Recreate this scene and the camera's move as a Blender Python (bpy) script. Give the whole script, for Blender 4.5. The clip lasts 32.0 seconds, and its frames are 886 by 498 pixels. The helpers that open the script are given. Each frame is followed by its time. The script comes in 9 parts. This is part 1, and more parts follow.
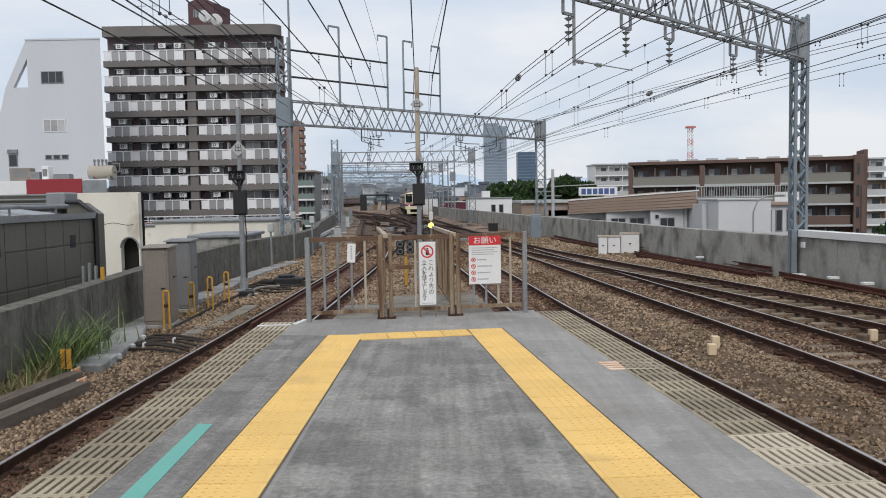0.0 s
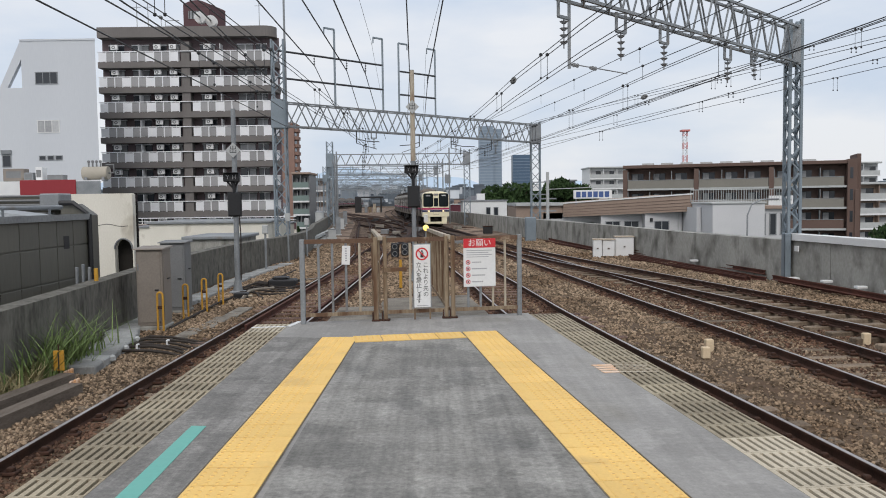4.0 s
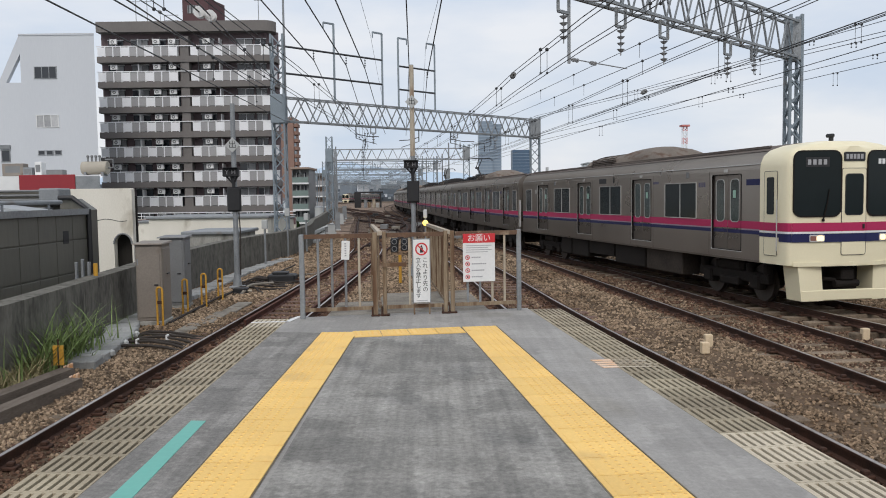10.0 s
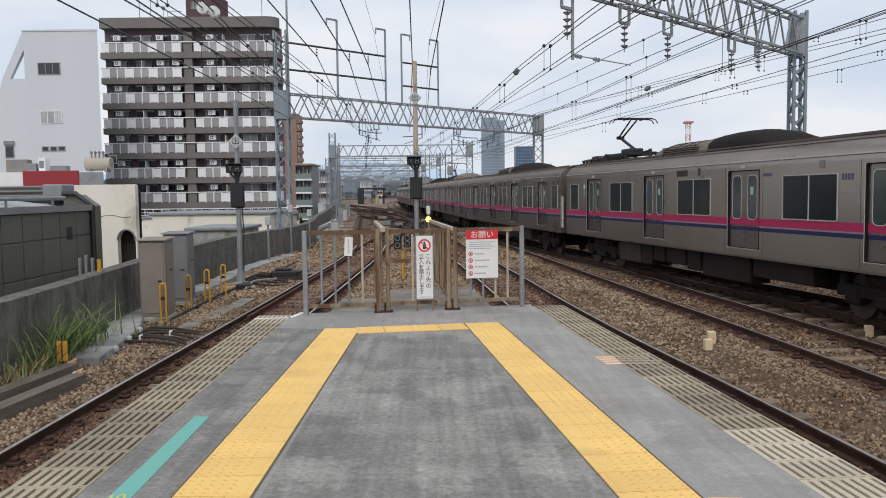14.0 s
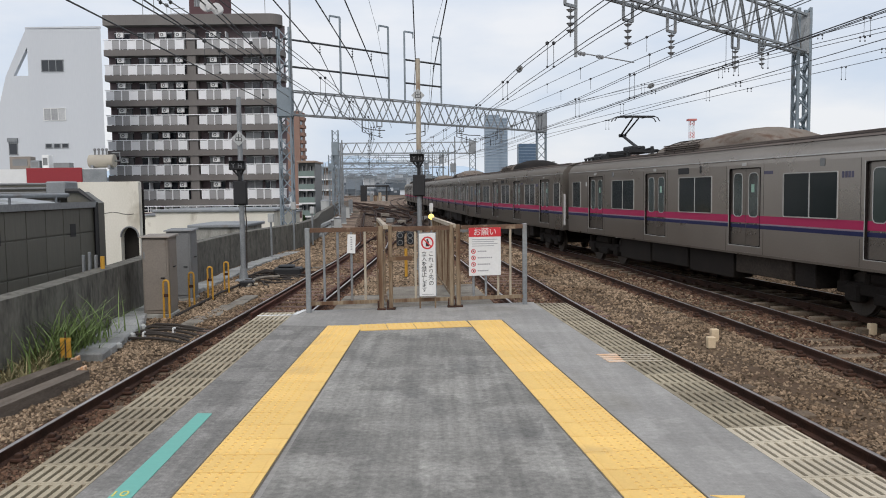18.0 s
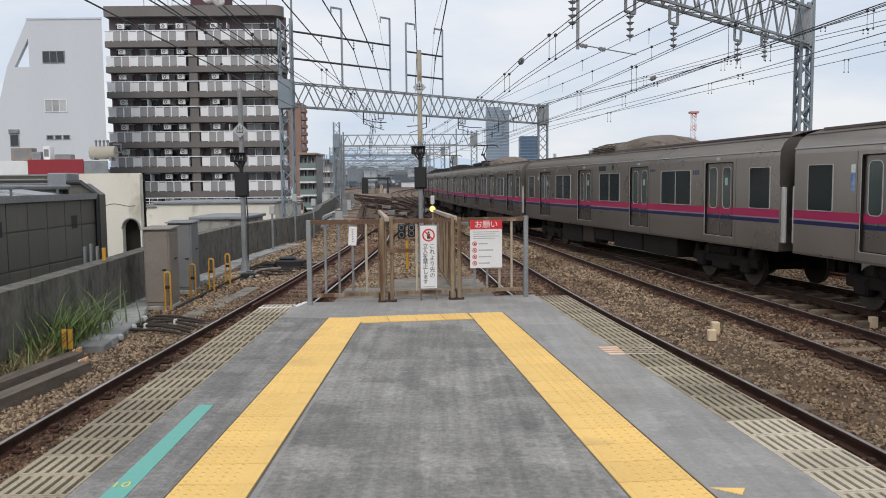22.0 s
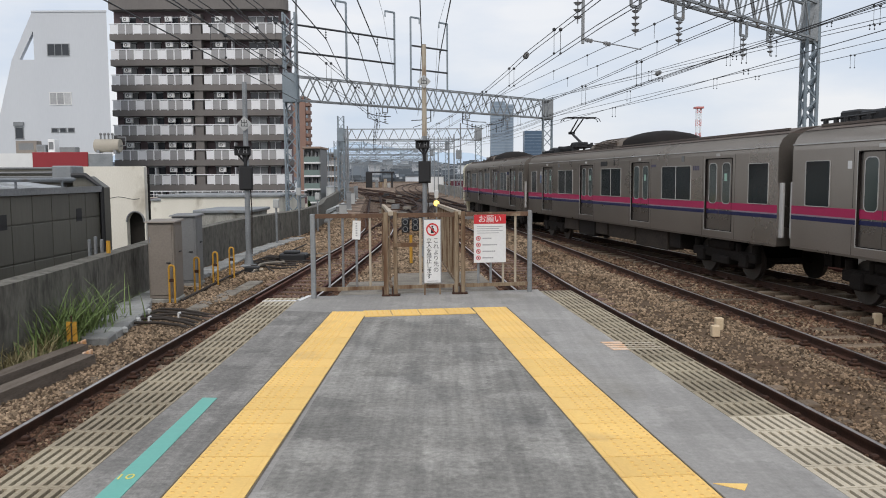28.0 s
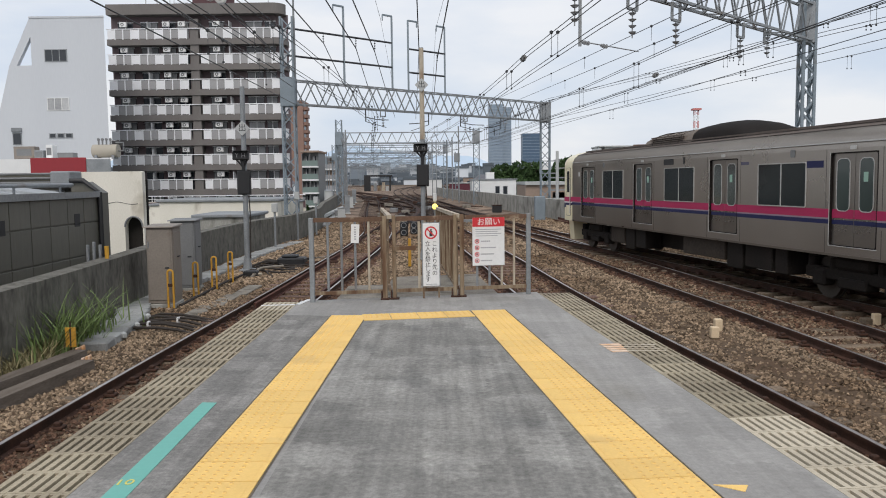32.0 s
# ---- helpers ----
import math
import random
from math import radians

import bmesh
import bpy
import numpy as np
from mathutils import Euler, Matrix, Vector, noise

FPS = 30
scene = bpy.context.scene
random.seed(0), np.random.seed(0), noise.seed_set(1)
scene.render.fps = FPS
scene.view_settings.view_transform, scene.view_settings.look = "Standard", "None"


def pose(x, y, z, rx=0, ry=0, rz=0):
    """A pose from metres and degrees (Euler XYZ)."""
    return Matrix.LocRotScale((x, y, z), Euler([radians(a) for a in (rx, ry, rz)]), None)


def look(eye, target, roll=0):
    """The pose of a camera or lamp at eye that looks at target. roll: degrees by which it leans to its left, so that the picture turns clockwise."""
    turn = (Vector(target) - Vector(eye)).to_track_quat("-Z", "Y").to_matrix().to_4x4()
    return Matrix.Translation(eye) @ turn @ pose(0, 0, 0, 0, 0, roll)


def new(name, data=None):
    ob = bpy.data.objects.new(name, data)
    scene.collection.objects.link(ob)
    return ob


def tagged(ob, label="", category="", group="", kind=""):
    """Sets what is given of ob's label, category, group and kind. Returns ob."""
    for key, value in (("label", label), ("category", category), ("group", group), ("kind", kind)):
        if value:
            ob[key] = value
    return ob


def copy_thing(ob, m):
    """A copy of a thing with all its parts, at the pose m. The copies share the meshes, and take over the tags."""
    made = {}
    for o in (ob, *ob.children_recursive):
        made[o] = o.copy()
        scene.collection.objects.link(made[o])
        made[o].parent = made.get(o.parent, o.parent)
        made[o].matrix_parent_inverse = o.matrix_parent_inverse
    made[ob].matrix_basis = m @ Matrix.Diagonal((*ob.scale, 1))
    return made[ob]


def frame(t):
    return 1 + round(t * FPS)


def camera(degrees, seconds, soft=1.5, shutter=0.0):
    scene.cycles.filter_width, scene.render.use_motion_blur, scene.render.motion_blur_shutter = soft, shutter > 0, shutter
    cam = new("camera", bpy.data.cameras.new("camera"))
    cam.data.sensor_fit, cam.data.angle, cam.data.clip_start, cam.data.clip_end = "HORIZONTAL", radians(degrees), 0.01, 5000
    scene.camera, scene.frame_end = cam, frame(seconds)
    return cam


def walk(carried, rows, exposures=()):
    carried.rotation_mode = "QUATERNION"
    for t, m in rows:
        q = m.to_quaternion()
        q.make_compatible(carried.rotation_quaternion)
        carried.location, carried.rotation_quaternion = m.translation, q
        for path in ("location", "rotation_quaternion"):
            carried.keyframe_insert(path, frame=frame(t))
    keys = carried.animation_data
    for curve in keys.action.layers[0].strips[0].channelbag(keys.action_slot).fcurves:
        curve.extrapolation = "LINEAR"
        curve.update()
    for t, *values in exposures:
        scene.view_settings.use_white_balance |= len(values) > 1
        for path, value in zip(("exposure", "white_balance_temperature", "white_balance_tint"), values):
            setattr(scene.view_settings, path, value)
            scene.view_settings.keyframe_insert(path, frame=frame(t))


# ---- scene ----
cam = camera(57.3, 32.0, soft=1.0)
EYE = (0.0, 0.0, 1.54)


def aim(turn, tilt, lean):
    """The held camera: it turns, tilts and leans about one spot."""
    return pose(*EYE, 90 + tilt, 0, turn) @ pose(0, 0, 0, 0, 0, lean)


walk(cam, [
    (0, aim(0.000, -3.610, -1.000)),
    (0.5, aim(-0.123, -3.514, -0.932)),
    (1, aim(-0.220, -3.480, -0.951)),
    (1.5, aim(-0.338, -3.509, -0.933)),
    (2, aim(-0.420, -3.546, -0.884)),
    (2.5, aim(-0.450, -3.542, -0.865)),
    (3, aim(-0.417, -3.525, -0.827)),
    (3.5, aim(-0.381, -3.437, -0.741)),
    (5.5, aim(-0.354, -3.540, -0.991)),
    (6, aim(-0.339, -3.602, -0.916)),
    (6.5, aim(-0.337, -3.689, -0.843)),
    (7, aim(-0.320, -3.782, -0.833)),
    (7.5, aim(-0.304, -3.837, -0.853)),
    (8, aim(-0.298, -3.855, -0.905)),
    (8.5, aim(-0.327, -3.899, -0.887)),
    (9, aim(-0.374, -3.911, -0.864)),
    (9.5, aim(-0.394, -3.878, -0.815)),
    (10, aim(-0.408, -3.791, -0.752)),
    (10.5, aim(-0.373, -3.763, -0.717)),
    (11, aim(-0.365, -3.741, -0.751)),
    (11.5, aim(-0.340, -3.748, -0.787)),
    (12, aim(-0.299, -3.811, -0.854)),
    (12.5, aim(-0.287, -3.895, -0.861)),
    (13, aim(-0.300, -3.957, -0.816)),
    (13.5, aim(-0.253, -4.013, -0.744)),
    (14, aim(-0.190, -4.038, -0.686)),
    (14.5, aim(-0.187, -4.060, -0.720)),
    (16.5, aim(-0.088, -4.265, -0.706)),
    (17, aim(-0.044, -4.256, -0.693)),
    (17.5, aim(0.007, -4.222, -0.666)),
    (18, aim(0.014, -4.220, -0.634)),
    (18.5, aim(0.009, -4.292, -0.641)),
    (19, aim(0.029, -4.376, -0.628)),
    (19.5, aim(-0.010, -4.467, -0.579)),
    (20, aim(-0.018, -4.531, -0.559)),
    (20.5, aim(0.001, -4.533, -0.514)),
    (21, aim(0.062, -4.597, -0.548)),
    (21.5, aim(0.106, -4.705, -0.563)),
    (22, aim(0.105, -4.759, -0.522)),
    (22.5, aim(0.108, -4.761, -0.522)),
    (23, aim(0.103, -4.761, -0.522)),
    (23.5, aim(0.106, -4.776, -0.483)),
    (24, aim(0.146, -4.811, -0.468)),
    (24.5, aim(0.213, -4.848, -0.440)),
    (25, aim(0.238, -4.891, -0.422)),
    (25.5, aim(0.295, -4.945, -0.405)),
    (27.5, aim(0.273, -5.199, -0.328)),
    (28, aim(0.373, -5.151, -0.282)),
    (28.5, aim(0.453, -5.080, -0.324)),
    (29, aim(0.410, -5.076, -0.415)),
    (29.5, aim(0.371, -5.117, -0.528)),
    (30, aim(0.328, -5.128, -0.613)),
    (30.5, aim(0.314, -5.145, -0.620)),
    (31, aim(0.294, -5.141, -0.593)),
    (31.5, aim(0.280, -5.042, -0.618)),
    (32, aim(0.278, -4.932, -0.644)),
], exposures=[(0, 0.0, 6600, 11.8), (8, -0.01, 6610, 11.8), (14, 0.04, 6640, 12.0), (22, 0.05, 6660, 12.0), (32, 0.05, 6680, 12.0)])

# ---- sky and light: bright overcast ----
world = bpy.data.worlds.new("world")
scene.world = world
world.use_nodes = True


def make_sky():
    nt = world.node_tree
    nt.nodes.clear()
    out = nt.nodes.new("ShaderNodeOutputWorld")
    bg = nt.nodes.new("ShaderNodeBackground")
    sky = nt.nodes.new("ShaderNodeTexSky")
    sky.sky_type = "NISHITA"
    sky.sun_disc = False
    sky.sun_elevation = radians(41)
    sky.sun_rotation = radians(184)
    sky.air_density, sky.dust_density = 1.0, 2.0
    dim = nt.nodes.new("ShaderNodeMix")
    dim.data_type = "RGBA"
    dim.blend_type = "MULTIPLY"
    dim.inputs[0].default_value = 1.0
    dim.inputs[7].default_value = (0.085, 0.085, 0.085, 1)
    nt.links.new(sky.outputs[0], dim.inputs[6])
    # cloud deck: soft grey-white patches, brighter overhead
    tc = nt.nodes.new("ShaderNodeTexCoord")
    mp = nt.nodes.new("ShaderNodeMapping")
    mp.inputs["Scale"].default_value = (1.6, 1.6, 5.0)
    nt.links.new(tc.outputs["Generated"], mp.inputs[0])
    n1 = nt.nodes.new("ShaderNodeTexNoise")
    n1.inputs["Scale"].default_value = 1.7
    n1.inputs["Detail"].default_value = 7
    n1.inputs["Roughness"].default_value = 0.52
    nt.links.new(mp.outputs[0], n1.inputs["Vector"])
    ramp = nt.nodes.new("ShaderNodeValToRGB")
    e = ramp.color_ramp.elements
    e[0].position, e[0].color = 0.34, (0.615, 0.725, 0.87, 1)
    e[1].position, e[1].color = 0.60, (0.865, 0.905, 0.95, 1)
    nt.links.new(n1.outputs[0], ramp.inputs[0])
    sep = nt.nodes.new("ShaderNodeSeparateXYZ")
    nt.links.new(tc.outputs["Generated"], sep.inputs[0])
    up = nt.nodes.new("ShaderNodeMapRange")
    up.inputs["From Min"].default_value, up.inputs["From Max"].default_value = 0.15, 0.9
    up.inputs["To Min"].default_value, up.inputs["To Max"].default_value = 1.0, 1.2
    nt.links.new(sep.outputs["Z"], up.inputs["Value"])
    lift = nt.nodes.new("ShaderNodeVectorMath")
    lift.operation = "SCALE"
    nt.links.new(ramp.outputs[0], lift.inputs[0])
    nt.links.new(up.outputs[0], lift.inputs["Scale"])
    mix = nt.nodes.new("ShaderNodeMix")
    mix.data_type = "RGBA"
    mix.inputs[0].default_value = 0.88
    nt.links.new(dim.outputs[2], mix.inputs[6])
    nt.links.new(lift.outputs[0], mix.inputs[7])
    nt.links.new(mix.outputs[2], bg.inputs[0])
    bg.inputs[1].default_value = 1.0
    nt.links.new(bg.outputs[0], out.inputs[0])


make_sky()
sun = new("sun", bpy.data.lights.new("sun", "SUN"))
sun.data.energy, sun.data.angle, sun.data.color = 1.35, radians(30), (1.0, 0.97, 0.93)
sun.matrix_world = look((0, 0, 30), (1.5, 20, 11))

# ---- materials ----
def mat(name, col, col2=None, rough=0.7, metal=0.0, fine=40.0, coarse=1.2, amount=0.5, bump=0.15, rand=0.0, streak=False,
        spec=0.5, space="Object", stain=None, stain_at=(0.55, 0.7), stain_scale=1.0, stretch=None, edge_tint=None):
    """A surface of two colours mixed by a fine grain and coarse patches; stain: a third colour in soft patches; streak: stretched
    downwards; rand: how far each piece differs in brightness."""
    m = bpy.data.materials.new(name)
    m.use_nodes = True
    nt = m.node_tree
    b = nt.nodes["Principled BSDF"]
    L = nt.links.new
    col2 = col2 or tuple(c * 0.72 for c in col)
    if space == "World":
        src = nt.nodes.new("ShaderNodeNewGeometry").outputs["Position"]
    else:
        src = nt.nodes.new("ShaderNodeTexCoord").outputs["Object"]
    mp = nt.nodes.new("ShaderNodeMapping")
    if streak:
        mp.inputs["Scale"].default_value = (1, 1, 0.14)
    if stretch:
        mp.inputs["Scale"].default_value = stretch
    L(src, mp.inputs[0])

    def noisy(scale, detail=4):
        n = nt.nodes.new("ShaderNodeTexNoise")
        n.inputs["Scale"].default_value, n.inputs["Detail"].default_value = scale, detail
        L(mp.outputs[0], n.inputs["Vector"])
        return n.outputs[0]

    def maths(op, a, c):
        n = nt.nodes.new("ShaderNodeMath")
        n.operation = op
        for i, v in enumerate((a, c)):
            if isinstance(v, (int, float)):
                n.inputs[i].default_value = v
            else:
                L(v, n.inputs[i])
        return n.outputs[0]

    f, c = noisy(fine, 3), noisy(coarse, 5)
    blend = maths("ADD", maths("MULTIPLY", f, 0.45), maths("MULTIPLY", c, 0.55))
    rng = nt.nodes.new("ShaderNodeMapRange")
    rng.inputs["From Min"].default_value, rng.inputs["From Max"].default_value = 0.5 - 0.16, 0.5 + 0.16
    rng.inputs["To Min"].default_value, rng.inputs["To Max"].default_value = 0.5 - amount / 2, 0.5 + amount / 2
    L(blend, rng.inputs["Value"])
    mx = nt.nodes.new("ShaderNodeMix")
    mx.data_type = "RGBA"
    mx.inputs[6].default_value, mx.inputs[7].default_value = (*col2, 1), (*col, 1)
    L(rng.outputs[0], mx.inputs[0])
    out = mx.outputs[2]
    if stain:
        sr = nt.nodes.new("ShaderNodeMapRange")
        sr.inputs["From Min"].default_value, sr.inputs["From Max"].default_value = stain_at
        sn = noisy(stain_scale, 8)
        L(sn, sr.inputs["Value"])
        mx2 = nt.nodes.new("ShaderNodeMix")
        mx2.data_type = "RGBA"
        mx2.inputs[7].default_value = (*stain, 1)
        L(sr.outputs[0], mx2.inputs[0])
        L(out, mx2.inputs[6])
        out = mx2.outputs[2]
    if rand:
        oi = nt.nodes.new("ShaderNodeObjectInfo")
        rr = nt.nodes.new("ShaderNodeMapRange")
        rr.inputs["To Min"].default_value, rr.inputs["To Max"].default_value = 1 - rand, 1 + rand
        L(oi.outputs["Random"], rr.inputs["Value"])
        sc = nt.nodes.new("ShaderNodeVectorMath")
        sc.operation = "SCALE"
        L(out, sc.inputs[0])
        L(rr.outputs[0], sc.inputs["Scale"])
        out = sc.outputs[0]
    L(out, b.inputs["Base Color"])
    b.inputs["Roughness"].default_value = rough
    rv = nt.nodes.new("ShaderNodeMapRange")
    rv.inputs["To Min"].default_value, rv.inputs["To Max"].default_value = max(0.05, rough - 0.12), min(1, rough + 0.12)
    L(c, rv.inputs["Value"])
    L(rv.outputs[0], b.inputs["Roughness"])
    b.inputs["Metallic"].default_value = metal
    b.inputs["Specular IOR Level"].default_value = spec if rough < 0.68 else spec * 0.35
    if edge_tint:
        b.inputs["Specular Tint"].default_value = (*edge_tint, 1)
    if bump:
        bp = nt.nodes.new("ShaderNodeBump")
        bp.inputs["Strength"].default_value, bp.inputs["Distance"].default_value = bump, 0.02
        L(f, bp.inputs["Height"])
        L(bp.outputs[0], b.inputs["Normal"])
    return m


def island(m, spread=0.35):
    """Lets each loose piece of a joined mesh differ in brightness."""
    nt = m.node_tree
    b = nt.nodes["Principled BSDF"]
    link = b.inputs["Base Color"].links[0]
    src = link.from_socket
    g = nt.nodes.new("ShaderNodeNewGeometry")
    rr = nt.nodes.new("ShaderNodeMapRange")
    rr.inputs["To Min"].default_value, rr.inputs["To Max"].default_value = 1 - spread, 1 + spread
    nt.links.new(g.outputs["Random Per Island"], rr.inputs["Value"])
    sc = nt.nodes.new("ShaderNodeVectorMath")
    sc.operation = "SCALE"
    nt.links.new(src, sc.inputs[0])
    nt.links.new(rr.outputs[0], sc.inputs["Scale"])
    nt.links.new(sc.outputs[0], b.inputs["Base Color"])
    return m


def scuffs(m, strength=0.3):
    """Trowel streaks, squarish worn patches and pale dust lines over a paved surface."""
    nt = m.node_tree
    b = nt.nodes["Principled BSDF"]
    src = b.inputs["Base Color"].links[0].from_socket
    L = nt.links.new
    pos = nt.nodes.new("ShaderNodeNewGeometry").outputs["Position"]

    def layer(stretch, kind, scale, lo, hi, detail=4):
        mp = nt.nodes.new("ShaderNodeMapping")
        mp.inputs["Scale"].default_value = stretch
        L(pos, mp.inputs[0])
        if kind == "cell":
            wob = nt.nodes.new("ShaderNodeTexNoise")
            wob.inputs["Scale"].default_value, wob.inputs["Detail"].default_value = 7.0, 5
            L(pos, wob.inputs["Vector"])
            sc = nt.nodes.new("ShaderNodeVectorMath")
            sc.operation = "MULTIPLY_ADD"
            sc.inputs[1].default_value = (0.35, 0.35, 0.0)
            L(wob.outputs["Color"], sc.inputs[0])
            L(mp.outputs[0], sc.inputs[2])
            n = nt.nodes.new("ShaderNodeTexVoronoi")
            n.distance, n.feature = "CHEBYCHEV", "SMOOTH_F1"
            n.inputs["Scale"].default_value = scale
            n.inputs["Smoothness"].default_value = 0.12
            L(sc.outputs[0], n.inputs["Vector"])
            v = n.outputs["Color"]
            sx = nt.nodes.new("ShaderNodeSeparateXYZ")
            L(v, sx.inputs[0])
            v = sx.outputs["X"]
        else:
            n = nt.nodes.new("ShaderNodeTexNoise")
            n.inputs["Scale"].default_value, n.inputs["Detail"].default_value = scale, detail
            n.inputs["Roughness"].default_value = 0.62
            L(mp.outputs[0], n.inputs["Vector"])
            v = n.outputs[0]
        r = nt.nodes.new("ShaderNodeMapRange")
        r.inputs["From Min"].default_value, r.inputs["From Max"].default_value = (0.1, 0.9) if kind == "cell" else (0.3, 0.7)
        r.inputs["To Min"].default_value, r.inputs["To Max"].default_value = lo, hi
        L(v, r.inputs["Value"])
        return r.outputs[0]

    out = src
    for args in (((1, 0.8, 1), "cell", 3.1, 1 - 0.38 * strength, 1 + 0.38 * strength), ((11.0, 0.55, 1), "noise", 1.0, 1 - 0.55 * strength, 1 + 0.55 * strength, 8),
                 ((0.9, 4.0, 1), "noise", 0.9, 1 - 0.4 * strength, 1 + 0.4 * strength, 8), ((1, 1, 1), "noise", 26.0, 1 - 0.6 * strength, 1 + 0.6 * strength, 8)):
        sc = nt.nodes.new("ShaderNodeVectorMath")
        sc.operation = "SCALE"
        L(out, sc.inputs[0])
        L(layer(*args), sc.inputs["Scale"])
        out = sc.outputs[0]
    L(out, b.inputs["Base Color"])
    return m


def glass(name, col=(0.02, 0.025, 0.028), rough=0.06):
    m = mat(name, col, tuple(c * 0.7 for c in col), rough, 0, 3, 0.7, 0.5, 0.0)
    m.node_tree.nodes["Principled BSDF"].inputs["Specular IOR Level"].default_value = 0.6
    return m


def glow(name, col, power):
    m = bpy.data.materials.new(name)
    m.use_nodes = True
    b = m.node_tree.nodes["Principled BSDF"]
    b.inputs["Base Color"].default_value = (*col, 1)
    b.inputs["Emission Color"].default_value = (*col, 1)
    b.inputs["Emission Strength"].default_value = power
    return m


M_asphalt = scuffs(mat("platform_asphalt", (0.264, 0.254, 0.233), (0.194, 0.187, 0.173), 0.72, 0, 90, 2.2, 0.9, 0.12, space="World",
                       stain=(0.15, 0.147, 0.14), stain_at=(0.55, 0.76), stain_scale=1.6, stretch=(1.2, 0.7, 1)), 0.43)
M_edge = scuffs(mat("platform_edge_asphalt", (0.325, 0.312, 0.293), (0.26, 0.25, 0.235), 0.7, 0, 70, 0.8, 0.9, 0.08, space="World",
                    stain=(0.21, 0.195, 0.165), stain_at=(0.56, 0.78), stain_scale=0.9, stretch=(1.4, 0.6, 1)), 0.2)
M_edgeold = scuffs(mat("older_edge_asphalt", (0.255, 0.243, 0.225), (0.165, 0.158, 0.148), 0.7, 0, 70, 0.9, 1.0, 0.1, space="World",
                       stain=(0.125, 0.12, 0.112), stain_at=(0.54, 0.74), stain_scale=1.2, stretch=(1.5, 0.6, 1)), 0.42)
M_yellow = mat("tactile_yellow", (0.86, 0.565, 0.175), (0.74, 0.47, 0.14), 0.62, 0, 60, 1.8, 0.9, 0.05, rand=0.06, space="World",
               stain=(0.46, 0.30, 0.13), stain_at=(0.60, 0.8), stain_scale=1.2)
M_dome = mat("tactile_dome_orange", (0.70, 0.40, 0.10), (0.58, 0.33, 0.09), 0.6, 0, 60, 1.8, 0.9, 0.05, space="World")
M_grate = mat("edge_grating_resin", (0.40, 0.345, 0.25), (0.23, 0.19, 0.135), 0.75, 0, 50, 2.0, 0.95, 0.1, rand=0.14, space="World")
M_grate_new = mat("edge_grating_pale", (0.56, 0.495, 0.385), (0.40, 0.345, 0.26), 0.75, 0, 50, 2.0, 0.9, 0.1, rand=0.1, space="World")
# near-black in place of shade: below the deck, in grating slots, inside the arch
M_void = mat("near_black_void_shade", (0.035, 0.032, 0.028), (0.02, 0.018, 0.016), 0.9, 0, 20, 1, 0.8, 0.1)
M_joint = mat("dusty_brown_joint", (0.21, 0.175, 0.125), (0.13, 0.11, 0.085), 0.9, 0, 40, 3, 1.0, 0.1, space="World")
M_teal = mat("teal_tape", (0.14, 0.44, 0.37), (0.11, 0.37, 0.31), 0.5, 0, 30, 3, 0.6, 0.03)
M_darkrail = mat("dark_grimy_rail_steel", (0.05, 0.028, 0.021), (0.02, 0.013, 0.011), 0.75, 0.0, 60, 3, 0.95, 0.1)
M_rustrail = mat("rusty_rail_steel", (0.09, 0.045, 0.031), (0.03, 0.019, 0.015), 0.82, 0.0, 60, 3, 0.95, 0.2)
M_sparerail = mat("red_rusted_rail_steel", (0.125, 0.05, 0.036), (0.05, 0.024, 0.019), 0.85, 0.0, 40, 2, 0.95, 0.2)
M_railtop = mat("polished_rail_head", (0.52, 0.49, 0.47), (0.33, 0.29, 0.265), 0.34, 0.9, 12, 0.8, 0.9, 0.02)
M_ballast = mat("ballast_bed", (0.175, 0.122, 0.08), (0.05, 0.034, 0.023), 0.95, 0, 26, 0.45, 1.0, 1.0, space="World",
                stain=(0.10, 0.062, 0.04), stain_at=(0.5, 0.72), stain_scale=0.35)
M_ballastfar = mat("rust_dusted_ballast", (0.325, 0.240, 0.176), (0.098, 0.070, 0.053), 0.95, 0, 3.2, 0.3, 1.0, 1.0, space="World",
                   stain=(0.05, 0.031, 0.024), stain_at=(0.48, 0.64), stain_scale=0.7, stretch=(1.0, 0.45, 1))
M_stone = island(mat("ballast_stone", (0.325, 0.242, 0.165), (0.147, 0.103, 0.068), 0.92, 0, 30, 0.6, 0.9, 0.3, space="World",
                     stain=(0.15, 0.098, 0.06), stain_at=(0.5, 0.66), stain_scale=0.4), 0.7)
M_ruststone = island(mat("rust_stained_stone", (0.175, 0.10, 0.066), (0.07, 0.042, 0.03), 0.92, 0, 30, 0.8, 0.9, 0.3, space="World"), 0.55)
M_sleeper = mat("weathered_sleeper", (0.26, 0.205, 0.15), (0.11, 0.078, 0.055), 0.9, 0, 26, 2, 1.0, 0.5, rand=0.35)
M_rustsleeper = mat("rust_stained_sleeper", (0.235, 0.155, 0.125), (0.09, 0.055, 0.044), 0.9, 0, 26, 2, 1.0, 0.4, rand=0.3)
M_farsleeper = mat("rust_dusted_sleeper", (0.15, 0.112, 0.088), (0.055, 0.04, 0.032), 0.9, 0, 26, 1.5, 1.0, 0.2, space="World")
M_oldwood = mat("old_grey_brown_timber", (0.215, 0.18, 0.15), (0.095, 0.077, 0.062), 0.9, 0, 30, 3, 1.0, 0.4, stretch=(3, 0.4, 3))
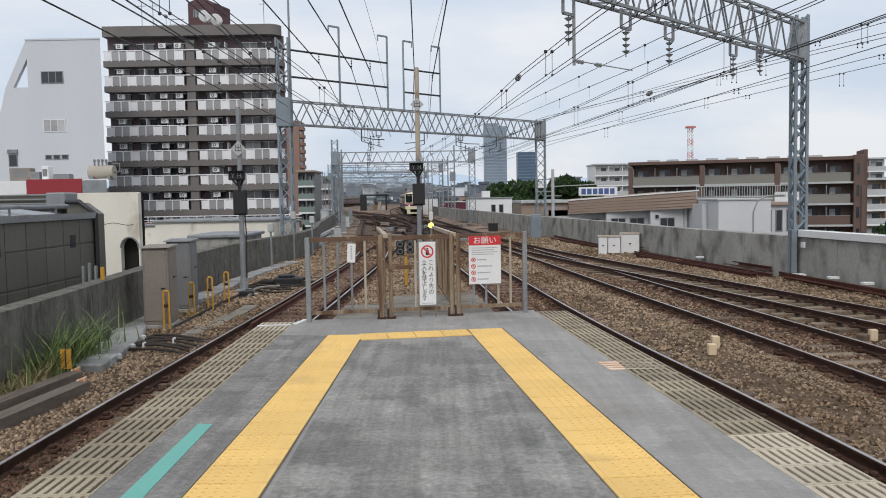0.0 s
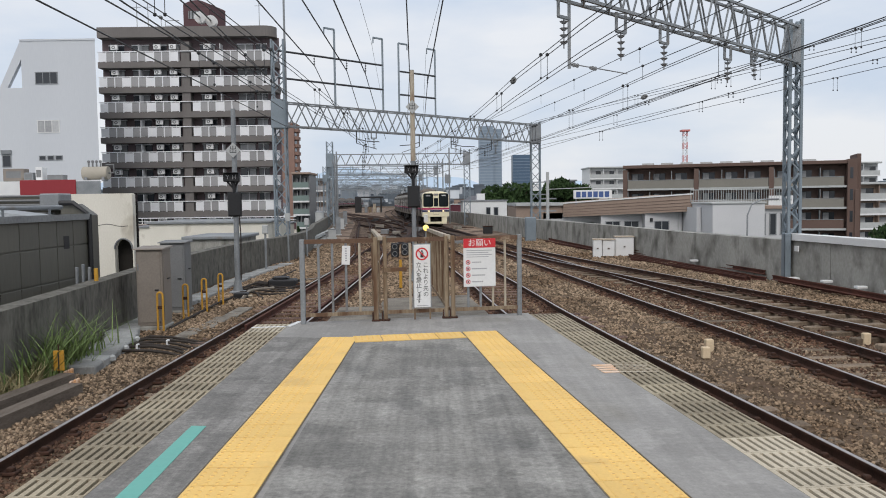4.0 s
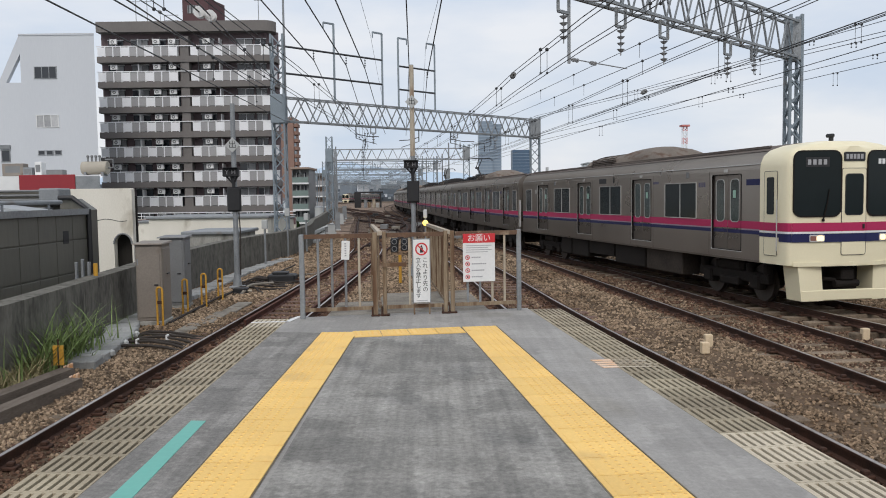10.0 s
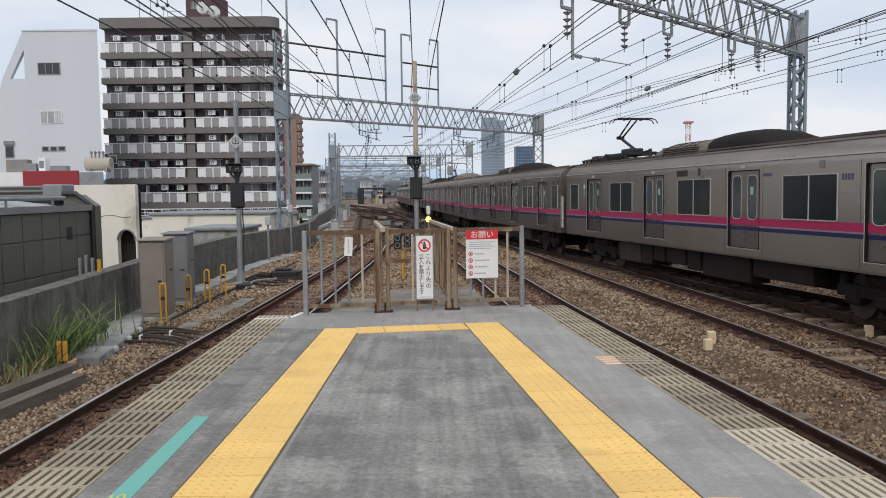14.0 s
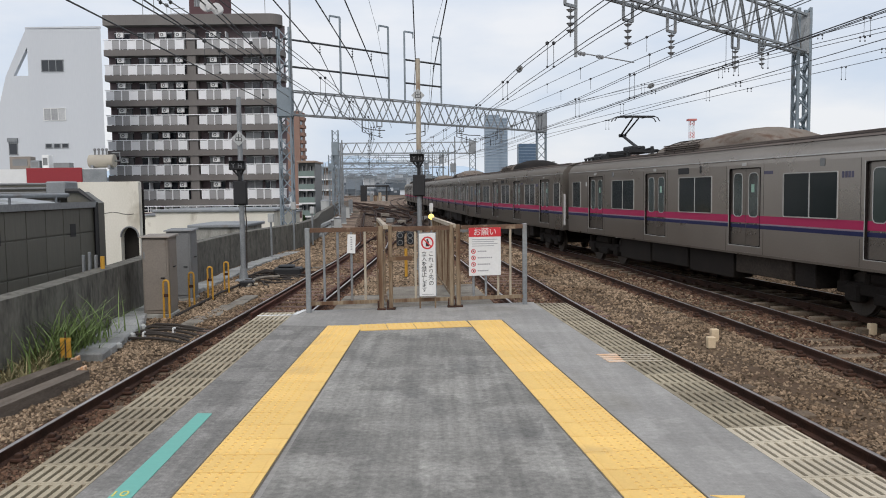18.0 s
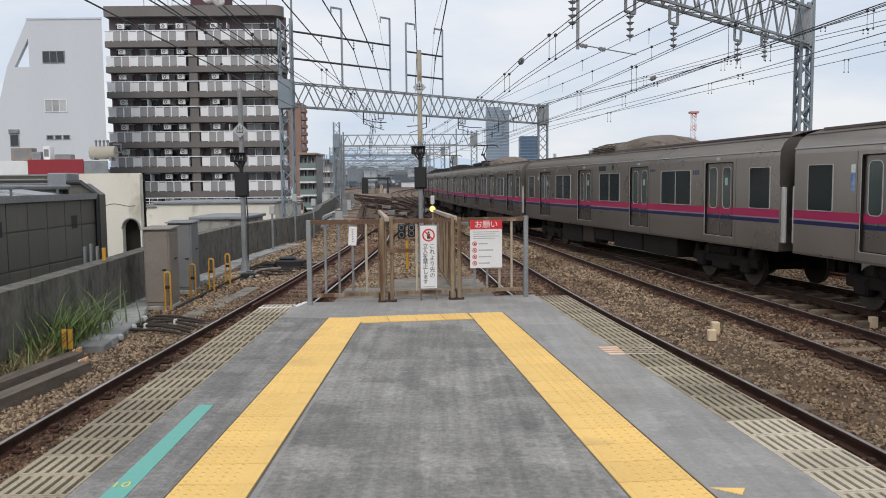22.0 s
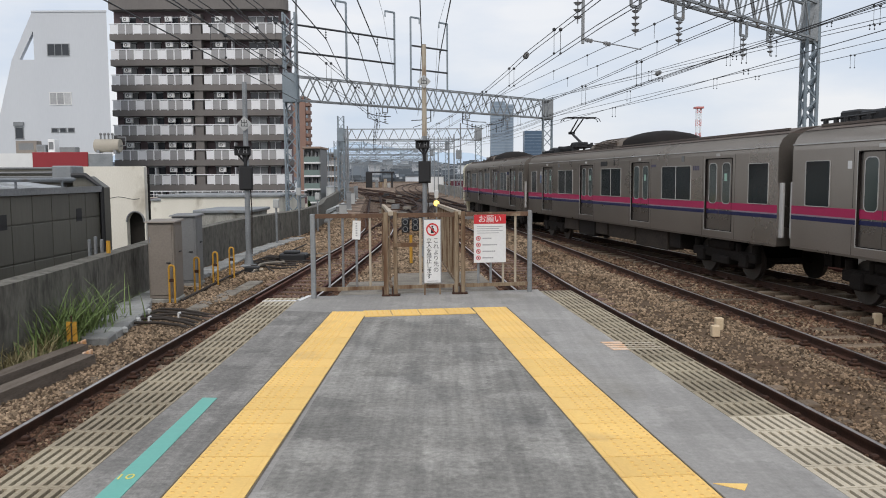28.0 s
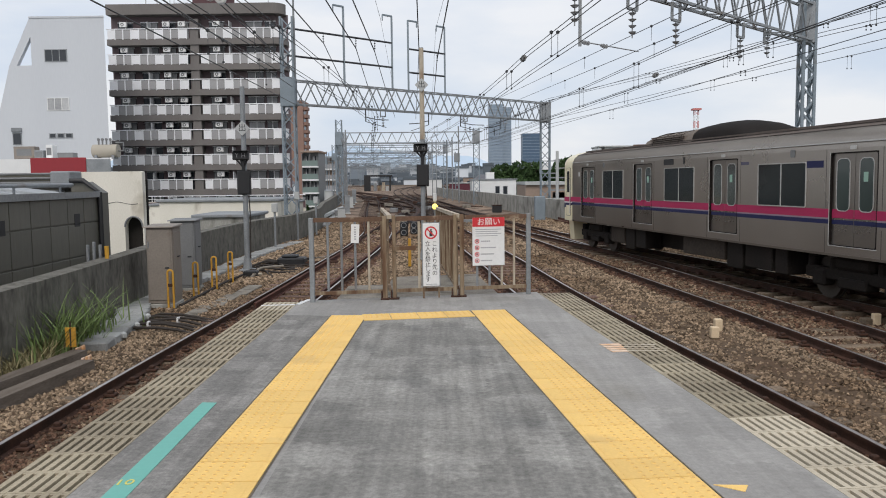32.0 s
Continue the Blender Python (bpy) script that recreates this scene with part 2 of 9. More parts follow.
M_conc = mat("weathered_concrete", (0.42, 0.41, 0.375), (0.25, 0.245, 0.222), 0.9, 0, 22, 1.0, 0.75, 0.2, stretch=(1, 0.6, 0.4), space="World",
             stain=(0.115, 0.11, 0.096), stain_at=(0.46, 0.74), stain_scale=2.6)
M_concdark = mat("dark_stained_concrete", (0.16, 0.158, 0.145), (0.07, 0.068, 0.062), 0.92, 0, 30, 0.7, 0.9, 0.3, streak=True,
                 space="World", stain=(0.04, 0.04, 0.036), stain_at=(0.5, 0.7), stain_scale=0.8)
M_parapet = mat("pitted_mossy_concrete", (0.20, 0.19, 0.165), (0.09, 0.086, 0.075), 0.93, 0, 14, 2.6, 1.0, 0.8, space="World", stretch=(1, 1, 0.45),
                stain=(0.06, 0.057, 0.05), stain_at=(0.54, 0.74), stain_scale=4.0)
M_walkslab = mat("brown_grey_slab", (0.30, 0.275, 0.235), (0.15, 0.132, 0.11), 0.9, 0, 40, 3.2, 1.0, 0.3, space="World",
                 stain=(0.10, 0.088, 0.07), stain_at=(0.52, 0.7), stain_scale=2.4)
M_concpale = mat("pale_concrete", (0.50, 0.51, 0.50), (0.38, 0.39, 0.385), 0.85, 0, 30, 1.2, 0.8, 0.15, space="World")
M_lid = mat("grey_trough_concrete", (0.36, 0.365, 0.355), (0.22, 0.222, 0.215), 0.88, 0, 30, 1.2, 0.95, 0.2, rand=0.2, space="World")
M_galv = mat("galvanised_steel", (0.31, 0.325, 0.335), (0.185, 0.197, 0.205), 0.55, 0.3, 30, 1.5, 0.9, 0.05, stain=(0.17, 0.14, 0.115), stain_at=(0.6, 0.75), stain_scale=1.2)
M_galvblue = mat("blue_grey_painted_steel", (0.25, 0.295, 0.33), (0.165, 0.20, 0.225), 0.55, 0.2, 30, 1.2, 0.9, 0.05, stain=(0.15, 0.12, 0.10), stain_at=(0.64, 0.78), stain_scale=1.5)
M_rustfence = mat("rust_streaked_fence_steel", (0.33, 0.265, 0.185), (0.165, 0.108, 0.066), 0.8, 0.05, 45, 5, 0.95, 0.2, streak=True,
                  stain=(0.13, 0.075, 0.046), stain_at=(0.48, 0.6), stain_scale=7)
M_fencepaint = mat("worn_cream_fence_paint", (0.52, 0.47, 0.38), (0.33, 0.26, 0.19), 0.7, 0.05, 45, 5, 0.9, 0.1, streak=True,
                   stain=(0.22, 0.13, 0.08), stain_at=(0.56, 0.68), stain_scale=4)
M_black = mat("matt_black_paint", (0.016, 0.016, 0.018), (0.010, 0.010, 0.011), 0.55, 0, 20, 2, 0.6, 0.05)
M_wire = mat("dark_wire", (0.06, 0.062, 0.066), (0.04, 0.042, 0.045), 0.6, 0.2, 10, 1, 0.5, 0)
M_insul = mat("grey_porcelain", (0.36, 0.37, 0.38), (0.20, 0.205, 0.21), 0.4, 0, 20, 3, 0.8, 0)
M_white = mat("white_paint", (0.78, 0.78, 0.77), (0.66, 0.66, 0.65), 0.55, 0, 30, 1.3, 0.7, 0.03)
M_red = mat("red_print", (0.62, 0.03, 0.04), (0.52, 0.025, 0.032), 0.5, 0, 20, 2, 0.5, 0)
M_ink = mat("black_print", (0.02, 0.02, 0.022), (0.03, 0.03, 0.032), 0.6, 0, 20, 2, 0.5, 0)
M_greyink = mat("grey_print", (0.30, 0.30, 0.31), (0.36, 0.36, 0.37), 0.6, 0, 20, 2, 0.5, 0)
M_cab = mat("beige_grey_cabinet_paint", (0.27, 0.236, 0.2), (0.20, 0.172, 0.147), 0.6, 0.1, 30, 1.5, 0.9, 0.05,
            stain=(0.17, 0.115, 0.08), stain_at=(0.6, 0.74), stain_scale=2)
M_cabgrey = mat("grey_cabinet_paint", (0.22, 0.225, 0.225), (0.155, 0.158, 0.16), 0.6, 0.1, 30, 1.5, 0.9, 0.05)
M_yel = mat("worn_yellow_paint", (0.62, 0.34, 0.035), (0.42, 0.21, 0.03), 0.6, 0, 30, 4, 0.8, 0.1)
M_cable = mat("black_rubber_cable", (0.065, 0.055, 0.048), (0.035, 0.03, 0.027), 0.75, 0, 30, 4, 0.8, 0.1)
M_steel = mat("train_stainless_side", (0.39, 0.354, 0.318), (0.31, 0.28, 0.25), 0.3, 0.85, 35, 0.6, 0.9, 0.02, edge_tint=(0.35, 0.32, 0.29))
M_door = mat("train_stainless_door", (0.285, 0.257, 0.23), (0.225, 0.202, 0.18), 0.3, 0.85, 35, 0.9, 0.9, 0.02, edge_tint=(0.3, 0.27, 0.25))
M_roof = mat("train_roof_grey", (0.15, 0.125, 0.11), (0.10, 0.082, 0.072), 0.85, 0, 25, 1, 0.9, 0.1)
M_ac = mat("rusty_roof_unit", (0.235, 0.20, 0.168), (0.14, 0.116, 0.096), 0.8, 0.0, 20, 0.9, 0.95, 0.1,
           stain=(0.115, 0.07, 0.05), stain_at=(0.52, 0.7), stain_scale=1.5, stretch=(1, 3, 3))
M_cream = mat("train_cream_front", (0.80, 0.73, 0.52), (0.72, 0.65, 0.45), 0.35, 0, 30, 1.0, 0.5, 0.01)
M_pink = mat("train_magenta_band", (0.44, 0.03, 0.105), (0.37, 0.026, 0.088), 0.5, 0, 30, 1, 0.5, 0, spec=0.2)
M_navy = mat("train_navy_band", (0.022, 0.026, 0.09), (0.018, 0.02, 0.07), 0.5, 0, 30, 1, 0.5, 0, spec=0.2)
M_under = mat("underfloor_grime", (0.028, 0.023, 0.02), (0.012, 0.010, 0.009), 0.85, 0.1, 25, 1.5, 0.9, 0.2)
M_underbox = mat("brown_dusty_case_paint", (0.06, 0.048, 0.039), (0.028, 0.022, 0.018), 0.8, 0.0, 20, 1.5, 0.95, 0.1)
M_wheel = mat("wheel_steel", (0.10, 0.085, 0.072), (0.05, 0.042, 0.036), 0.6, 0.6, 25, 2, 0.8, 0.1)
M_glassT = glass("train_window_glass", (0.012, 0.018, 0.019), 0.1)
M_glassT.node_tree.nodes["Principled BSDF"].inputs["Specular IOR Level"].default_value = 0.16
M_glassD = glass("train_door_glass", (0.03, 0.047, 0.042), 0.1)
M_glassB = glass("building_glass", (0.035, 0.04, 0.048), 0.1)
M_rubber = mat("gangway_rubber", (0.018, 0.014, 0.012), (0.01, 0.008, 0.007), 0.85, 0, 25, 2, 0.8, 0.2)
M_trim = mat("bright_window_trim", (0.60, 0.59, 0.57), (0.48, 0.47, 0.455), 0.4, 0.3, 25, 2, 0.5, 0)
M_lamp = glow("headlamp_glow", (1.0, 0.74, 0.36), 1.6)
M_siglamp = glow("signal_lamp_glow", (1.0, 0.72, 0.16), 1.8)
M_aptwall = mat("brown_grey_render", (0.195, 0.18, 0.17), (0.155, 0.143, 0.135), 0.85, 0, 12, 0.4, 0.9, 0.05, streak=True)
M_aptdark = mat("dark_maroon_tile", (0.19, 0.145, 0.15), (0.14, 0.107, 0.112), 0.7, 0, 8, 0.4, 0.8, 0.05)
M_panelw = mat("white_balcony_panel", (0.80, 0.80, 0.81), (0.70, 0.70, 0.71), 0.6, 0, 6, 0.3, 0.8, 0)
M_panelg = mat("grey_balcony_panel", (0.34, 0.335, 0.335), (0.27, 0.265, 0.265), 0.6, 0, 6, 0.3, 0.7, 0, rand=0.12)
M_curtain = mat("pale_curtain", (0.42, 0.42, 0.42), (0.26, 0.27, 0.28), 0.9, 0, 6, 0.8, 0.8, 0, rand=0.3)
M_wb = mat("white_render_wall", (0.60, 0.62, 0.645), (0.55, 0.57, 0.60), 0.85, 0, 10, 0.25, 0.8, 0.03, streak=True)
M_archw = mat("stained_cream_render", (0.76, 0.725, 0.64), (0.66, 0.625, 0.54), 0.9, 0, 25, 0.8, 1.0, 0.1,
              stain=(0.30, 0.25, 0.18), stain_at=(0.58, 0.78), stain_scale=1.1, stretch=(1, 1, 0.5))
M_clad = mat("olive_grey_metal_cladding", (0.142, 0.135, 0.11), (0.105, 0.10, 0.082), 0.5, 0.1, 14, 0.9, 0.9, 0.05, rand=0.1, streak=True)
M_roofmetal = mat("pale_metal_roof", (0.40, 0.42, 0.43), (0.25, 0.26, 0.27), 0.5, 0.3, 15, 0.6, 0.9, 0.05)
M_redband = mat("dark_red_sign_panel", (0.30, 0.025, 0.033), (0.25, 0.02, 0.028), 0.6, 0, 20, 0.5, 0.6, 0)
# red-brown greyed so that the haze over the far tower is in its colour
M_brick = mat("hazed_red_brown_facade", (0.30, 0.19, 0.152), (0.235, 0.148, 0.118), 0.8, 0, 8, 0.3, 0.8, 0.03)
M_brown = mat("brown_facade", (0.155, 0.105, 0.088), (0.12, 0.08, 0.066), 0.8, 0, 8, 0.3, 0.8, 0.03)
M_tan = mat("tan_corrugated_siding", (0.335, 0.255, 0.205), (0.28, 0.21, 0.168), 0.75, 0, 12, 0.5, 0.8, 0.05)
M_house = mat("light_grey_siding", (0.55, 0.55, 0.555), (0.46, 0.46, 0.465), 0.8, 0, 12, 0.5, 0.8, 0.03, rand=0.15)
M_housedark = mat("grey_tiled_roof", (0.14, 0.14, 0.15), (0.09, 0.09, 0.1), 0.8, 0, 6, 0.5, 0.8, 0.1, rand=0.3)
M_tower = mat("blue_grey_tower_glass", (0.245, 0.305, 0.365), (0.195, 0.25, 0.31), 0.4, 0, 0.3, 0.03, 0.8, 0)
M_railtan = mat("grey_tan_balcony_rail", (0.25, 0.235, 0.205), (0.20, 0.19, 0.165), 0.7, 0, 6, 0.3, 0.7, 0)
M_officeblue = mat("dark_blue_office_glass", (0.085, 0.14, 0.215), (0.06, 0.105, 0.165), 0.4, 0, 0.3, 0.03, 0.8, 0)
M_towerlight = mat("tower_floor_band", (0.31, 0.365, 0.425), (0.26, 0.315, 0.375), 0.6, 0, 0.3, 0.03, 0.8, 0)
M_leaf = island(mat("tree_leaves", (0.05, 0.088, 0.03), (0.022, 0.045, 0.016), 0.8, 0, 3, 0.25, 0.9, 0, space="World"), 0.45)
M_trunk = mat("tree_bark", (0.09, 0.07, 0.05), (0.05, 0.04, 0.03), 0.9, 0, 12, 2, 0.9, 0.4)
M_grass = island(mat("trackside_grass", (0.20, 0.265, 0.10), (0.105, 0.155, 0.052), 0.75, 0, 10, 1, 0.9, 0, space="World"), 0.45)
M_drygrass = island(mat("dry_grass", (0.36, 0.31, 0.17), (0.24, 0.21, 0.11), 0.85, 0, 10, 1, 0.9, 0, space="World"), 0.3)
M_ground = mat("city_ground", (0.16, 0.165, 0.16), (0.08, 0.095, 0.075), 0.95, 0, 0.4, 0.02, 0.9, 0, space="World")
# hills: the haze of distance is painted in as pale blue
M_hill = mat("haze_tinted_far_hills", (0.52, 0.63, 0.75), (0.47, 0.585, 0.71), 1.0, 0, 0.02, 0.004, 0.8, 0, spec=0)
# far town: bluish grey mixed into walls, roofs and slope stands in for haze
M_townlight = island(mat("haze_tinted_town_walls", (0.64, 0.66, 0.68), (0.40, 0.43, 0.46), 0.95, 0, 0.1, 0.02, 0.9, 0, space="World"), 0.4)
M_towndark = island(mat("haze_tinted_town_roofs", (0.175, 0.20, 0.225), (0.115, 0.135, 0.155), 0.95, 0, 0.1, 0.02, 0.9, 0, space="World"), 0.4)
M_townhill = mat("haze_tinted_green_slope", (0.12, 0.155, 0.15), (0.085, 0.115, 0.11), 1.0, 0, 0.05, 0.01, 0.9, 0, space="World")
# mast red is lightened to pink: distance haze put into the paint colour
M_mast_red = mat("hazed_mast_red", (0.60, 0.22, 0.20), (0.52, 0.18, 0.165), 0.7, 0, 5, 0.5, 0.6, 0)

# ---- building helpers ----
class Shape:
    """Collects plain geometry in lists and turns it into one mesh."""

    def __init__(self):
        self.v, self.f = [], []

    def add(self, verts, faces):
        n = len(self.v)
        self.v += [tuple(p) for p in verts]
        self.f += [tuple(i + n for i in q) for q in faces]
        return self

    def box(self, x0, y0, z0, x1, y1, z1, m=None):
        p = [(x, y, z) for z in (z0, z1) for y in (y0, y1) for x in (x0, x1)]
        if m is not None:
            p = [m @ Vector(q) for q in p]
        return self.add(p, [(0, 2, 3, 1), (4, 5, 7, 6), (0, 1, 5, 4), (2, 6, 7, 3), (0, 4, 6, 2), (1, 3, 7, 5)])

    def soft(self, x0, y0, z0, x1, y1, z1, c=0.01, m=None):
        """A box with chamfered edges."""
        c = min(c, (x1 - x0) / 2.1, (y1 - y0) / 2.1, (z1 - z0) / 2.1)
        bm = bmesh.new()
        bmesh.ops.create_cube(bm, size=1.0)
        for q in bm.verts:
            q.co = Vector(((x0 + x1) / 2 + q.co.x * (x1 - x0), (y0 + y1) / 2 + q.co.y * (y1 - y0), (z0 + z1) / 2 + q.co.z * (z1 - z0)))
        bmesh.ops.bevel(bm, geom=bm.edges[:], offset=c, segments=1, affect="EDGES")
        bm.verts.index_update()
        p = [q.co.copy() if m is None else m @ q.co for q in bm.verts]
        self.add(p, [[q.index for q in f.verts] for f in bm.faces])
        bm.free()
        return self

    def tube(self, pts, r, n=8, r2=None, cap=True):
        """A round bar along points, tapering from r to r2."""
        pts = [Vector(p) for p in pts]
        r2 = r if r2 is None else r2
        ref = None
        rings = []
        for i, p in enumerate(pts):
            d = (pts[min(i + 1, len(pts) - 1)] - pts[max(i - 1, 0)]).normalized()
            if ref is None:
                ref = Vector((0, 0, 1)) if abs(d.z) < 0.9 else Vector((1, 0, 0))
            a = d.cross(ref).normalized()
            b = d.cross(a).normalized()
            ref = -b
            k = r + (r2 - r) * i / max(1, len(pts) - 1)
            rings.append([p + a * (k * math.cos(2 * math.pi * j / n)) + b * (k * math.sin(2 * math.pi * j / n)) for j in range(n)])
        f = []
        for i in range(len(rings) - 1):
            for j in range(n):
                f.append((i * n + j, i * n + (j + 1) % n, (i + 1) * n + (j + 1) % n, (i + 1) * n + j))
        if cap:
            f += [tuple(range(n))[::-1], tuple((len(rings) - 1) * n + j for j in range(n))]
        return self.add([q for g in rings for q in g], f)

    def bar(self, a, b, w, h=None):
        """A straight square bar from a to b."""
        a, b = Vector(a), Vector(b)
        h = w if h is None else h
        d = (b - a).normalized()
        s = d.cross(Vector((0, 0, 1)))
        s = Vector((1, 0, 0)) if s.length < 1e-3 else s.normalized()
        u = s.cross(d).normalized()
        p = [q + s * (w / 2 * i) + u * (h / 2 * j) for q in (a, b) for i, j in ((-1, -1), (1, -1), (1, 1), (-1, 1))]
        return self.add(p, [(3, 2, 1, 0), (4, 5, 6, 7), (0, 1, 5, 4), (1, 2, 6, 5), (2, 3, 7, 6), (3, 0, 4, 7)])

    def prism(self, poly, z0, z1, m=None):
        """An upright prism over a polygon in x and y."""
        n = len(poly)
        p = [Vector((x, y, z)) for z in (z0, z1) for x, y in poly]
        if m is not None:
            p = [m @ q for q in p]
        return self.add(p, [tuple(range(n))[::-1], tuple(range(n, 2 * n))] + [(i, (i + 1) % n, n + (i + 1) % n, n + i) for i in range(n)])

    def sweep(self, path, prof, closed=True):
        """A profile of (side, up) pairs along a path of points, kept upright."""
        path = [Vector(p) for p in path]
        k = len(prof)
        for i, p in enumerate(path):
            d = path[min(i + 1, len(path) - 1)] - path[max(i - 1, 0)]
            s = Vector((d.y, -d.x, 0)).normalized()
            self.v += [tuple(p + s * a + Vector((0, 0, b))) for a, b in prof]
        n0 = len(self.v) - k * len(path)
        for i in range(len(path) - 1):
            for j in range(k if closed else k - 1):
                a, b = n0 + i * k + j, n0 + i * k + (j + 1) % k
                self.f.append((a, b, b + k, a + k))
        if closed:
            self.f += [tuple(range(n0, n0 + k))[::-1], tuple(range(len(self.v) - k, len(self.v)))]
        return self

    def ball(self, c, r, n=8, squash=1.0):
        rows = n // 2
        p = [(c[0], c[1], c[2] - r * squash)]
        for i in range(1, rows):
            a = math.pi * i / rows
            p += [(c[0] + r * math.sin(a) * math.cos(2 * math.pi * j / n), c[1] + r * math.sin(a) * math.sin(2 * math.pi * j / n),
                   c[2] - r * squash * math.cos(a)) for j in range(n)]
        p.append((c[0], c[1], c[2] + r * squash))
        f = [(0, 1 + (j + 1) % n, 1 + j) for j in range(n)]
        for i in range(rows - 2):
            f += [(1 + i * n + j, 1 + i * n + (j + 1) % n, 1 + (i + 1) * n + (j + 1) % n, 1 + (i + 1) * n + j) for j in range(n)]
        e = 1 + (rows - 2) * n
        f += [(e + j, e + (j + 1) % n, len(p) - 1) for j in range(n)]
        return self.add(p, f)

    def mesh(self, name, material, smooth=False, fix=True):
        me = bpy.data.meshes.new(name)
        me.from_pydata(self.v, [], self.f)
        if fix:
            bm = bmesh.new()
            bm.from_mesh(me)
            bmesh.ops.recalc_face_normals(bm, faces=bm.faces)
            bm.to_mesh(me)
            bm.free()
        me.materials.append(material)
        if smooth:
            me.shade_smooth()
            me.set_sharp_from_angle(angle=radians(40))
        me.update()
        return me


def part(name, shape, material, parent=None, label="", smooth=False, fix=True, at=None):
    """Links a shape (or a ready mesh) as ONE mesh object under a thing."""
    me = shape if isinstance(shape, bpy.types.Mesh) else shape.mesh(name, material, smooth, fix)
    ob = new(name, me)
    if parent is not None:
        ob.parent = parent
    if at is not None:
        ob.matrix_basis = at
    return tagged(ob, label)


def thing(name, label, category, at=(0, 0, 0), rz=0.0, group="", kind=""):
    ob = new(name)
    ob.empty_display_size = 0.2
    ob.matrix_basis = pose(*at, 0, 0, rz)
    return tagged(ob, label, category, group, kind)


def solid(name, shape, material, label, category, kind="", group="", smooth=False, fix=True):
    """A top-level thing of one mesh."""
    return tagged(part(name, shape, material, None, "", smooth, fix), label, category, group, kind)


def spline(knots, ys):
    """x over y, smoothly through (y, x) knots (cubic Hermite)."""
    ky, kx = np.array([k[0] for k in knots], float), np.array([k[1] for k in knots], float)
    sl = np.gradient(kx, ky)
    out = []
    for y in ys:
        i = int(np.clip(np.searchsorted(ky, y) - 1, 0, len(ky) - 2))
        h = ky[i + 1] - ky[i]
        t = (y - ky[i]) / h
        if t < 0 or t > 1:
            j = 0 if t < 0 else -1
            out.append(kx[j] + sl[j] * (y - ky[j]))
            continue
        out.append((2 * t**3 - 3 * t**2 + 1) * kx[i] + (t**3 - 2 * t**2 + t) * h * sl[i] + (3 * t**2 - 2 * t**3) * kx[i + 1] + (t**3 - t**2) * h * sl[i + 1])
    return out


def wording(text, size, material, name="lettering"):
    """Built-in lettering as a mesh in its x-y plane, centred."""
    cu = bpy.data.curves.new(name, "FONT")
    cu.body, cu.size, cu.extrude, cu.align_x, cu.align_y = text, size, 0.001, "CENTER", "CENTER"
    cu.resolution_u = 3
    ob = bpy.data.objects.new(name, cu)
    scene.collection.objects.link(ob)
    me = bpy.data.meshes.new_from_object(ob.evaluated_get(bpy.context.evaluated_depsgraph_get()))
    bpy.data.objects.remove(ob)
    me.materials.clear()
    me.materials.append(material)
    return me


RAIL_Z = -1.10
BED_Z = -1.27

# ---- the tracks' centre lines, as (y, x) ----
LINE_LEFT = [(-40, -4.3), (-10, -3.95), (8, -3.87), (24, -3.48), (35, -3.32), (41, -3.5), (50, -4.38), (60, -5.36), (79, -7.13), (111, -10.15), (140, -14.6), (181, -22), (215, -29.3), (240, -34), (258, -36.3), (290, -37.6), (344, -36), (420, -31), (520, -22), (700, -4)]
LINE_NEAR = [(-40, 7.2), (-10, 5.0), (7.6, 3.52), (10.7, 3.17), (13.6, 2.8), (19.5, 2.22), (24.8, 1.82), (30, 1.38), (45, -0.1), (52, -0.95), (59.4, -1.62), (64.4, -1.6), (75, -1.95), (90.3, -3.5), (108, -5.8), (127, -8.7), (150, -13.2), (170, -17.9), (195, -23.4)]
LINE_MID = [(-40, 9.5), (-10, 8.1), (5, 7.3), (11, 6.85), (15.7, 6.45), (21.5, 5.85), (31.5, 4.9), (45, 3.5), (60, 2.17)]
LINE_TRAIN = [(-240, 26), (-120, 19.5), (-40, 14.5), (-10, 12.2), (0, 11.3), (8, 10.2), (14.34, 9.18), (19.27, 8.31), (24.3, 7.4), (29.3, 6.46), (34.5, 5.53), (39.7, 4.64), (46, 3.72), (52, 3.0),
              (60, 2.17), (70, 1.18), (80, 0.25), (90, -0.68), (102, -1.9), (115, -3.2), (130, -4.6), (150, -6.2), (175, -7.75), (205, -8.9), (240, -9.3), (280, -8.6), (330, -6), (480, 6)]
# the straight branch off the left track, the second main line beyond the fan
LINE_BRANCH = [(20, -3.58), (28, -3.42), (33, -3.34), (38, -3.26), (47.7, -3.13), (59.5, -3.0), (69, -3.0), (78, -3.55), (95.5, -5.5), (109, -8.6), (122, -12.0)]
LINE_SECOND = [(62, -1.6), (75, -2.1), (90, -3.2), (102, -4.3), (120, -6.05), (140, -7.9), (160, -9.5), (200, -11.9), (260, -12.4), (320, -10), (400, -4)]


def rise(y):
    """The outer track climbs a little towards the station."""
    return 0.12 * min(1.0, max(0.0, (45.0 - y) / 31.0))


def along(line, y0, y1, step=1.5):
    ys = np.arange(y0, y1 + 0.01, step)
    return [Vector((x, y, 0)) for x, y in zip(spline(line, ys), ys)]


def shifted(path, off):
    out = []
    for i, p in enumerate(path):
        d = path[min(i + 1, len(path) - 1)] - path[max(i - 1, 0)]
        s = Vector((d.y, -d.x, 0)).normalized()
        out.append(p + s * off)
    return out

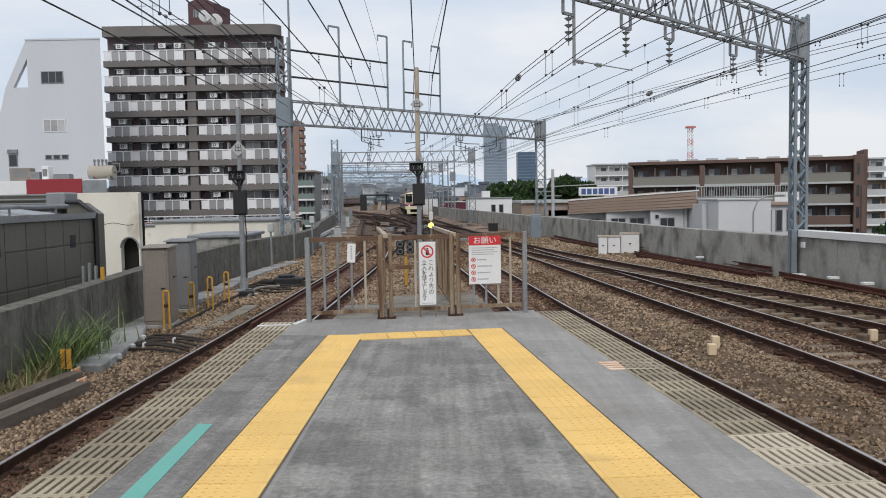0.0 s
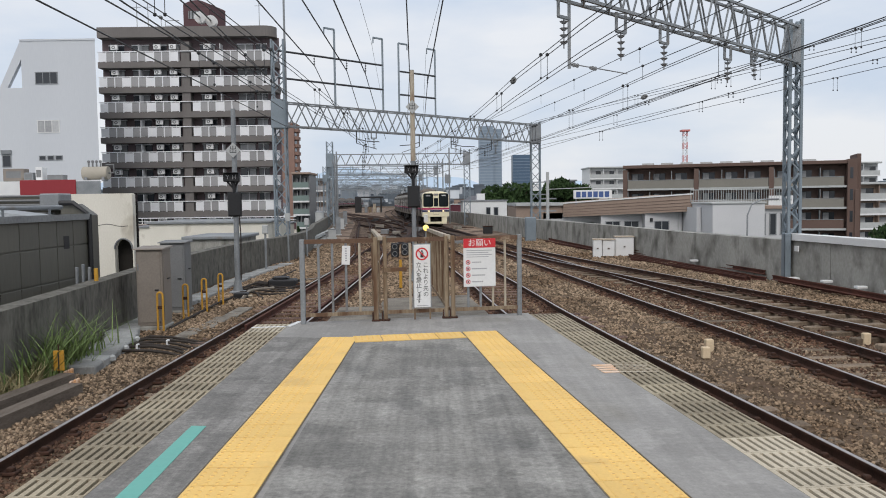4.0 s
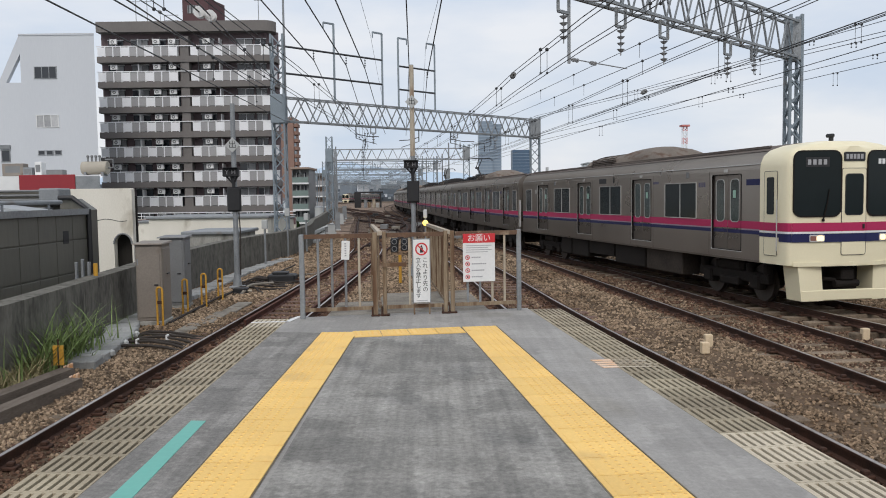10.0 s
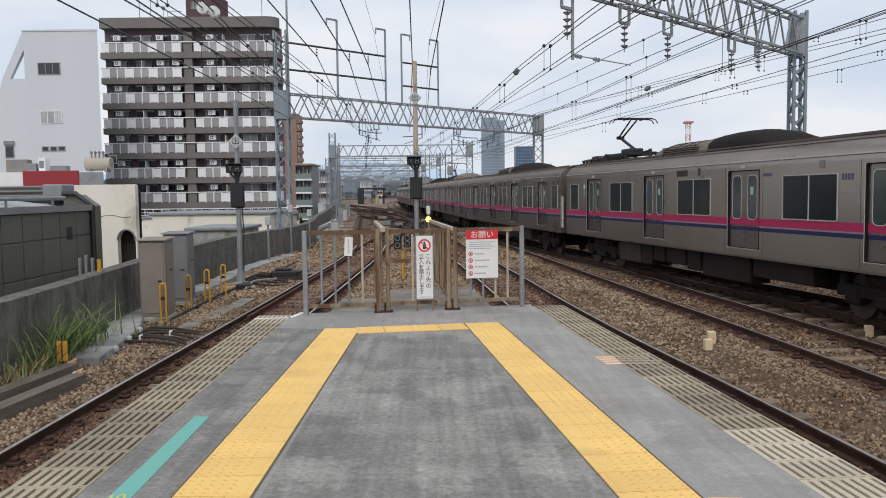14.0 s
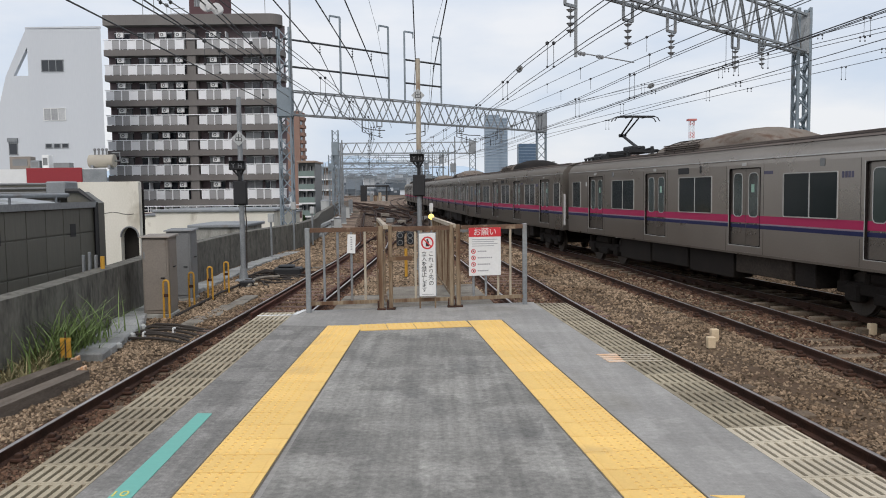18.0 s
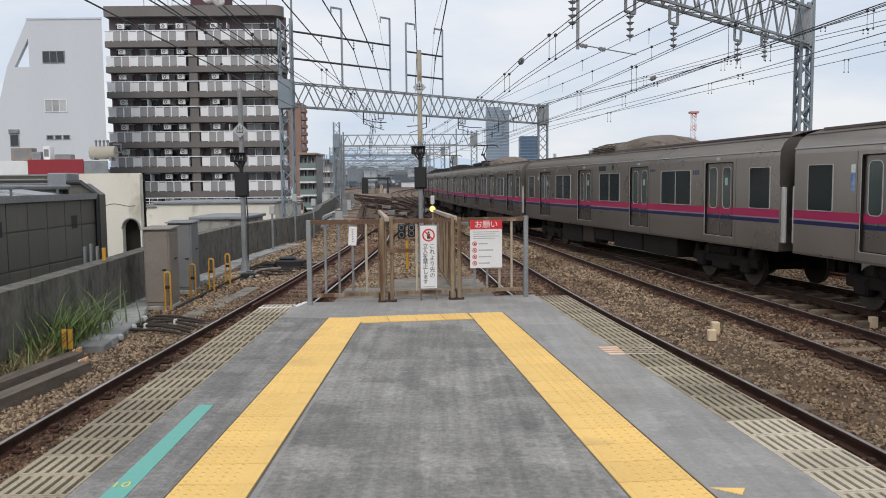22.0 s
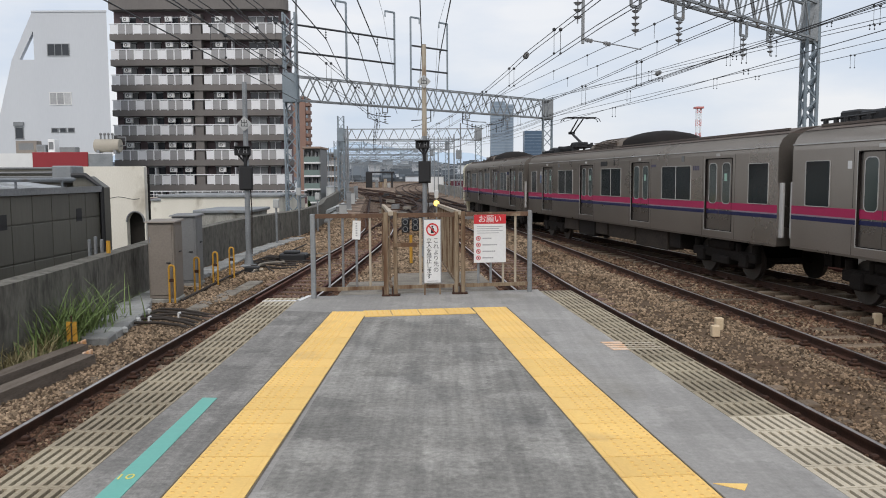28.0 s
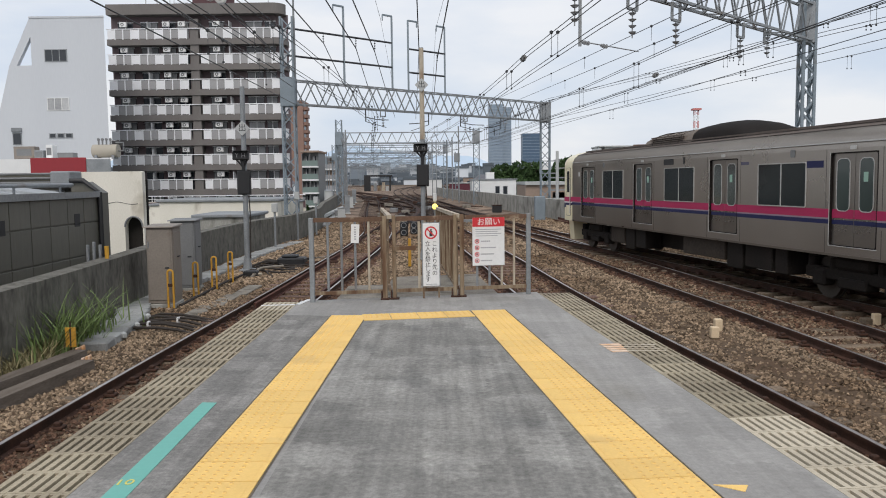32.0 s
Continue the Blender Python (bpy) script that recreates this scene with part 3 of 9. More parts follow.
# ---- ground, viaduct, ballast ----
def city_ground():
    s = Shape()
    s.add([(-4000, -1500, -7.5), (4000, -1500, -7.5), (4000, 4500, -7.5), (-4000, 4500, -7.5)], [(0, 1, 2, 3)])
    solid("ground", s, M_ground, "low-lying city ground under haze", "ground", "structure")


EDGE_L = [(24, -8.6), (32, -8.5), (40, -7.9), (60, -10.0), (90, -13), (120, -16.5), (160, -22), (181, -26), (215, -34), (240, -39), (258, -41.5), (330, -44)]


def viaduct():
    ys = list(range(-45, 330, 3))
    left = [-8.6 if y < 24 else spline(EDGE_L, [y])[0] for y in ys]
    right = spline(WALL_R, ys)
    right = [x + 0.8 for x in right]
    s = Shape()
    n = len(ys)
    top = [(x, y, BED_Z - 0.12) for x, y in zip(left, ys)] + [(x, y, BED_Z - 0.12) for x, y in zip(right, ys)]
    low = [(x, y, -7.6) for x, y, z in top]
    f = []
    for i in range(n - 1):
        f.append((i, n + i, n + i + 1, i + 1))
        f.append((i, i + 1, 2 * n + i + 1, 2 * n + i))
        f.append((n + i, 3 * n + i, 3 * n + i + 1, n + i + 1))
    f += [(0, 2 * n, 3 * n, n), (n - 1, 2 * n - 1, 4 * n - 1, 3 * n - 1)]
    s.add(top + low, f)
    solid("viaduct", s, M_concdark, "concrete railway embankment with retaining sides", "viaduct", "structure")


WALL_R = [(-45, 17.5), (0, 13.6), (15, 12.3), (21.4, 11.75), (26.5, 11.1), (33.6, 9.9), (38, 9.45), (50, 7.95), (56, 6.95), (75, 4.9), (100, 2.2), (120, 0.1), (150, -2.5), (200, -5.1), (250, -5.4), (330, -1.5)]


BED_GRID = np.arange(0, 62, 0.5)
BED_LINES = [np.array(spline(ln, BED_GRID)) for ln in (LINE_LEFT, LINE_NEAR, LINE_MID, LINE_TRAIN)]


def off_track(x, y):
    """How far a spot lies from the nearest track's middle."""
    return min(abs(x - np.interp(y, BED_GRID, ln)) for ln in BED_LINES)


def ballast_height(x, y, near=None):
    near = off_track(x, y) if near is None else near
    z = BED_Z - (0.012 if near < 0.62 else 0.0) + 0.05 * noise.noise((x * 0.35, y * 0.35, 0)) + 0.028 * noise.noise((x * 2.3, y * 2.3, 3)) + 0.02 * noise.noise((x * 7, y * 7, 5))
    return z


def ballast():
    """The uneven stone bed: fine near the platform's end, coarse further on."""
    s = Shape()
    xs = np.arange(-9.0, 14.01, 0.16)
    ys = np.concatenate([np.arange(3.0, 30.0, 0.16), np.arange(30.0, 60.0, 0.5)])
    nx = len(xs)
    for y in ys:
        for x in xs:
            s.v.append((x, y, ballast_height(x, y)))
    for j in range(len(ys) - 1):
        for i in range(nx - 1):
            if y_in(xs[i], ys[j]):
                a = j * nx + i
                s.f.append((a, a + 1, a + nx + 1, a + nx))
    solid("ballast", s, M_ballast, "brown crushed-stone ballast under the tracks", "ballast", "structure", fix=False)
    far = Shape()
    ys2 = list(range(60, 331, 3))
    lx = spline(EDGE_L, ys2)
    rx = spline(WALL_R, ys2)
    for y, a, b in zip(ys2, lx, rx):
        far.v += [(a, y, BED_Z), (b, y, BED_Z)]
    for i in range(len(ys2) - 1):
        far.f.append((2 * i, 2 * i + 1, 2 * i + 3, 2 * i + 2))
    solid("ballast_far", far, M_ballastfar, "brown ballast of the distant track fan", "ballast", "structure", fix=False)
    back = Shape()
    back.add([(-8.6, -45, BED_Z), (17.5, -45, BED_Z), (13.6, 3.0, BED_Z), (-8.6, 3.0, BED_Z)], [(0, 1, 2, 3)])
    solid("ballast_behind", back, M_ballast, "brown ballast along the platform", "ballast", "structure", fix=False)


def viaduct_far():
    s = Shape().box(-75, 330.5, -7.6, 16, 720, BED_Z - 0.05)
    solid("viaduct_far", s, M_ballast, "distant ballasted railway embankment", "viaduct", "structure")


def y_in(x, y):
    return -8.7 < x < spline(WALL_R, [y])[0] + 0.1


def stones():
    """Loose stones on the bed, thickest near the platform end; rust-stained near the rails."""
    rnd = random.Random(4)
    cube = [(-1, -1, -1), (1, -1, -1), (1, 1, -1), (-1, 1, -1), (-0.7, -0.7, 1), (0.7, -0.7, 1), (0.7, 0.7, 1), (-0.7, 0.7, 1)]
    faces = [(4, 5, 6, 7), (0, 1, 5, 4), (1, 2, 6, 5), (2, 3, 7, 6), (3, 0, 4, 7)]
    grid, lines = BED_GRID, BED_LINES
    wall = np.array(spline(WALL_R, grid))
    s, rs = Shape(), Shape()
    for k in range(250000):
        y = 6.5 + 28 * rnd.random() ** 1.7 if k < 215000 else rnd.uniform(33, 58)
        x = rnd.uniform(-7.2, 12.0)
        if x > np.interp(y, grid, wall) or (-2.2 < x < 1.9 and y < 11):
            continue
        if abs(x) > 0.56 * y + 0.4 or (x < -6.3 and y < 14):
            continue
        near = min(abs(abs(x - np.interp(y, grid, ln)) - 0.72) for ln in lines)
        mid = min(abs(x - np.interp(y, grid, ln)) for ln in lines)
        if mid < 1.2 and rnd.random() < 0.25:
            continue
        lane = x - np.interp(y, grid, lines[1])
        if 1.55 < lane + 0.12 * math.sin(y * 1.7) < 2.05 and rnd.random() < 0.72:
            continue
        r = rnd.uniform(0.009, 0.022) * (1.0 if y < 14 else 1.25 if y < 20 else 1.7 if y < 33 else 2.6)
        z = ballast_height(x, y, mid) + r * 0.55
        e = Euler((rnd.uniform(-0.7, 0.7), rnd.uniform(-0.7, 0.7), rnd.uniform(0, 6.3))).to_matrix()
        sx, sy, sz = r * rnd.uniform(0.8, 1.5), r * rnd.uniform(0.7, 1.1), r * rnd.uniform(0.6, 1.0)
        p = [e @ Vector((a * sx, b * sy, c * sz)) for a, b, c in cube]
        rusty = near < 0.28 or (mid < 0.9 and rnd.random() < 0.45) or (x > np.interp(y, grid, lines[2]) + 0.8 and x < np.interp(y, grid, lines[3]) and rnd.random() < 0.6)
        (rs if rusty else s).add([(q.x + x, q.y + y, q.z + z) for q in p], faces)
    solid("ballast_stones", s, M_stone, "loose angular tan-brown ballast stones", "ballast", "stuff", fix=False)
    solid("rusty_ballast_stones", rs, M_ruststone, "rust-stained ballast stones beside the rails", "ballast", "stuff", fix=False)


# ---- tracks ----
FOOT = [(-0.065, -0.15), (0.065, -0.15), (0.06, -0.135), (0.012, -0.118), (0.012, -0.045), (0.034, -0.036), (0.034, -0.004),
        (-0.034, -0.004), (-0.034, -0.036), (-0.012, -0.045), (-0.012, -0.118), (-0.06, -0.135)]
HEAD = [(-0.024, -0.0045), (0.024, -0.0045), (0.02, 0.0), (-0.02, 0.0)]
SLEEPER = Shape().soft(-1.25, -0.11, -0.14, 1.25, 0.11, 0.0, 0.015).mesh("sleeper", M_sleeper)
RUSTY_SLEEPER = Shape().soft(-1.25, -0.12, -0.14, 1.25, 0.12, 0.0, 0.015).mesh("sleeper", M_rustsleeper)
CLIP = Shape().soft(-0.075, -0.07, 0, 0.075, 0.07, 0.04, 0.01).soft(-0.04, -0.035, 0.035, 0.04, 0.035, 0.085, 0.012).mesh("rail_clip", M_rustrail)


def track(name, line, y0, y1, sleepers_to, label, z=RAIL_Z, climb=False):
    t = thing(name, label, "railway track", (0, 0, 0), kind="structure")
    path = along(line, y0, y1)
    up = (lambda y: z + rise(y)) if climb else (lambda y: z)
    for off in (-0.72, 0.72):
        lay = [p + Vector((0, 0, up(p.y))) for p in shifted(path, off)]
        r = part("rail", Shape().sweep(lay, FOOT), M_rustrail if y0 < 40 else M_darkrail, t)
        if y0 < 0:
            part("rail_head", Shape().sweep([p for p in lay if p.y < 42], HEAD), M_railtop, r, "worn bright running surface")
    d = 0.0
    fine = along(line, y0, min(y1, sleepers_to), 0.1)
    rnd = random.Random(len(name))
    for a, b in zip(fine, fine[1:]):
        d += (b - a).length
        if d > 0.62:
            d = 0
            if b.y < 5:
                continue
            ang = math.degrees(math.atan2((b - a).y, (b - a).x)) - 90
            rusty = name in ("track_left", "track_near", "track_branch") and b.y > 15
            o = new("sleeper", RUSTY_SLEEPER if rusty else SLEEPER)
            o.parent = t
            o.matrix_basis = pose(b.x, b.y, up(b.y) - (0.137 if rusty else 0.158) + rnd.uniform(-0.016, 0.004), 0, 0, ang + rnd.uniform(-1, 1))
            if b.y < 26.5:
                for off in (-0.84, -0.60, 0.60, 0.84):
                    c = new("rail_clip", CLIP)
                    c.parent = t
                    c.matrix_basis = pose(b.x, b.y, up(b.y) - 0.15, 0, 0, ang) @ pose(off, 0, 0)
    if y1 > sleepers_to:
        s = Shape()
        for q in along(line, sleepers_to + 0.6, min(y1, 150), 0.75):
            s.box(q.x - 1.2, q.y - 0.11, z - 0.26, q.x + 1.2, q.y + 0.11, z - 0.158)
        o = part("far_sleepers", s, M_farsleeper, t, "joined distant sleepers", fix=False)
        tagged(o, kind="stuff")
    return t


def tracks():
    left = track("track_left", LINE_LEFT, -40, 690, 45, "left platform track with rust-brown rails on sleepers")
    for off in (-0.56, 0.56):
        lay = [p + Vector((0, 0, RAIL_Z - 0.006)) for p in shifted(along(LINE_LEFT, 17.5, 38), off)]
        part("guard_rail", Shape().sweep(lay, FOOT), M_sparerail, left, "rust-red guard rail inside the running rail")
    track("track_near", LINE_NEAR, -40, 195, 45, "platform track with rust-brown rails curving away")
    track("track_mid", LINE_MID, -40, 60, 45, "middle track with bright-headed rails and weathered sleepers")
    track("track_train", LINE_TRAIN, -40, 470, 45, "outer curved main track on which the train runs", climb=True)
    track("track_branch", LINE_BRANCH, 33, 122, 47, "branch track swinging across the distant fan", RAIL_Z + 0.002)
    track("track_second", LINE_SECOND, 62, 400, 62, "second main track beside the outer line", RAIL_Z + 0.002)
    for line, y0, y1 in ((LINE_LEFT, 52, 112), (LINE_NEAR, 47, 100), (LINE_BRANCH, 46, 104), (LINE_TRAIN, 52, 96)):
        for off in (-0.55, 0.55):
            lay = [p + Vector((0, 0, RAIL_Z - 0.01)) for p in shifted(along(line, y0 + 3 * off, y1 + 4 * off), off)]
            part("check_rail", Shape().sweep(lay, FOOT), M_darkrail, left, "dark rust-brown check rail inside the running rail")
    rnd = random.Random(8)
    for k in range(16):
        y = 52 + 4.6 * k + rnd.uniform(-1, 1)
        x = spline(rnd.choice((LINE_LEFT, LINE_BRANCH, LINE_NEAR, LINE_TRAIN)), [y])[0] + rnd.choice((-1.75, 1.75, 1.6))
        t = thing("point_machine", "low dusty point machine with a rod among distant rails", "point machine", (x, y, BED_Z), rnd.uniform(-10, 10), group="distant point machines")
        w = rnd.uniform(0.3, 0.5)
        part("case", Shape().soft(-w, -0.35, 0, w, 0.35, rnd.uniform(0.22, 0.4), 0.03), rnd.choice((M_black, M_cabgrey, M_rustrail, M_walkslab)), t)
        part("rod", Shape().tube([(-1.6, 0.2, 0.1), (1.6, 0.2, 0.1)], 0.04, 6), M_rustrail, t)
    for k, (y, off, h, w) in enumerate(((56, 2.3, 0.9, 0.5), (62, 2.6, 0.5, 0.8), (68, 2.2, 1.5, 0.4), (74, 2.5, 0.6, 0.6), (83, 2.3, 1.1, 0.5), (92, 2.6, 0.7, 0.9), (101, 2.4, 1.6, 0.5), (118, 2.8, 1.2, 0.8))):
        x = spline(LINE_LEFT, [y])[0] - off
        t = thing("relay_cabinet", "small grey lineside case on a concrete base beside the distant fan", "cabinet", (x, y, BED_Z - 0.02), 8, group="distant lineside cases")
        part("base", Shape().soft(-w / 2 - 0.06, -0.3, 0, w / 2 + 0.06, 0.3, 0.12, 0.02), M_concpale, t)
        part("body", Shape().soft(-w / 2, -0.22, 0.12, w / 2, 0.22, h, 0.02), (M_concpale, M_cabgrey, M_galv, M_cab)[k % 4], t)
        part("lid", Shape().soft(-w / 2 - 0.04, -0.26, h, w / 2 + 0.04, 0.26, h + 0.05, 0.01), M_galv, t)
    lay = [p + Vector((0, 0, BED_Z)) for p in shifted(along(LINE_LEFT, 50, 150), -3.1)]
    solid("distant_trough", Shape().sweep(lay, [(-0.2, -0.05), (0.2, -0.05), (0.2, 0.1), (-0.2, 0.1)]), M_lid, "pale concrete cable trough along the distant tracks", "cable trough", "structure")
    # crossovers of the distant track fan
    for i, (a, ya, b, yb) in enumerate([(LINE_NEAR, 48, LINE_BRANCH, 76), (LINE_BRANCH, 50, LINE_NEAR, 84), (LINE_TRAIN, 62, LINE_SECOND, 98),
                                         (LINE_BRANCH, 72, LINE_LEFT, 96), (LINE_SECOND, 84, LINE_TRAIN, 128), (LINE_NEAR, 96, LINE_LEFT, 140)]):
        x0, x1 = spline(a, [ya])[0], spline(b, [yb])[0]
        m0 = (spline(a, [ya + 1])[0] - x0)
        m1 = (spline(b, [yb + 1])[0] - x1)
        h = yb - ya
        kn = []
        for k in range(9):
            t = k / 8
            kn.append((ya + h * t, (2 * t**3 - 3 * t**2 + 1) * x0 + (t**3 - 2 * t**2 + t) * h * m0 + (3 * t**2 - 2 * t**3) * x1 + (t**3 - t**2) * h * m1))
        track("track_crossover", kn, ya, yb, ya, "crossover rails in the distant track fan", RAIL_Z + 0.004)


# ---- walls along the line ----
def walls():
    wl = thing("wall_left", "dark stained concrete parapet beside the left track", "parapet wall", kind="structure")
    kn = [(-45, -6.3), (8, -6.55), (12, -6.6), (17.2, -7.0), (24.7, -7.65), (31, -7.75), (38.8, -7.0), (60, -8.9), (90, -12), (120, -15)]
    prof = [(-0.3, -0.35), (0.0, -0.35), (0.0, 1.22), (-0.3, 1.24)]
    y = -44.0
    while y < 118:
        ln = 4.6 if y < 40 else 9
        path = [p + Vector((0, 0, BED_Z)) for p in along(kn, y, y + ln - 0.03, (ln - 0.03) / 4)]
        part("wall_panel", Shape().sweep(path, prof), M_parapet, wl)
        y += ln
    wr = thing("wall_right", "streaked grey concrete parapet beside the outer track", "parapet wall", kind="structure")
    y = -44.0
    prof = [(0.0, -0.35), (0.28, -0.35), (0.28, 1.40), (0.0, 1.38)]
    while y < 240:
        ln = 5.2 if y < 60 else 12
        path = [p + Vector((0, 0, BED_Z)) for p in along(WALL_R, y, y + ln - 0.025, (ln - 0.025) / 4)]
        part("wall_panel", Shape().sweep(path, prof), M_conc, wr)
        y += ln
    cap = along(WALL_R, -40, 27.2, 1.5)
    part("wall_cap", Shape().sweep([p + Vector((0, 0, BED_Z)) for p in cap], [(-0.08, 1.40), (0.36, 1.40), (0.36, 1.60), (-0.08, 1.60)]), M_white, wr,
         "white painted steel duct along the top")


city_ground()
viaduct()
viaduct_far()
ballast()
stones()
tracks()
walls()


# ---- the platform ----
def edge_r(y):
    return 2.30 - 0.0985 * (y - 4.14)


def end_y(x):
    return 10.52 + 0.187 * (x + 0.0) + 0.16


def platform():
    p = thing("platform", "grey asphalt station platform narrowing to its fenced end", "platform", kind="structure")
    # paved deck between the slotted edges
    s = Shape()
    gl, gr = -1.885, 0.4255
    s.prism([(gl, -40), (edge_r(-40) - gr, -40), (edge_r(10.85) - gr, 10.85), (edge_r(10.85) - gr + 0.005, end_y(1.3)), (gl, end_y(gl))], -0.22, 0.0)
    part("deck", s, M_edge, p)
    ins = Shape()
    ins.prism([(-1.0, -40), (0.87 + 0.111 * 44.04, -40), (0.325, 8.955), (-0.925, 8.745)], 0.0, 0.004)
    part("centre_paving", ins, M_asphalt, p, "worn dark asphalt with patched and scuffed squares")
    part("edge_paving", Shape().prism([(-1.883, -40), (-1.2, -40), (-1.2, 9.1), (-1.883, 9.22)], 0.0, 0.003), M_edgeold, p, "older darker asphalt along the edge")
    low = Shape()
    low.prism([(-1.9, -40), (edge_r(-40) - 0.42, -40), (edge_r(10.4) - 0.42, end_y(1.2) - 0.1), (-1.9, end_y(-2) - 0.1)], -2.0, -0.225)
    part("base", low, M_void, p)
    # added dark sheets below the gratings, so the slots read as shaded
    part("drain_tray", Shape().prism([(-2.30, -2.4), (-1.89, -2.4), (-1.89, 10.2), (-2.30, 10.2)], -0.15, -0.11), M_void, p, "near-black sheet added under the gratings to darken their slots")
    part("drain_tray", Shape().prism([(edge_r(-2.4) - 0.41, -2.4), (edge_r(-2.4) - 0.01, -2.4), (edge_r(10.8) - 0.01, 10.8), (edge_r(10.8) - 0.41, 10.8)], -0.15, -0.11), M_void, p, "near-black sheet added under the gratings to darken their slots")
    # edge gratings: a slotted panel each
    g = Shape()
    w, l = 0.42, 0.30
    for i in range(8):
        x = 0.004 + i * 0.0577
        g.box(x - 0.004 if i else 0.0, 0.002, -0.045, x + (0.0285 if i < 7 else 0.012), l - 0.002, 0.0)
    g.box(0, 0.002, -0.045, w, 0.022, -0.001)
    g.box(0, l - 0.022, -0.045, w, l - 0.002, -0.001)
    me = g.mesh("grating_panel", M_grate)
    me2 = me.copy()
    me2.materials.clear()
    me2.materials.append(M_grate_new)
    for k in range(-8, 34):
        y = k * 0.3 + 0.02
        o = new("grating_panel", me2 if y > 9.55 else me)
        o.parent = p
        o.matrix_basis = pose(-2.31, y, 0)
    ang = math.degrees(math.atan(0.0985))
    for k in range(-8, 36):
        y = k * 0.3 + 0.02
        o = new("grating_panel", me2 if y < 5.1 else me)
        o.parent = p
        o.matrix_basis = pose(edge_r(y), y, 0, 0, 0, ang) @ pose(-0.42, 0, 0)
    # tactile paving: warning domes with a bar on the inner side
    t = Shape()
    t.box(0.004, 0.002, 0, 0.296, 0.398, 0.007)
    for i in range(5):
        for j in range(5):
            cx, cy = 0.03 + i * 0.06, 0.13 + j * 0.06
            a = [(cx + 0.015 * math.cos(q * math.pi / 4), cy + 0.015 * math.sin(q * math.pi / 4), 0.006) for q in range(8)]
            b = [(cx + 0.009 * math.cos(q * math.pi / 4), cy + 0.009 * math.sin(q * math.pi / 4), 0.012) for q in range(8)]
            t.add(a + b, [tuple(range(8, 16))] + [(q, (q + 1) % 8, 8 + (q + 1) % 8, 8 + q) for q in range(8)])
    t.box(0.012, 0.035, 0.006, 0.288, 0.058, 0.0085)
    tm = t.mesh("tactile_tile", M_yellow)
    tm.materials.append(M_dome)
    for q in tm.polygons:
        if q.center.z > 0.0115 and q.center.y > 0.1:
            q.material_index = 1

    # tile x runs along the strip, tile y from the inner edge outwards (to the left of the way)
    dl = Vector((-0.05, -4.66)).normalized()
    al = math.degrees(math.atan2(-dl.y, -dl.x))
    for k in range(36):
        q = Vector((-0.925, 9.13)) + dl * (0.3 * (k + 1))
        o = new("tactile_tile", tm)
        o.parent = p
        o.matrix_basis = pose(q.x, q.y, 0.001, 0, 0, al)
    dr = Vector((0.55, -4.94)).normalized()
    ar = math.degrees(math.atan2(dr.y, dr.x))
    for k in range(36):
        q = Vector((0.318, 8.985)) + Vector((-0.0432, 0.39)) + dr * (0.3 * k)
        o = new("tactile_tile", tm)
        o.parent = p
        o.matrix_basis = pose(q.x, q.y, 0.001, 0, 0, ar)
    dc = Vector((1.25, 0.2)).normalized()
    ac = math.degrees(math.atan2(dc.y, dc.x))
    for k in range(4):
        q = Vector((-0.925, 8.78)) + dc * (0.006 + 0.3125 * k)
        o = new("tactile_tile", tm)
        o.parent = p
        o.matrix_basis = pose(q.x, q.y, 0.0015, 0, 0, ac) @ Matrix.Diagonal((1.042, 1, 1, 1))
    # brown joints along the tactile strips
    for name, a, d, off in (("tile_joint", Vector((-0.925, 9.13)), dl, Vector((0.006, 0))), ("tile_joint", Vector((0.275, 9.375)), dr, Vector((-0.005, 0))),
                            ("tile_joint", Vector((-1.327, 9.13)), dl, Vector((-0.006, 0))), ("tile_joint", Vector((0.672, 9.42)), dr, Vector((0.01, 0)))):
        q0, q1 = a + off, a + off + d * 10.6
        part(name, Shape().bar((q0.x, q0.y, 0.0045), (q1.x, q1.y, 0.0045), 0.007, 0.004), M_joint, p, "dusty brown joint beside the tiles")
    # painted marks
    part("teal_line", Shape().prism([(-1.615, 5.53), (-1.72, 5.54), (-1.71, 4.16), (-1.70, 2.8), (-1.57, 2.8), (-1.59, 4.15)], 0.0, 0.006), M_teal, p, "teal tape line")
    mk = wording("10", 0.102, M_numeral)
    part("line_number", mk, None, p, "yellow numerals on the teal line", at=pose(-1.668, 4.036, 0.0075, 0, 0, 3))
    part("arrow_mark", Shape().prism([(1.32, 3.945), (1.49, 3.935), (1.445, 3.85)], 0.0, 0.003), M_yellow, p, "small yellow triangle mark")
    for k in range(4):
        y = 7.40 - k * 0.095
        part("tape", Shape().prism([(1.40 + 0.012 * k, y), (1.585, y + 0.02), (1.60, y - 0.045), (1.42 + 0.012 * k, y - 0.06)], 0.001, 0.005), M_tape, p, "worn orange and white tape")
    part("tape_outline", Shape().prism([(1.60, 7.40), (1.90, 7.36), (1.90, 7.33), (1.60, 7.37)], 0.001, 0.005).prism([(1.60, 7.11), (1.93, 7.10), (1.93, 7.07), (1.60, 7.08)], 0.001, 0.005)
         .prism([(1.60, 7.30), (1.86, 7.28), (1.86, 7.25), (1.60, 7.27)], 0.001, 0.005).prism([(1.60, 7.21), (1.90, 7.19), (1.90, 7.17), (1.60, 7.19)], 0.001, 0.005), M_fencepaint, p, "worn white tape residue")
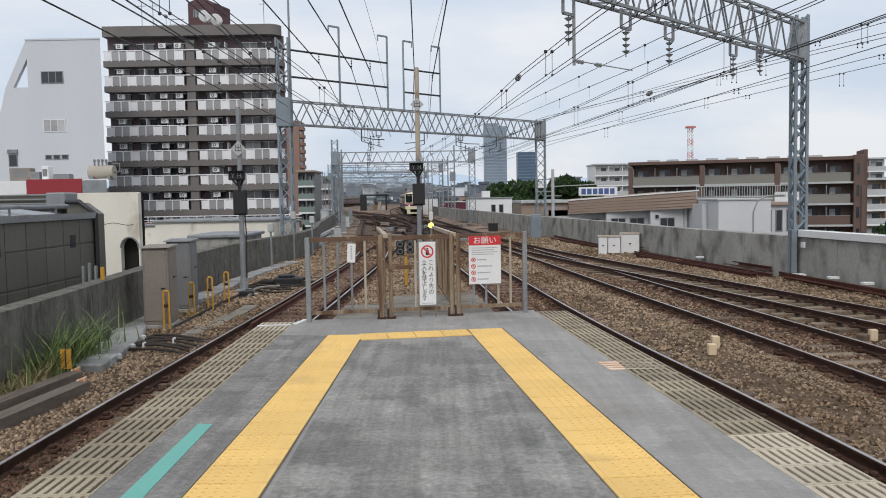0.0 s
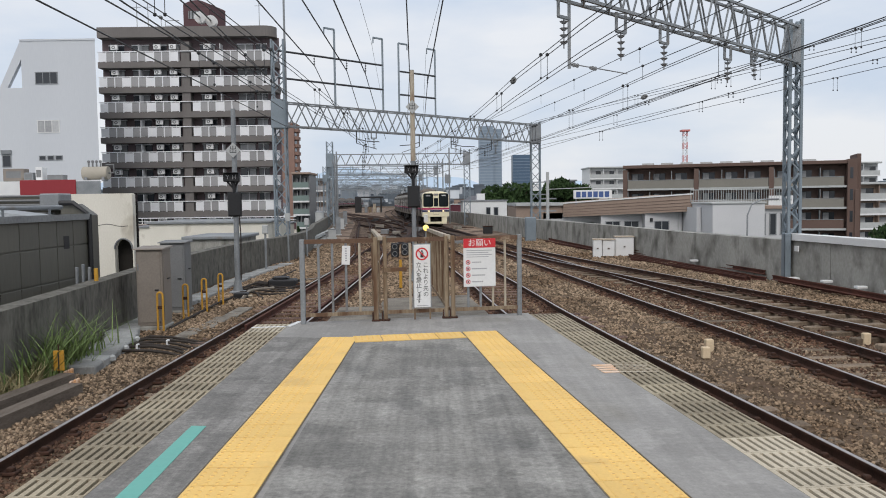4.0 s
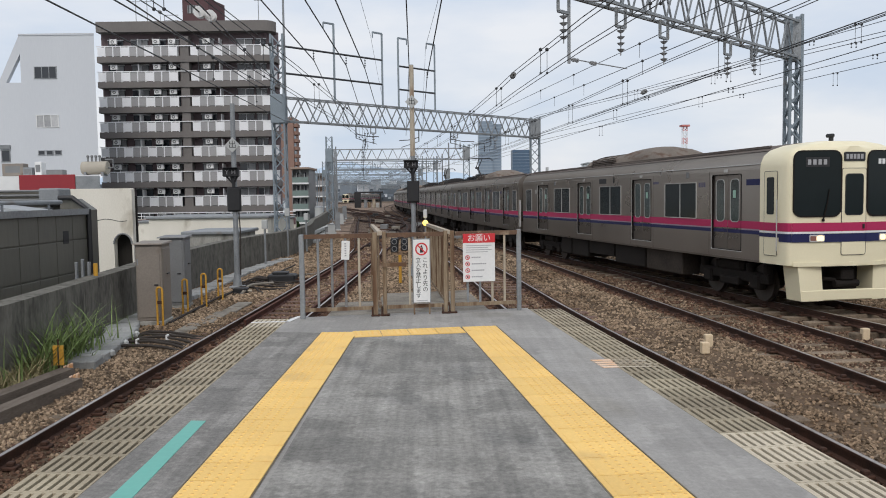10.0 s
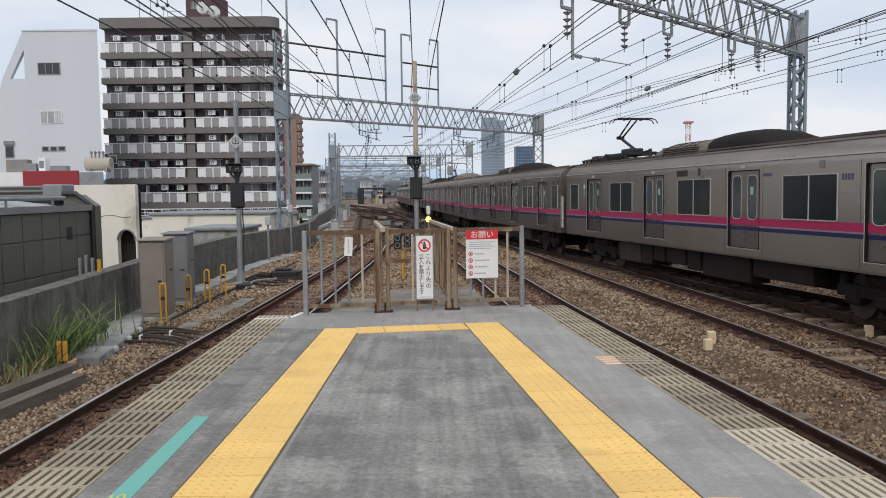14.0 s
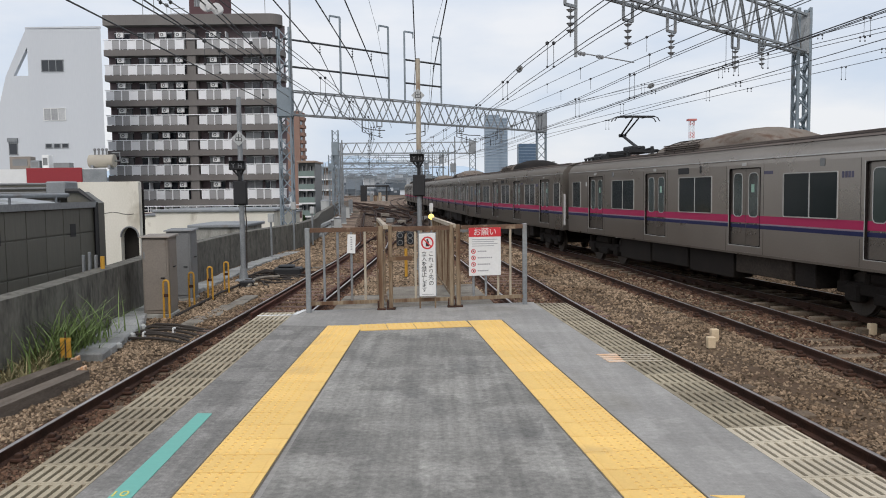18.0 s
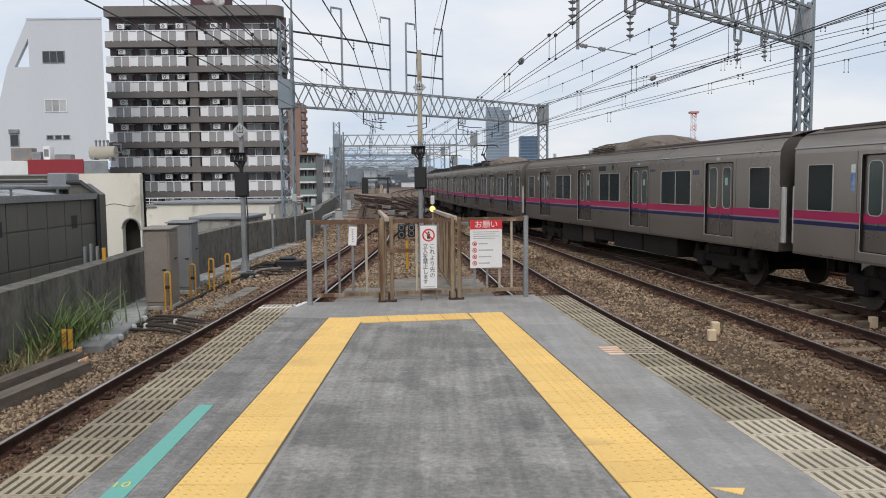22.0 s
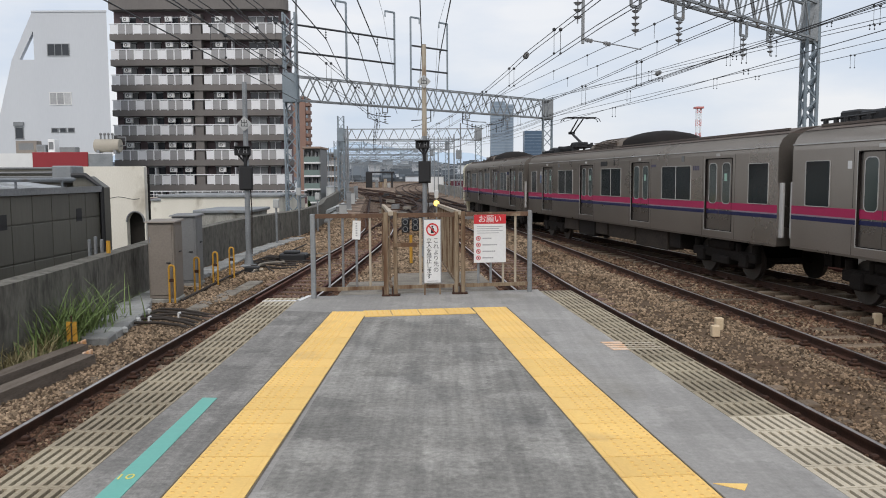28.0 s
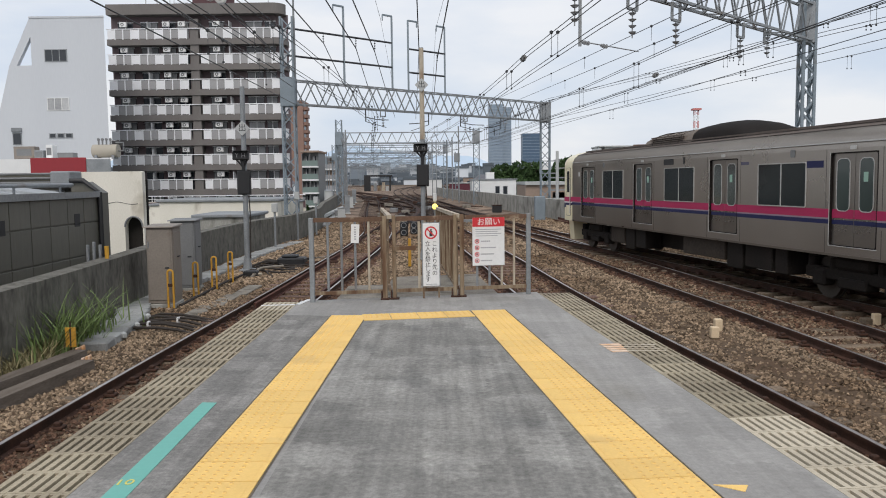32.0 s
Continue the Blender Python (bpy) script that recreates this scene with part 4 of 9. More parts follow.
    part("white_end_line", Shape().prism([(-2.31, 9.93), (-1.86, 9.97), (-1.86, 10.02), (-2.31, 9.98)], 0.001, 0.005).prism([(-1.90, 9.97), (-1.84, 9.97), (-1.76, 10.42), (-1.82, 10.42)], 0.001, 0.005), M_white, p, "worn white corner line")
    # narrow slab and steps behind the gate
    q = Shape()
    q.prism([(-1.46, end_y(-1.46) + 0.02), (0.70, end_y(0.70) + 0.02), (0.47, 13.25), (-0.86, 12.95), (-0.88, 12.05), (-1.46, 11.92)], -0.2, -0.02)
    for k in range(5):
        q.prism([(-0.86 - 0.02 * k, 12.97 + 0.3 * k), (0.46 - 0.03 * k, 13.27 + 0.3 * k), (0.43 - 0.03 * k, 13.57 + 0.3 * k), (-0.88 - 0.02 * k, 13.27 + 0.3 * k)], -1.4, -0.2 - 0.2 * k)
    part("end_steps", q, M_walkslab, p, "weathered concrete slab and steps down to the ballast")


M_numeral = mat("yellow_green_numeral", (0.72, 0.66, 0.16), (0.6, 0.52, 0.12), 0.6, 0, 30, 4, 0.6, 0)
M_tape = mat("worn_hazard_tape", (0.72, 0.62, 0.52), (0.66, 0.33, 0.14), 0.7, 0, 9, 5, 1.0, 0.02)
platform()


# ---- the end fence with its gate and notices ----
M_railbrown = mat("brown_oxide_rail_paint", (0.17, 0.105, 0.07), (0.10, 0.06, 0.042), 0.75, 0.0, 45, 4, 0.95, 0.15,
                  stain=(0.36, 0.28, 0.2), stain_at=(0.6, 0.72), stain_scale=5)


def fence():
    f = thing("end_fence", "rust-streaked steel fence with a locked gate across the platform end", "fence")
    top, low = 1.06, 0.11

    def line(x):
        return 10.52 + 0.187 * x

    def post(x, y, w, h, m, lab=""):
        part("post", Shape().soft(x - w / 2, y - w / 2, -0.01, x + w / 2, y + w / 2, h, 0.008), m, f, lab)

    def rail(name, a, b, w, h, m, lab=""):
        part(name, Shape().bar(a, b, w, h), m, f, lab)

    post(-1.71, line(-1.71), 0.06, top + 0.01, M_galv, "galvanised end post")
    post(1.08, line(1.08), 0.06, top + 0.02, M_galv, "galvanised end post")
    for x, w in ((-0.80, 0.06), (-0.68, 0.05), (0.105, 0.05), (0.195, 0.055)):
        post(x, line(x), w, top + 0.02, M_rustfence, "rusty brown gate post")
        part("foot_bracket", Shape().soft(x - 0.058, line(x) - 0.055, 0.0, x + 0.058, line(x) + 0.055, 0.022, 0.006).soft(x - 0.05, line(x) - 0.045, 0.02, x - 0.032, line(x) + 0.045, 0.12, 0.005), M_rustrail, f, "rusted foot bracket")
    for a, b in ((-1.68, -0.83), (-0.65, 0.08), (0.23, 1.05)):
        rail("top_rail", (a, line(a), top - 0.02), (b, line(b), top - 0.02), 0.045, 0.055, M_railbrown, "rust-brown top rail")
        rail("bottom_rail", (a, line(a), low), (b, line(b), low), 0.04, 0.045, M_rustfence)
    for a, b, n in ((-1.68, -0.83, 4), (0.23, 1.05, 4), (-0.65, 0.08, 1)):
        for k in range(n):
            x = a + (b - a) * (k + 1) / (n + 1)
            part("bar", Shape().tube([(x, line(x), low), (x, line(x), top - 0.04)], 0.016, 8), M_galv if n == 4 and k < (3 if a < 0 else 2) else M_fencepaint, f)
    rail("latch", (-0.70, line(-0.7) - 0.05, 0.66), (-0.40, line(-0.4) - 0.03, 0.66), 0.03, 0.05, M_rustfence, "worn rusty latch bar")
    part("gate_brace", Shape().bar((-0.36, line(-0.36), low), (-0.36, line(-0.36), 1.0), 0.03), M_fencepaint, f)
    # rails running back beside the steps
    for x0, x1, n in ((0.14, -0.18, 16), (-0.74, -1.25, 5)):
        y0, y1 = line(x0) + 0.06, 15.6
        rail("side_top_rail", (x0, y0, top), (x1, y1, 0.98), 0.06, 0.05, M_fencepaint, "pale worn handrail")
        rail("side_bottom_rail", (x0, y0, low), (x1, y1, 0.0), 0.04, 0.04, M_rustfence)
        for k in range(n):
            u = (k + 0.6) / n
            x, y = x0 + (x1 - x0) * u, y0 + (y1 - y0) * u
            w = 0.035 if n > 10 else 0.02
            part("slat", Shape().bar((x, y, 0.08 - 0.1 * u), (x, y, top - 0.08 * u), w, 0.05 if n > 10 else 0.02), M_rustfence, f)
    part("side_post", Shape().bar((-0.18, 15.6, -1.2), (-0.18, 15.6, 1.0), 0.06), M_rustfence, f)
    part("side_post", Shape().bar((-1.25, 15.6, -1.2), (-1.25, 15.6, 1.0), 0.06), M_rustfence, f)


def ring(r0, r1, n=28, depth=0.002):
    s = Shape()
    p = []
    for k in range(n):
        a = 2 * math.pi * k / n
        p += [(r0 * math.cos(a), r0 * math.sin(a), 0), (r1 * math.cos(a), r1 * math.sin(a), 0), (r0 * math.cos(a), r0 * math.sin(a), depth), (r1 * math.cos(a), r1 * math.sin(a), depth)]
    f = []
    for k in range(n):
        a, b = 4 * k, 4 * ((k + 1) % n)
        f += [(a + 2, a + 3, b + 3, b + 2), (a, b, b + 1, a + 1), (a + 1, b + 1, b + 3, a + 3), (a, a + 2, b + 2, b)]
    return s.add(p, f)


def notices():
    n = thing("warning_sign", "tall white no-entry notice with black vertical lettering on the gate", "sign", (-0.205, 10.40, 0.57), 10.6)
    up = pose(0, 0, 0, 90, 0, 0)
    part("panel", Shape().soft(-0.106, -0.008, -0.405, 0.106, 0.008, 0.405, 0.004), M_white, n)
    part("frame", Shape().box(-0.118, 0.0, -0.41, -0.106, 0.012, 0.41).box(0.106, 0, -0.41, 0.118, 0.012, 0.41).box(-0.118, 0, 0.405, 0.118, 0.012, 0.418), M_galv, n, "grey metal frame")
    for x in (-0.11, 0.09):
        part("foot", Shape().box(x, 0, -0.56, x + 0.02, 0.012, -0.42), M_rustfence, n)
    at = pose(0, -0.010, 0.285) @ up
    part("prohibition_ring", ring(0.064, 0.082), M_red, n, "red prohibition ring", at=at)
    part("prohibition_bar", Shape().box(-0.07, -0.008, 0, 0.07, 0.008, 0.003, pose(0, 0, 0, 0, 0, -45)), M_red, n, at=at)
    part("pictogram", Shape().box(-0.02, -0.045, 0, 0.02, 0.02, 0.0015).prism([(0.013 * math.cos(a * 0.785), 0.036 + 0.013 * math.sin(a * 0.785)) for a in range(8)], 0, 0.0015), M_ink, n, at=at)
    for text, x, z, step in (("これより先の", 0.046, 0.14, 0.076), ("立入を禁止します", -0.044, 0.14, 0.066)):
        for i, ch in enumerate(text):
            part("character", wording(ch, 0.074, M_ink), None, n, at=pose(x, -0.0095, z - i * step) @ up)
    part("small_print", Shape().box(-0.075, -0.0105, -0.385, 0.075, -0.009, -0.378), M_greyink, n)

    r = thing("request_sign", "white request notice with a red header hung on the fence", "sign", (0.545, 10.585, 0.72), 10.6)
    part("panel", Shape().soft(-0.215, -0.006, -0.315, 0.215, 0.006, 0.315, 0.003), M_white, r)
    part("header", Shape().box(-0.215, -0.009, 0.195, 0.215, -0.006, 0.3152), M_red, r, "red header band")
    part("heading", wording("お願い", 0.105, M_white), None, r, "white lettering", at=pose(0, -0.0102, 0.252) @ up)
    for k in range(4):
        part("print_line", Shape().box(-0.175, -0.008, 0.155 - k * 0.028, 0.17 - 0.05 * (k % 2), -0.006, 0.163 - k * 0.028), M_greyink, r)
    for k in range(4):
        z = 0.005 - k * 0.085
        part("symbol_ring", ring(0.022, 0.031, 16), M_red, r, at=pose(-0.155, -0.0065, z) @ up)
        part("symbol_bar", Shape().box(-0.025, -0.003, 0, 0.025, 0.003, 0.0015, pose(0, 0, 0, 0, 0, -45)), M_red, r, at=pose(-0.155, -0.0065, z) @ up)
        part("symbol", Shape().box(-0.01, -0.012, 0, 0.01, 0.012, 0.001), M_ink, r, at=pose(-0.155, -0.0062, z) @ up)
        for q in range(5 + (k * 7) % 4):
            part("print_bar", Shape().box(-0.10 + 0.025 * q, -0.008, z - 0.008, -0.081 + 0.025 * q, -0.006, z + 0.008), M_greyink, r)
    q = thing("small_notice", "small white notice strip tied to the fence bars", "sign", (-1.165, 10.27, 0.86), 10.6)
    part("panel", Shape().soft(-0.052, -0.004, -0.12, 0.052, 0.004, 0.12, 0.002, pose(0, 0, 0, 0, 3, 0)), M_white, q)
    for k in range(6):
        part("print_bar", Shape().box(-0.011, -0.0065, 0.075 - k * 0.03, 0.011, -0.0045, 0.091 - k * 0.03), M_greyink, q)


fence()
notices()

# ---- the train ----
CAR = 20.0
DOORS = (-6.95, -2.24, 2.48, 7.2)
HALF = 9.76


def section(w=1.4):
    """Half-open outline of the body, from the lower left round over the roof; heights above the rail."""
    left = [(-w, 0.96), (-w, 3.02), (-w + 0.02, 3.16), (-w + 0.09, 3.30), (-w + 0.24, 3.42), (-w + 0.55, 3.52), (-0.45, 3.58)]
    return left + [(-x, z) for x, z in reversed(left)]


def body_shell(x0, x1, doors):
    """The car body with door openings left in both side walls."""
    prof = section()
    k = len(prof)
    s = Shape()
    s.add([(x, y, z) for x in (x0, x1) for y, z in prof],
          [tuple(range(k)), tuple(range(k, 2 * k))[::-1]] + [(j, (j + 1) % k, k + (j + 1) % k, k + j) for j in range(1, k) if j != k - 2])
    xs = [x0] + [q + e for q in doors for e in (-0.665, 0.665)] + [x1]
    zs = [0.96, 1.155, 2.945, 3.02]
    for y in (-1.4, 1.4):
        n = len(xs)
        s.add([(x, y, z) for z in zs for x in xs],
              [(r * n + c, r * n + c + 1, (r + 1) * n + c + 1, (r + 1) * n + c) for r in range(3) for c in range(n - 1) if not (r == 1 and c % 2)])
    return s


def shell(x0, x1, prof):
    """The closed body between x0 and x1 (x along the way of travel)."""
    s = Shape()
    k = len(prof)
    s.add([(x, y, z) for x in (x0, x1) for y, z in prof], [tuple(range(k)), tuple(range(k, 2 * k))[::-1]] + [(j, (j + 1) % k, k + (j + 1) % k, k + j) for j in range(k)])
    return s


def rounded(w, h, r, n=4):
    """A rounded rectangle, w by h, about the origin."""
    out = []
    for cx, cz, a0 in ((w / 2 - r, h / 2 - r, 0), (-w / 2 + r, h / 2 - r, 90), (-w / 2 + r, -h / 2 + r, 180), (w / 2 - r, -h / 2 + r, 270)):
        out += [(cx + r * math.cos(radians(a0 + 90 * i / n)), cz + r * math.sin(radians(a0 + 90 * i / n))) for i in range(n + 1)]
    return out


def plate(w, h, r, d):
    """A rounded plate standing in x-z, its face towards -y."""
    p = rounded(w, h, r)
    n = len(p)
    return Shape().add([(x, 0, z) for x, z in p] + [(x, -d, z) for x, z in p], [tuple(range(n, 2 * n))] + [(i, (i + 1) % n, n + (i + 1) % n, n + i) for i in range(n)])


def frame_ring(w, h, r, t, d):
    """A rounded frame of thickness t round an opening w by h."""
    a, b = rounded(w, h, r), rounded(w + 2 * t, h + 2 * t, r + t)
    n = len(a)
    v = [(x, 0, z) for x, z in a] + [(x, -d, z) for x, z in a] + [(x, 0, z) for x, z in b] + [(x, -d, z) for x, z in b]
    f = []
    for i in range(n):
        j = (i + 1) % n
        f += [(n + i, n + j, 3 * n + j, 3 * n + i), (2 * n + i, 2 * n + j, 3 * n + j, 3 * n + i), (i, j, n + j, n + i)]
    return Shape().add(v, f)


M_lilac = mat("train_lilac_line", (0.30, 0.24, 0.28), (0.26, 0.21, 0.245), 0.5, 0, 30, 1, 0.5, 0, spec=0.2)
M_navygrey = mat("faded_navy_print", (0.10, 0.095, 0.15), (0.075, 0.07, 0.115), 0.6, 0, 30, 1, 0.5, 0)
M_seam = mat("train_panel_seam", (0.105, 0.092, 0.08), (0.08, 0.07, 0.062), 0.6, 0.2, 30, 1, 0.5, 0)
M_taillens = mat("tail_lamp_lens", (0.28, 0.13, 0.10), (0.2, 0.08, 0.06), 0.2, 0, 30, 3, 0.5, 0)
M_stickerblue = mat("blue_sticker", (0.05, 0.16, 0.42), (0.35, 0.45, 0.6), 0.6, 0, 12, 6, 1.0, 0)


def train_meshes():
    d = {}
    d["leaf"] = Shape().soft(-0.318, -0.02, 1.17, 0.318, 0.0, 2.93, 0.004).mesh("door_leaf", M_door)
    d["leaf_glass"] = plate(0.36, 0.98, 0.10, 0.006).mesh("door_pane", M_glassD)
    d["leaf_trim"] = frame_ring(0.36, 0.98, 0.10, 0.017, 0.012).mesh("pane_trim", M_trim)
    d["notice"] = Shape().box(-0.06, -0.004, -0.09, 0.06, 0.0, 0.09).mesh("door_sticker", mat("pale_green_sticker", (0.35, 0.55, 0.45), None, 0.6))
    # the surround's near-black colour paints the shadow of the recessed door
    d["recess"] = frame_ring(1.29, 1.755, 0.05, 0.022, 0.075).mesh("door_surround", M_rubber)
    d["door_trim"] = Shape().box(-0.675, -0.014, -0.905, -0.663, 0, 0.905).box(-0.675, -0.014, -0.905, 0.675, 0, -0.891).mesh("door_trim", M_trim)
    d["lamp"] = plate(0.17, 0.07, 0.015, 0.02).mesh("door_lamp", M_trim)
    d["win"] = plate(0.85, 0.88, 0.02, 0.006).mesh("window_pane", M_glassT)
    d["win_frame"] = frame_ring(1.74, 0.90, 0.03, 0.014, 0.022).box(-0.014, -0.016, -0.45, 0.014, 0, 0.45).mesh("window_frame", M_trim)
    d["win_s"] = plate(0.80, 0.90, 0.02, 0.006).mesh("window_pane", M_glassT)
    d["win_s_frame"] = frame_ring(0.80, 0.90, 0.03, 0.014, 0.018).mesh("window_frame", M_trim)
    d["seam"] = Shape().box(-0.006, -0.003, 1.88, 0.006, 0, 3.02).box(-0.006, -0.003, 1.0, 0.006, 0, 1.52).mesh("panel_seam", M_seam)
    w = Shape()
    for a, b, r0 in ((0, 0.03, 0.455), (0.03, 0.12, 0.43)):
        w.tube([(0, -a, 0), (0, -b, 0)], r0, 20)
    w.tube([(0, 0.0, 0), (0, -0.14, 0)], 0.12, 10)
    d["wheel"] = w.mesh("wheel", M_wheel, True)
    b = Shape()
    b.soft(-1.55, -0.09, 0.42, 1.55, 0.09, 0.66, 0.03)
    for x in (-1.05, 1.05):
        b.soft(x - 0.2, -0.14, 0.28, x + 0.2, 0.12, 0.62, 0.04)
        b.tube([(x - 0.36, 0.02, 0.62), (x - 0.36, 0.02, 0.85)], 0.11, 10)
        b.tube([(x + 0.36, 0.02, 0.62), (x + 0.36, 0.02, 0.85)], 0.11, 10)
    b.soft(-0.42, -0.16, 0.3, 0.42, 0.16, 0.5, 0.03).soft(-0.55, -0.16, 0.64, 0.55, 0.14, 0.94, 0.08)
    d["bogie_side"] = b.mesh("bogie_side_frame", M_under)
    d["bogie_mid"] = Shape().soft(-0.5, -1.0, 0.4, 0.5, 1.0, 0.8, 0.04).tube([(-1.05, -0.7, 0.43), (-1.05, 0.7, 0.43)], 0.08, 8).tube([(1.05, -0.7, 0.43), (1.05, 0.7, 0.43)], 0.08, 8).mesh("bogie_beam", M_under)
    a = Shape()
    L, n = 2.9, 9
    arc = [(0.98 * math.cos(math.pi * i / n), 3.5 + 0.50 * math.sin(math.pi * i / n) ** 0.8) for i in range(n + 1)]
    v, f = [], []
    secs = ((-L, 0.42), (-L + 0.1, 0.66), (-L + 0.4, 0.76), (-0.5, 0.80), (0.2, 0.93), (0.9, 1.0), (1.6, 0.97), (2.15, 0.82), (2.6, 0.5), (L, 0.12))
    for x, k in secs:
        v += [(x, y, 3.5 + (z - 3.5) * k) for y, z in arc]
    m = n + 1
    for i in range(len(secs) - 1):
        f += [(i * m + j, i * m + j + 1, (i + 1) * m + j + 1, (i + 1) * m + j) for j in range(n)]
    f += [tuple(range(m)), tuple(range((len(secs) - 1) * m, len(secs) * m))[::-1]]
    a.add(v, f)
    d["ac"] = a.mesh("air_conditioner", M_ac, True)
    dk = a.mesh("air_conditioner", M_ac, True)
    dk.materials.append(M_rubber)
    for q in dk.polygons:
        if q.center.x > 0.3:
            q.material_index = 1
    d["ac_dark"] = dk
    d["ac_rib"] = Shape().tube([(0, y, 3.5 + (z - 3.5) * 0.79) for y, z in arc], 0.014, 5).mesh("cover_joint", M_under)
    g = Shape()
    for k in range(4):
        g.soft(-2.35, -1.0, 3.56 + 0.05 * k, -0.3, -0.93, 3.585 + 0.05 * k, 0.006)
    d["louvre"] = g.mesh("side_louvres", M_roof)
    return d


def pantograph(car, x):
    """A single-arm pantograph with its roof gear."""
    z = 3.56
    b = Shape()
    for y in (-0.55, 0.55):
        b.bar((x - 1.0, y, z + 0.22), (x + 1.0, y, z + 0.22), 0.06, 0.07)
        for q in (-0.85, 0.85):
            b.tube([(x + q, y, z - 0.03), (x + q, y, z + 0.2)], 0.055, 8)
    b.bar((x - 0.85, -0.6, z + 0.24), (x - 0.85, 0.6, z + 0.24), 0.08).bar((x + 0.7, -0.6, z + 0.24), (x + 0.7, 0.6, z + 0.24), 0.1)
    b.soft(x - 0.3, -0.25, z + 0.15, x + 0.5, 0.25, z + 0.42, 0.04)
    b.tube([(x + 1.0, 0, z + 0.26), (x + 1.6, 0, z + 0.28)], 0.035, 8).tube([(x + 1.55, 0, z), (x + 1.55, 0, z + 0.34)], 0.06, 8)
    part("pantograph_base", b, M_black, car, "black pantograph base frame")
    a = Shape()
    a.tube([(x + 0.55, 0, z + 0.3), (x - 0.92, 0.0, z + 0.86)], 0.055, 8, 0.05)
    a.tube([(x + 0.3, 0.12, z + 0.24), (x - 1.03, 0.12, z + 0.80)], 0.018, 6)
    a.tube([(x - 0.92, 0.07, z + 0.86), (x + 0.22, 0.11, z + 1.38)], 0.032, 8, 0.026)
    a.tube([(x - 0.92, -0.07, z + 0.86), (x + 0.22, -0.11, z + 1.38)], 0.032, 8, 0.026)
    a.tube([(x - 0.92, -0.13, z + 0.86), (x - 0.92, 0.13, z + 0.86)], 0.06, 8)
    part("pantograph_arm", a, M_black, car, "folded black single arm")
    h = Shape()
    for q in (x + 0.06, x + 0.36):
        h.bar((q, -0.62, z + 1.43), (q, 0.62, z + 1.43), 0.05, 0.05)
        for s in (-1, 1):
            h.tube([(q, 0.62 * s, z + 1.43), (q, 0.74 * s, z + 1.39), (q, 0.82 * s, z + 1.27)], 0.018, 6)
    h.bar((x + 0.06, -0.3, z + 1.40), (x + 0.36, -0.3, z + 1.40), 0.04).bar((x + 0.06, 0.3, z + 1.40), (x + 0.36, 0.3, z + 1.40), 0.04)
    part("pantograph_head", h, M_black, car, "black collector head with bent horns")
    e = Shape()
    for q, w, hh in ((x - 1.55, 0.4, 0.24), (x - 2.3, 0.3, 0.28)):
        e.soft(q - w, -0.45, z - 0.04, q + w, 0.45, z + hh, 0.04)
    for k in range(5):
        e.tube([(x - 1.2 - 0.35 * k, -0.75, z - 0.08), (x - 1.2 - 0.35 * k, -0.75, z + 0.12)], 0.055, 8)
    e.tube([(x - 1.0, -0.75, z + 0.12), (x - 2.75, -0.75, z + 0.1)], 0.03, 6)
    part("roof_gear", e, M_black, car, "black fuse boxes and insulators")


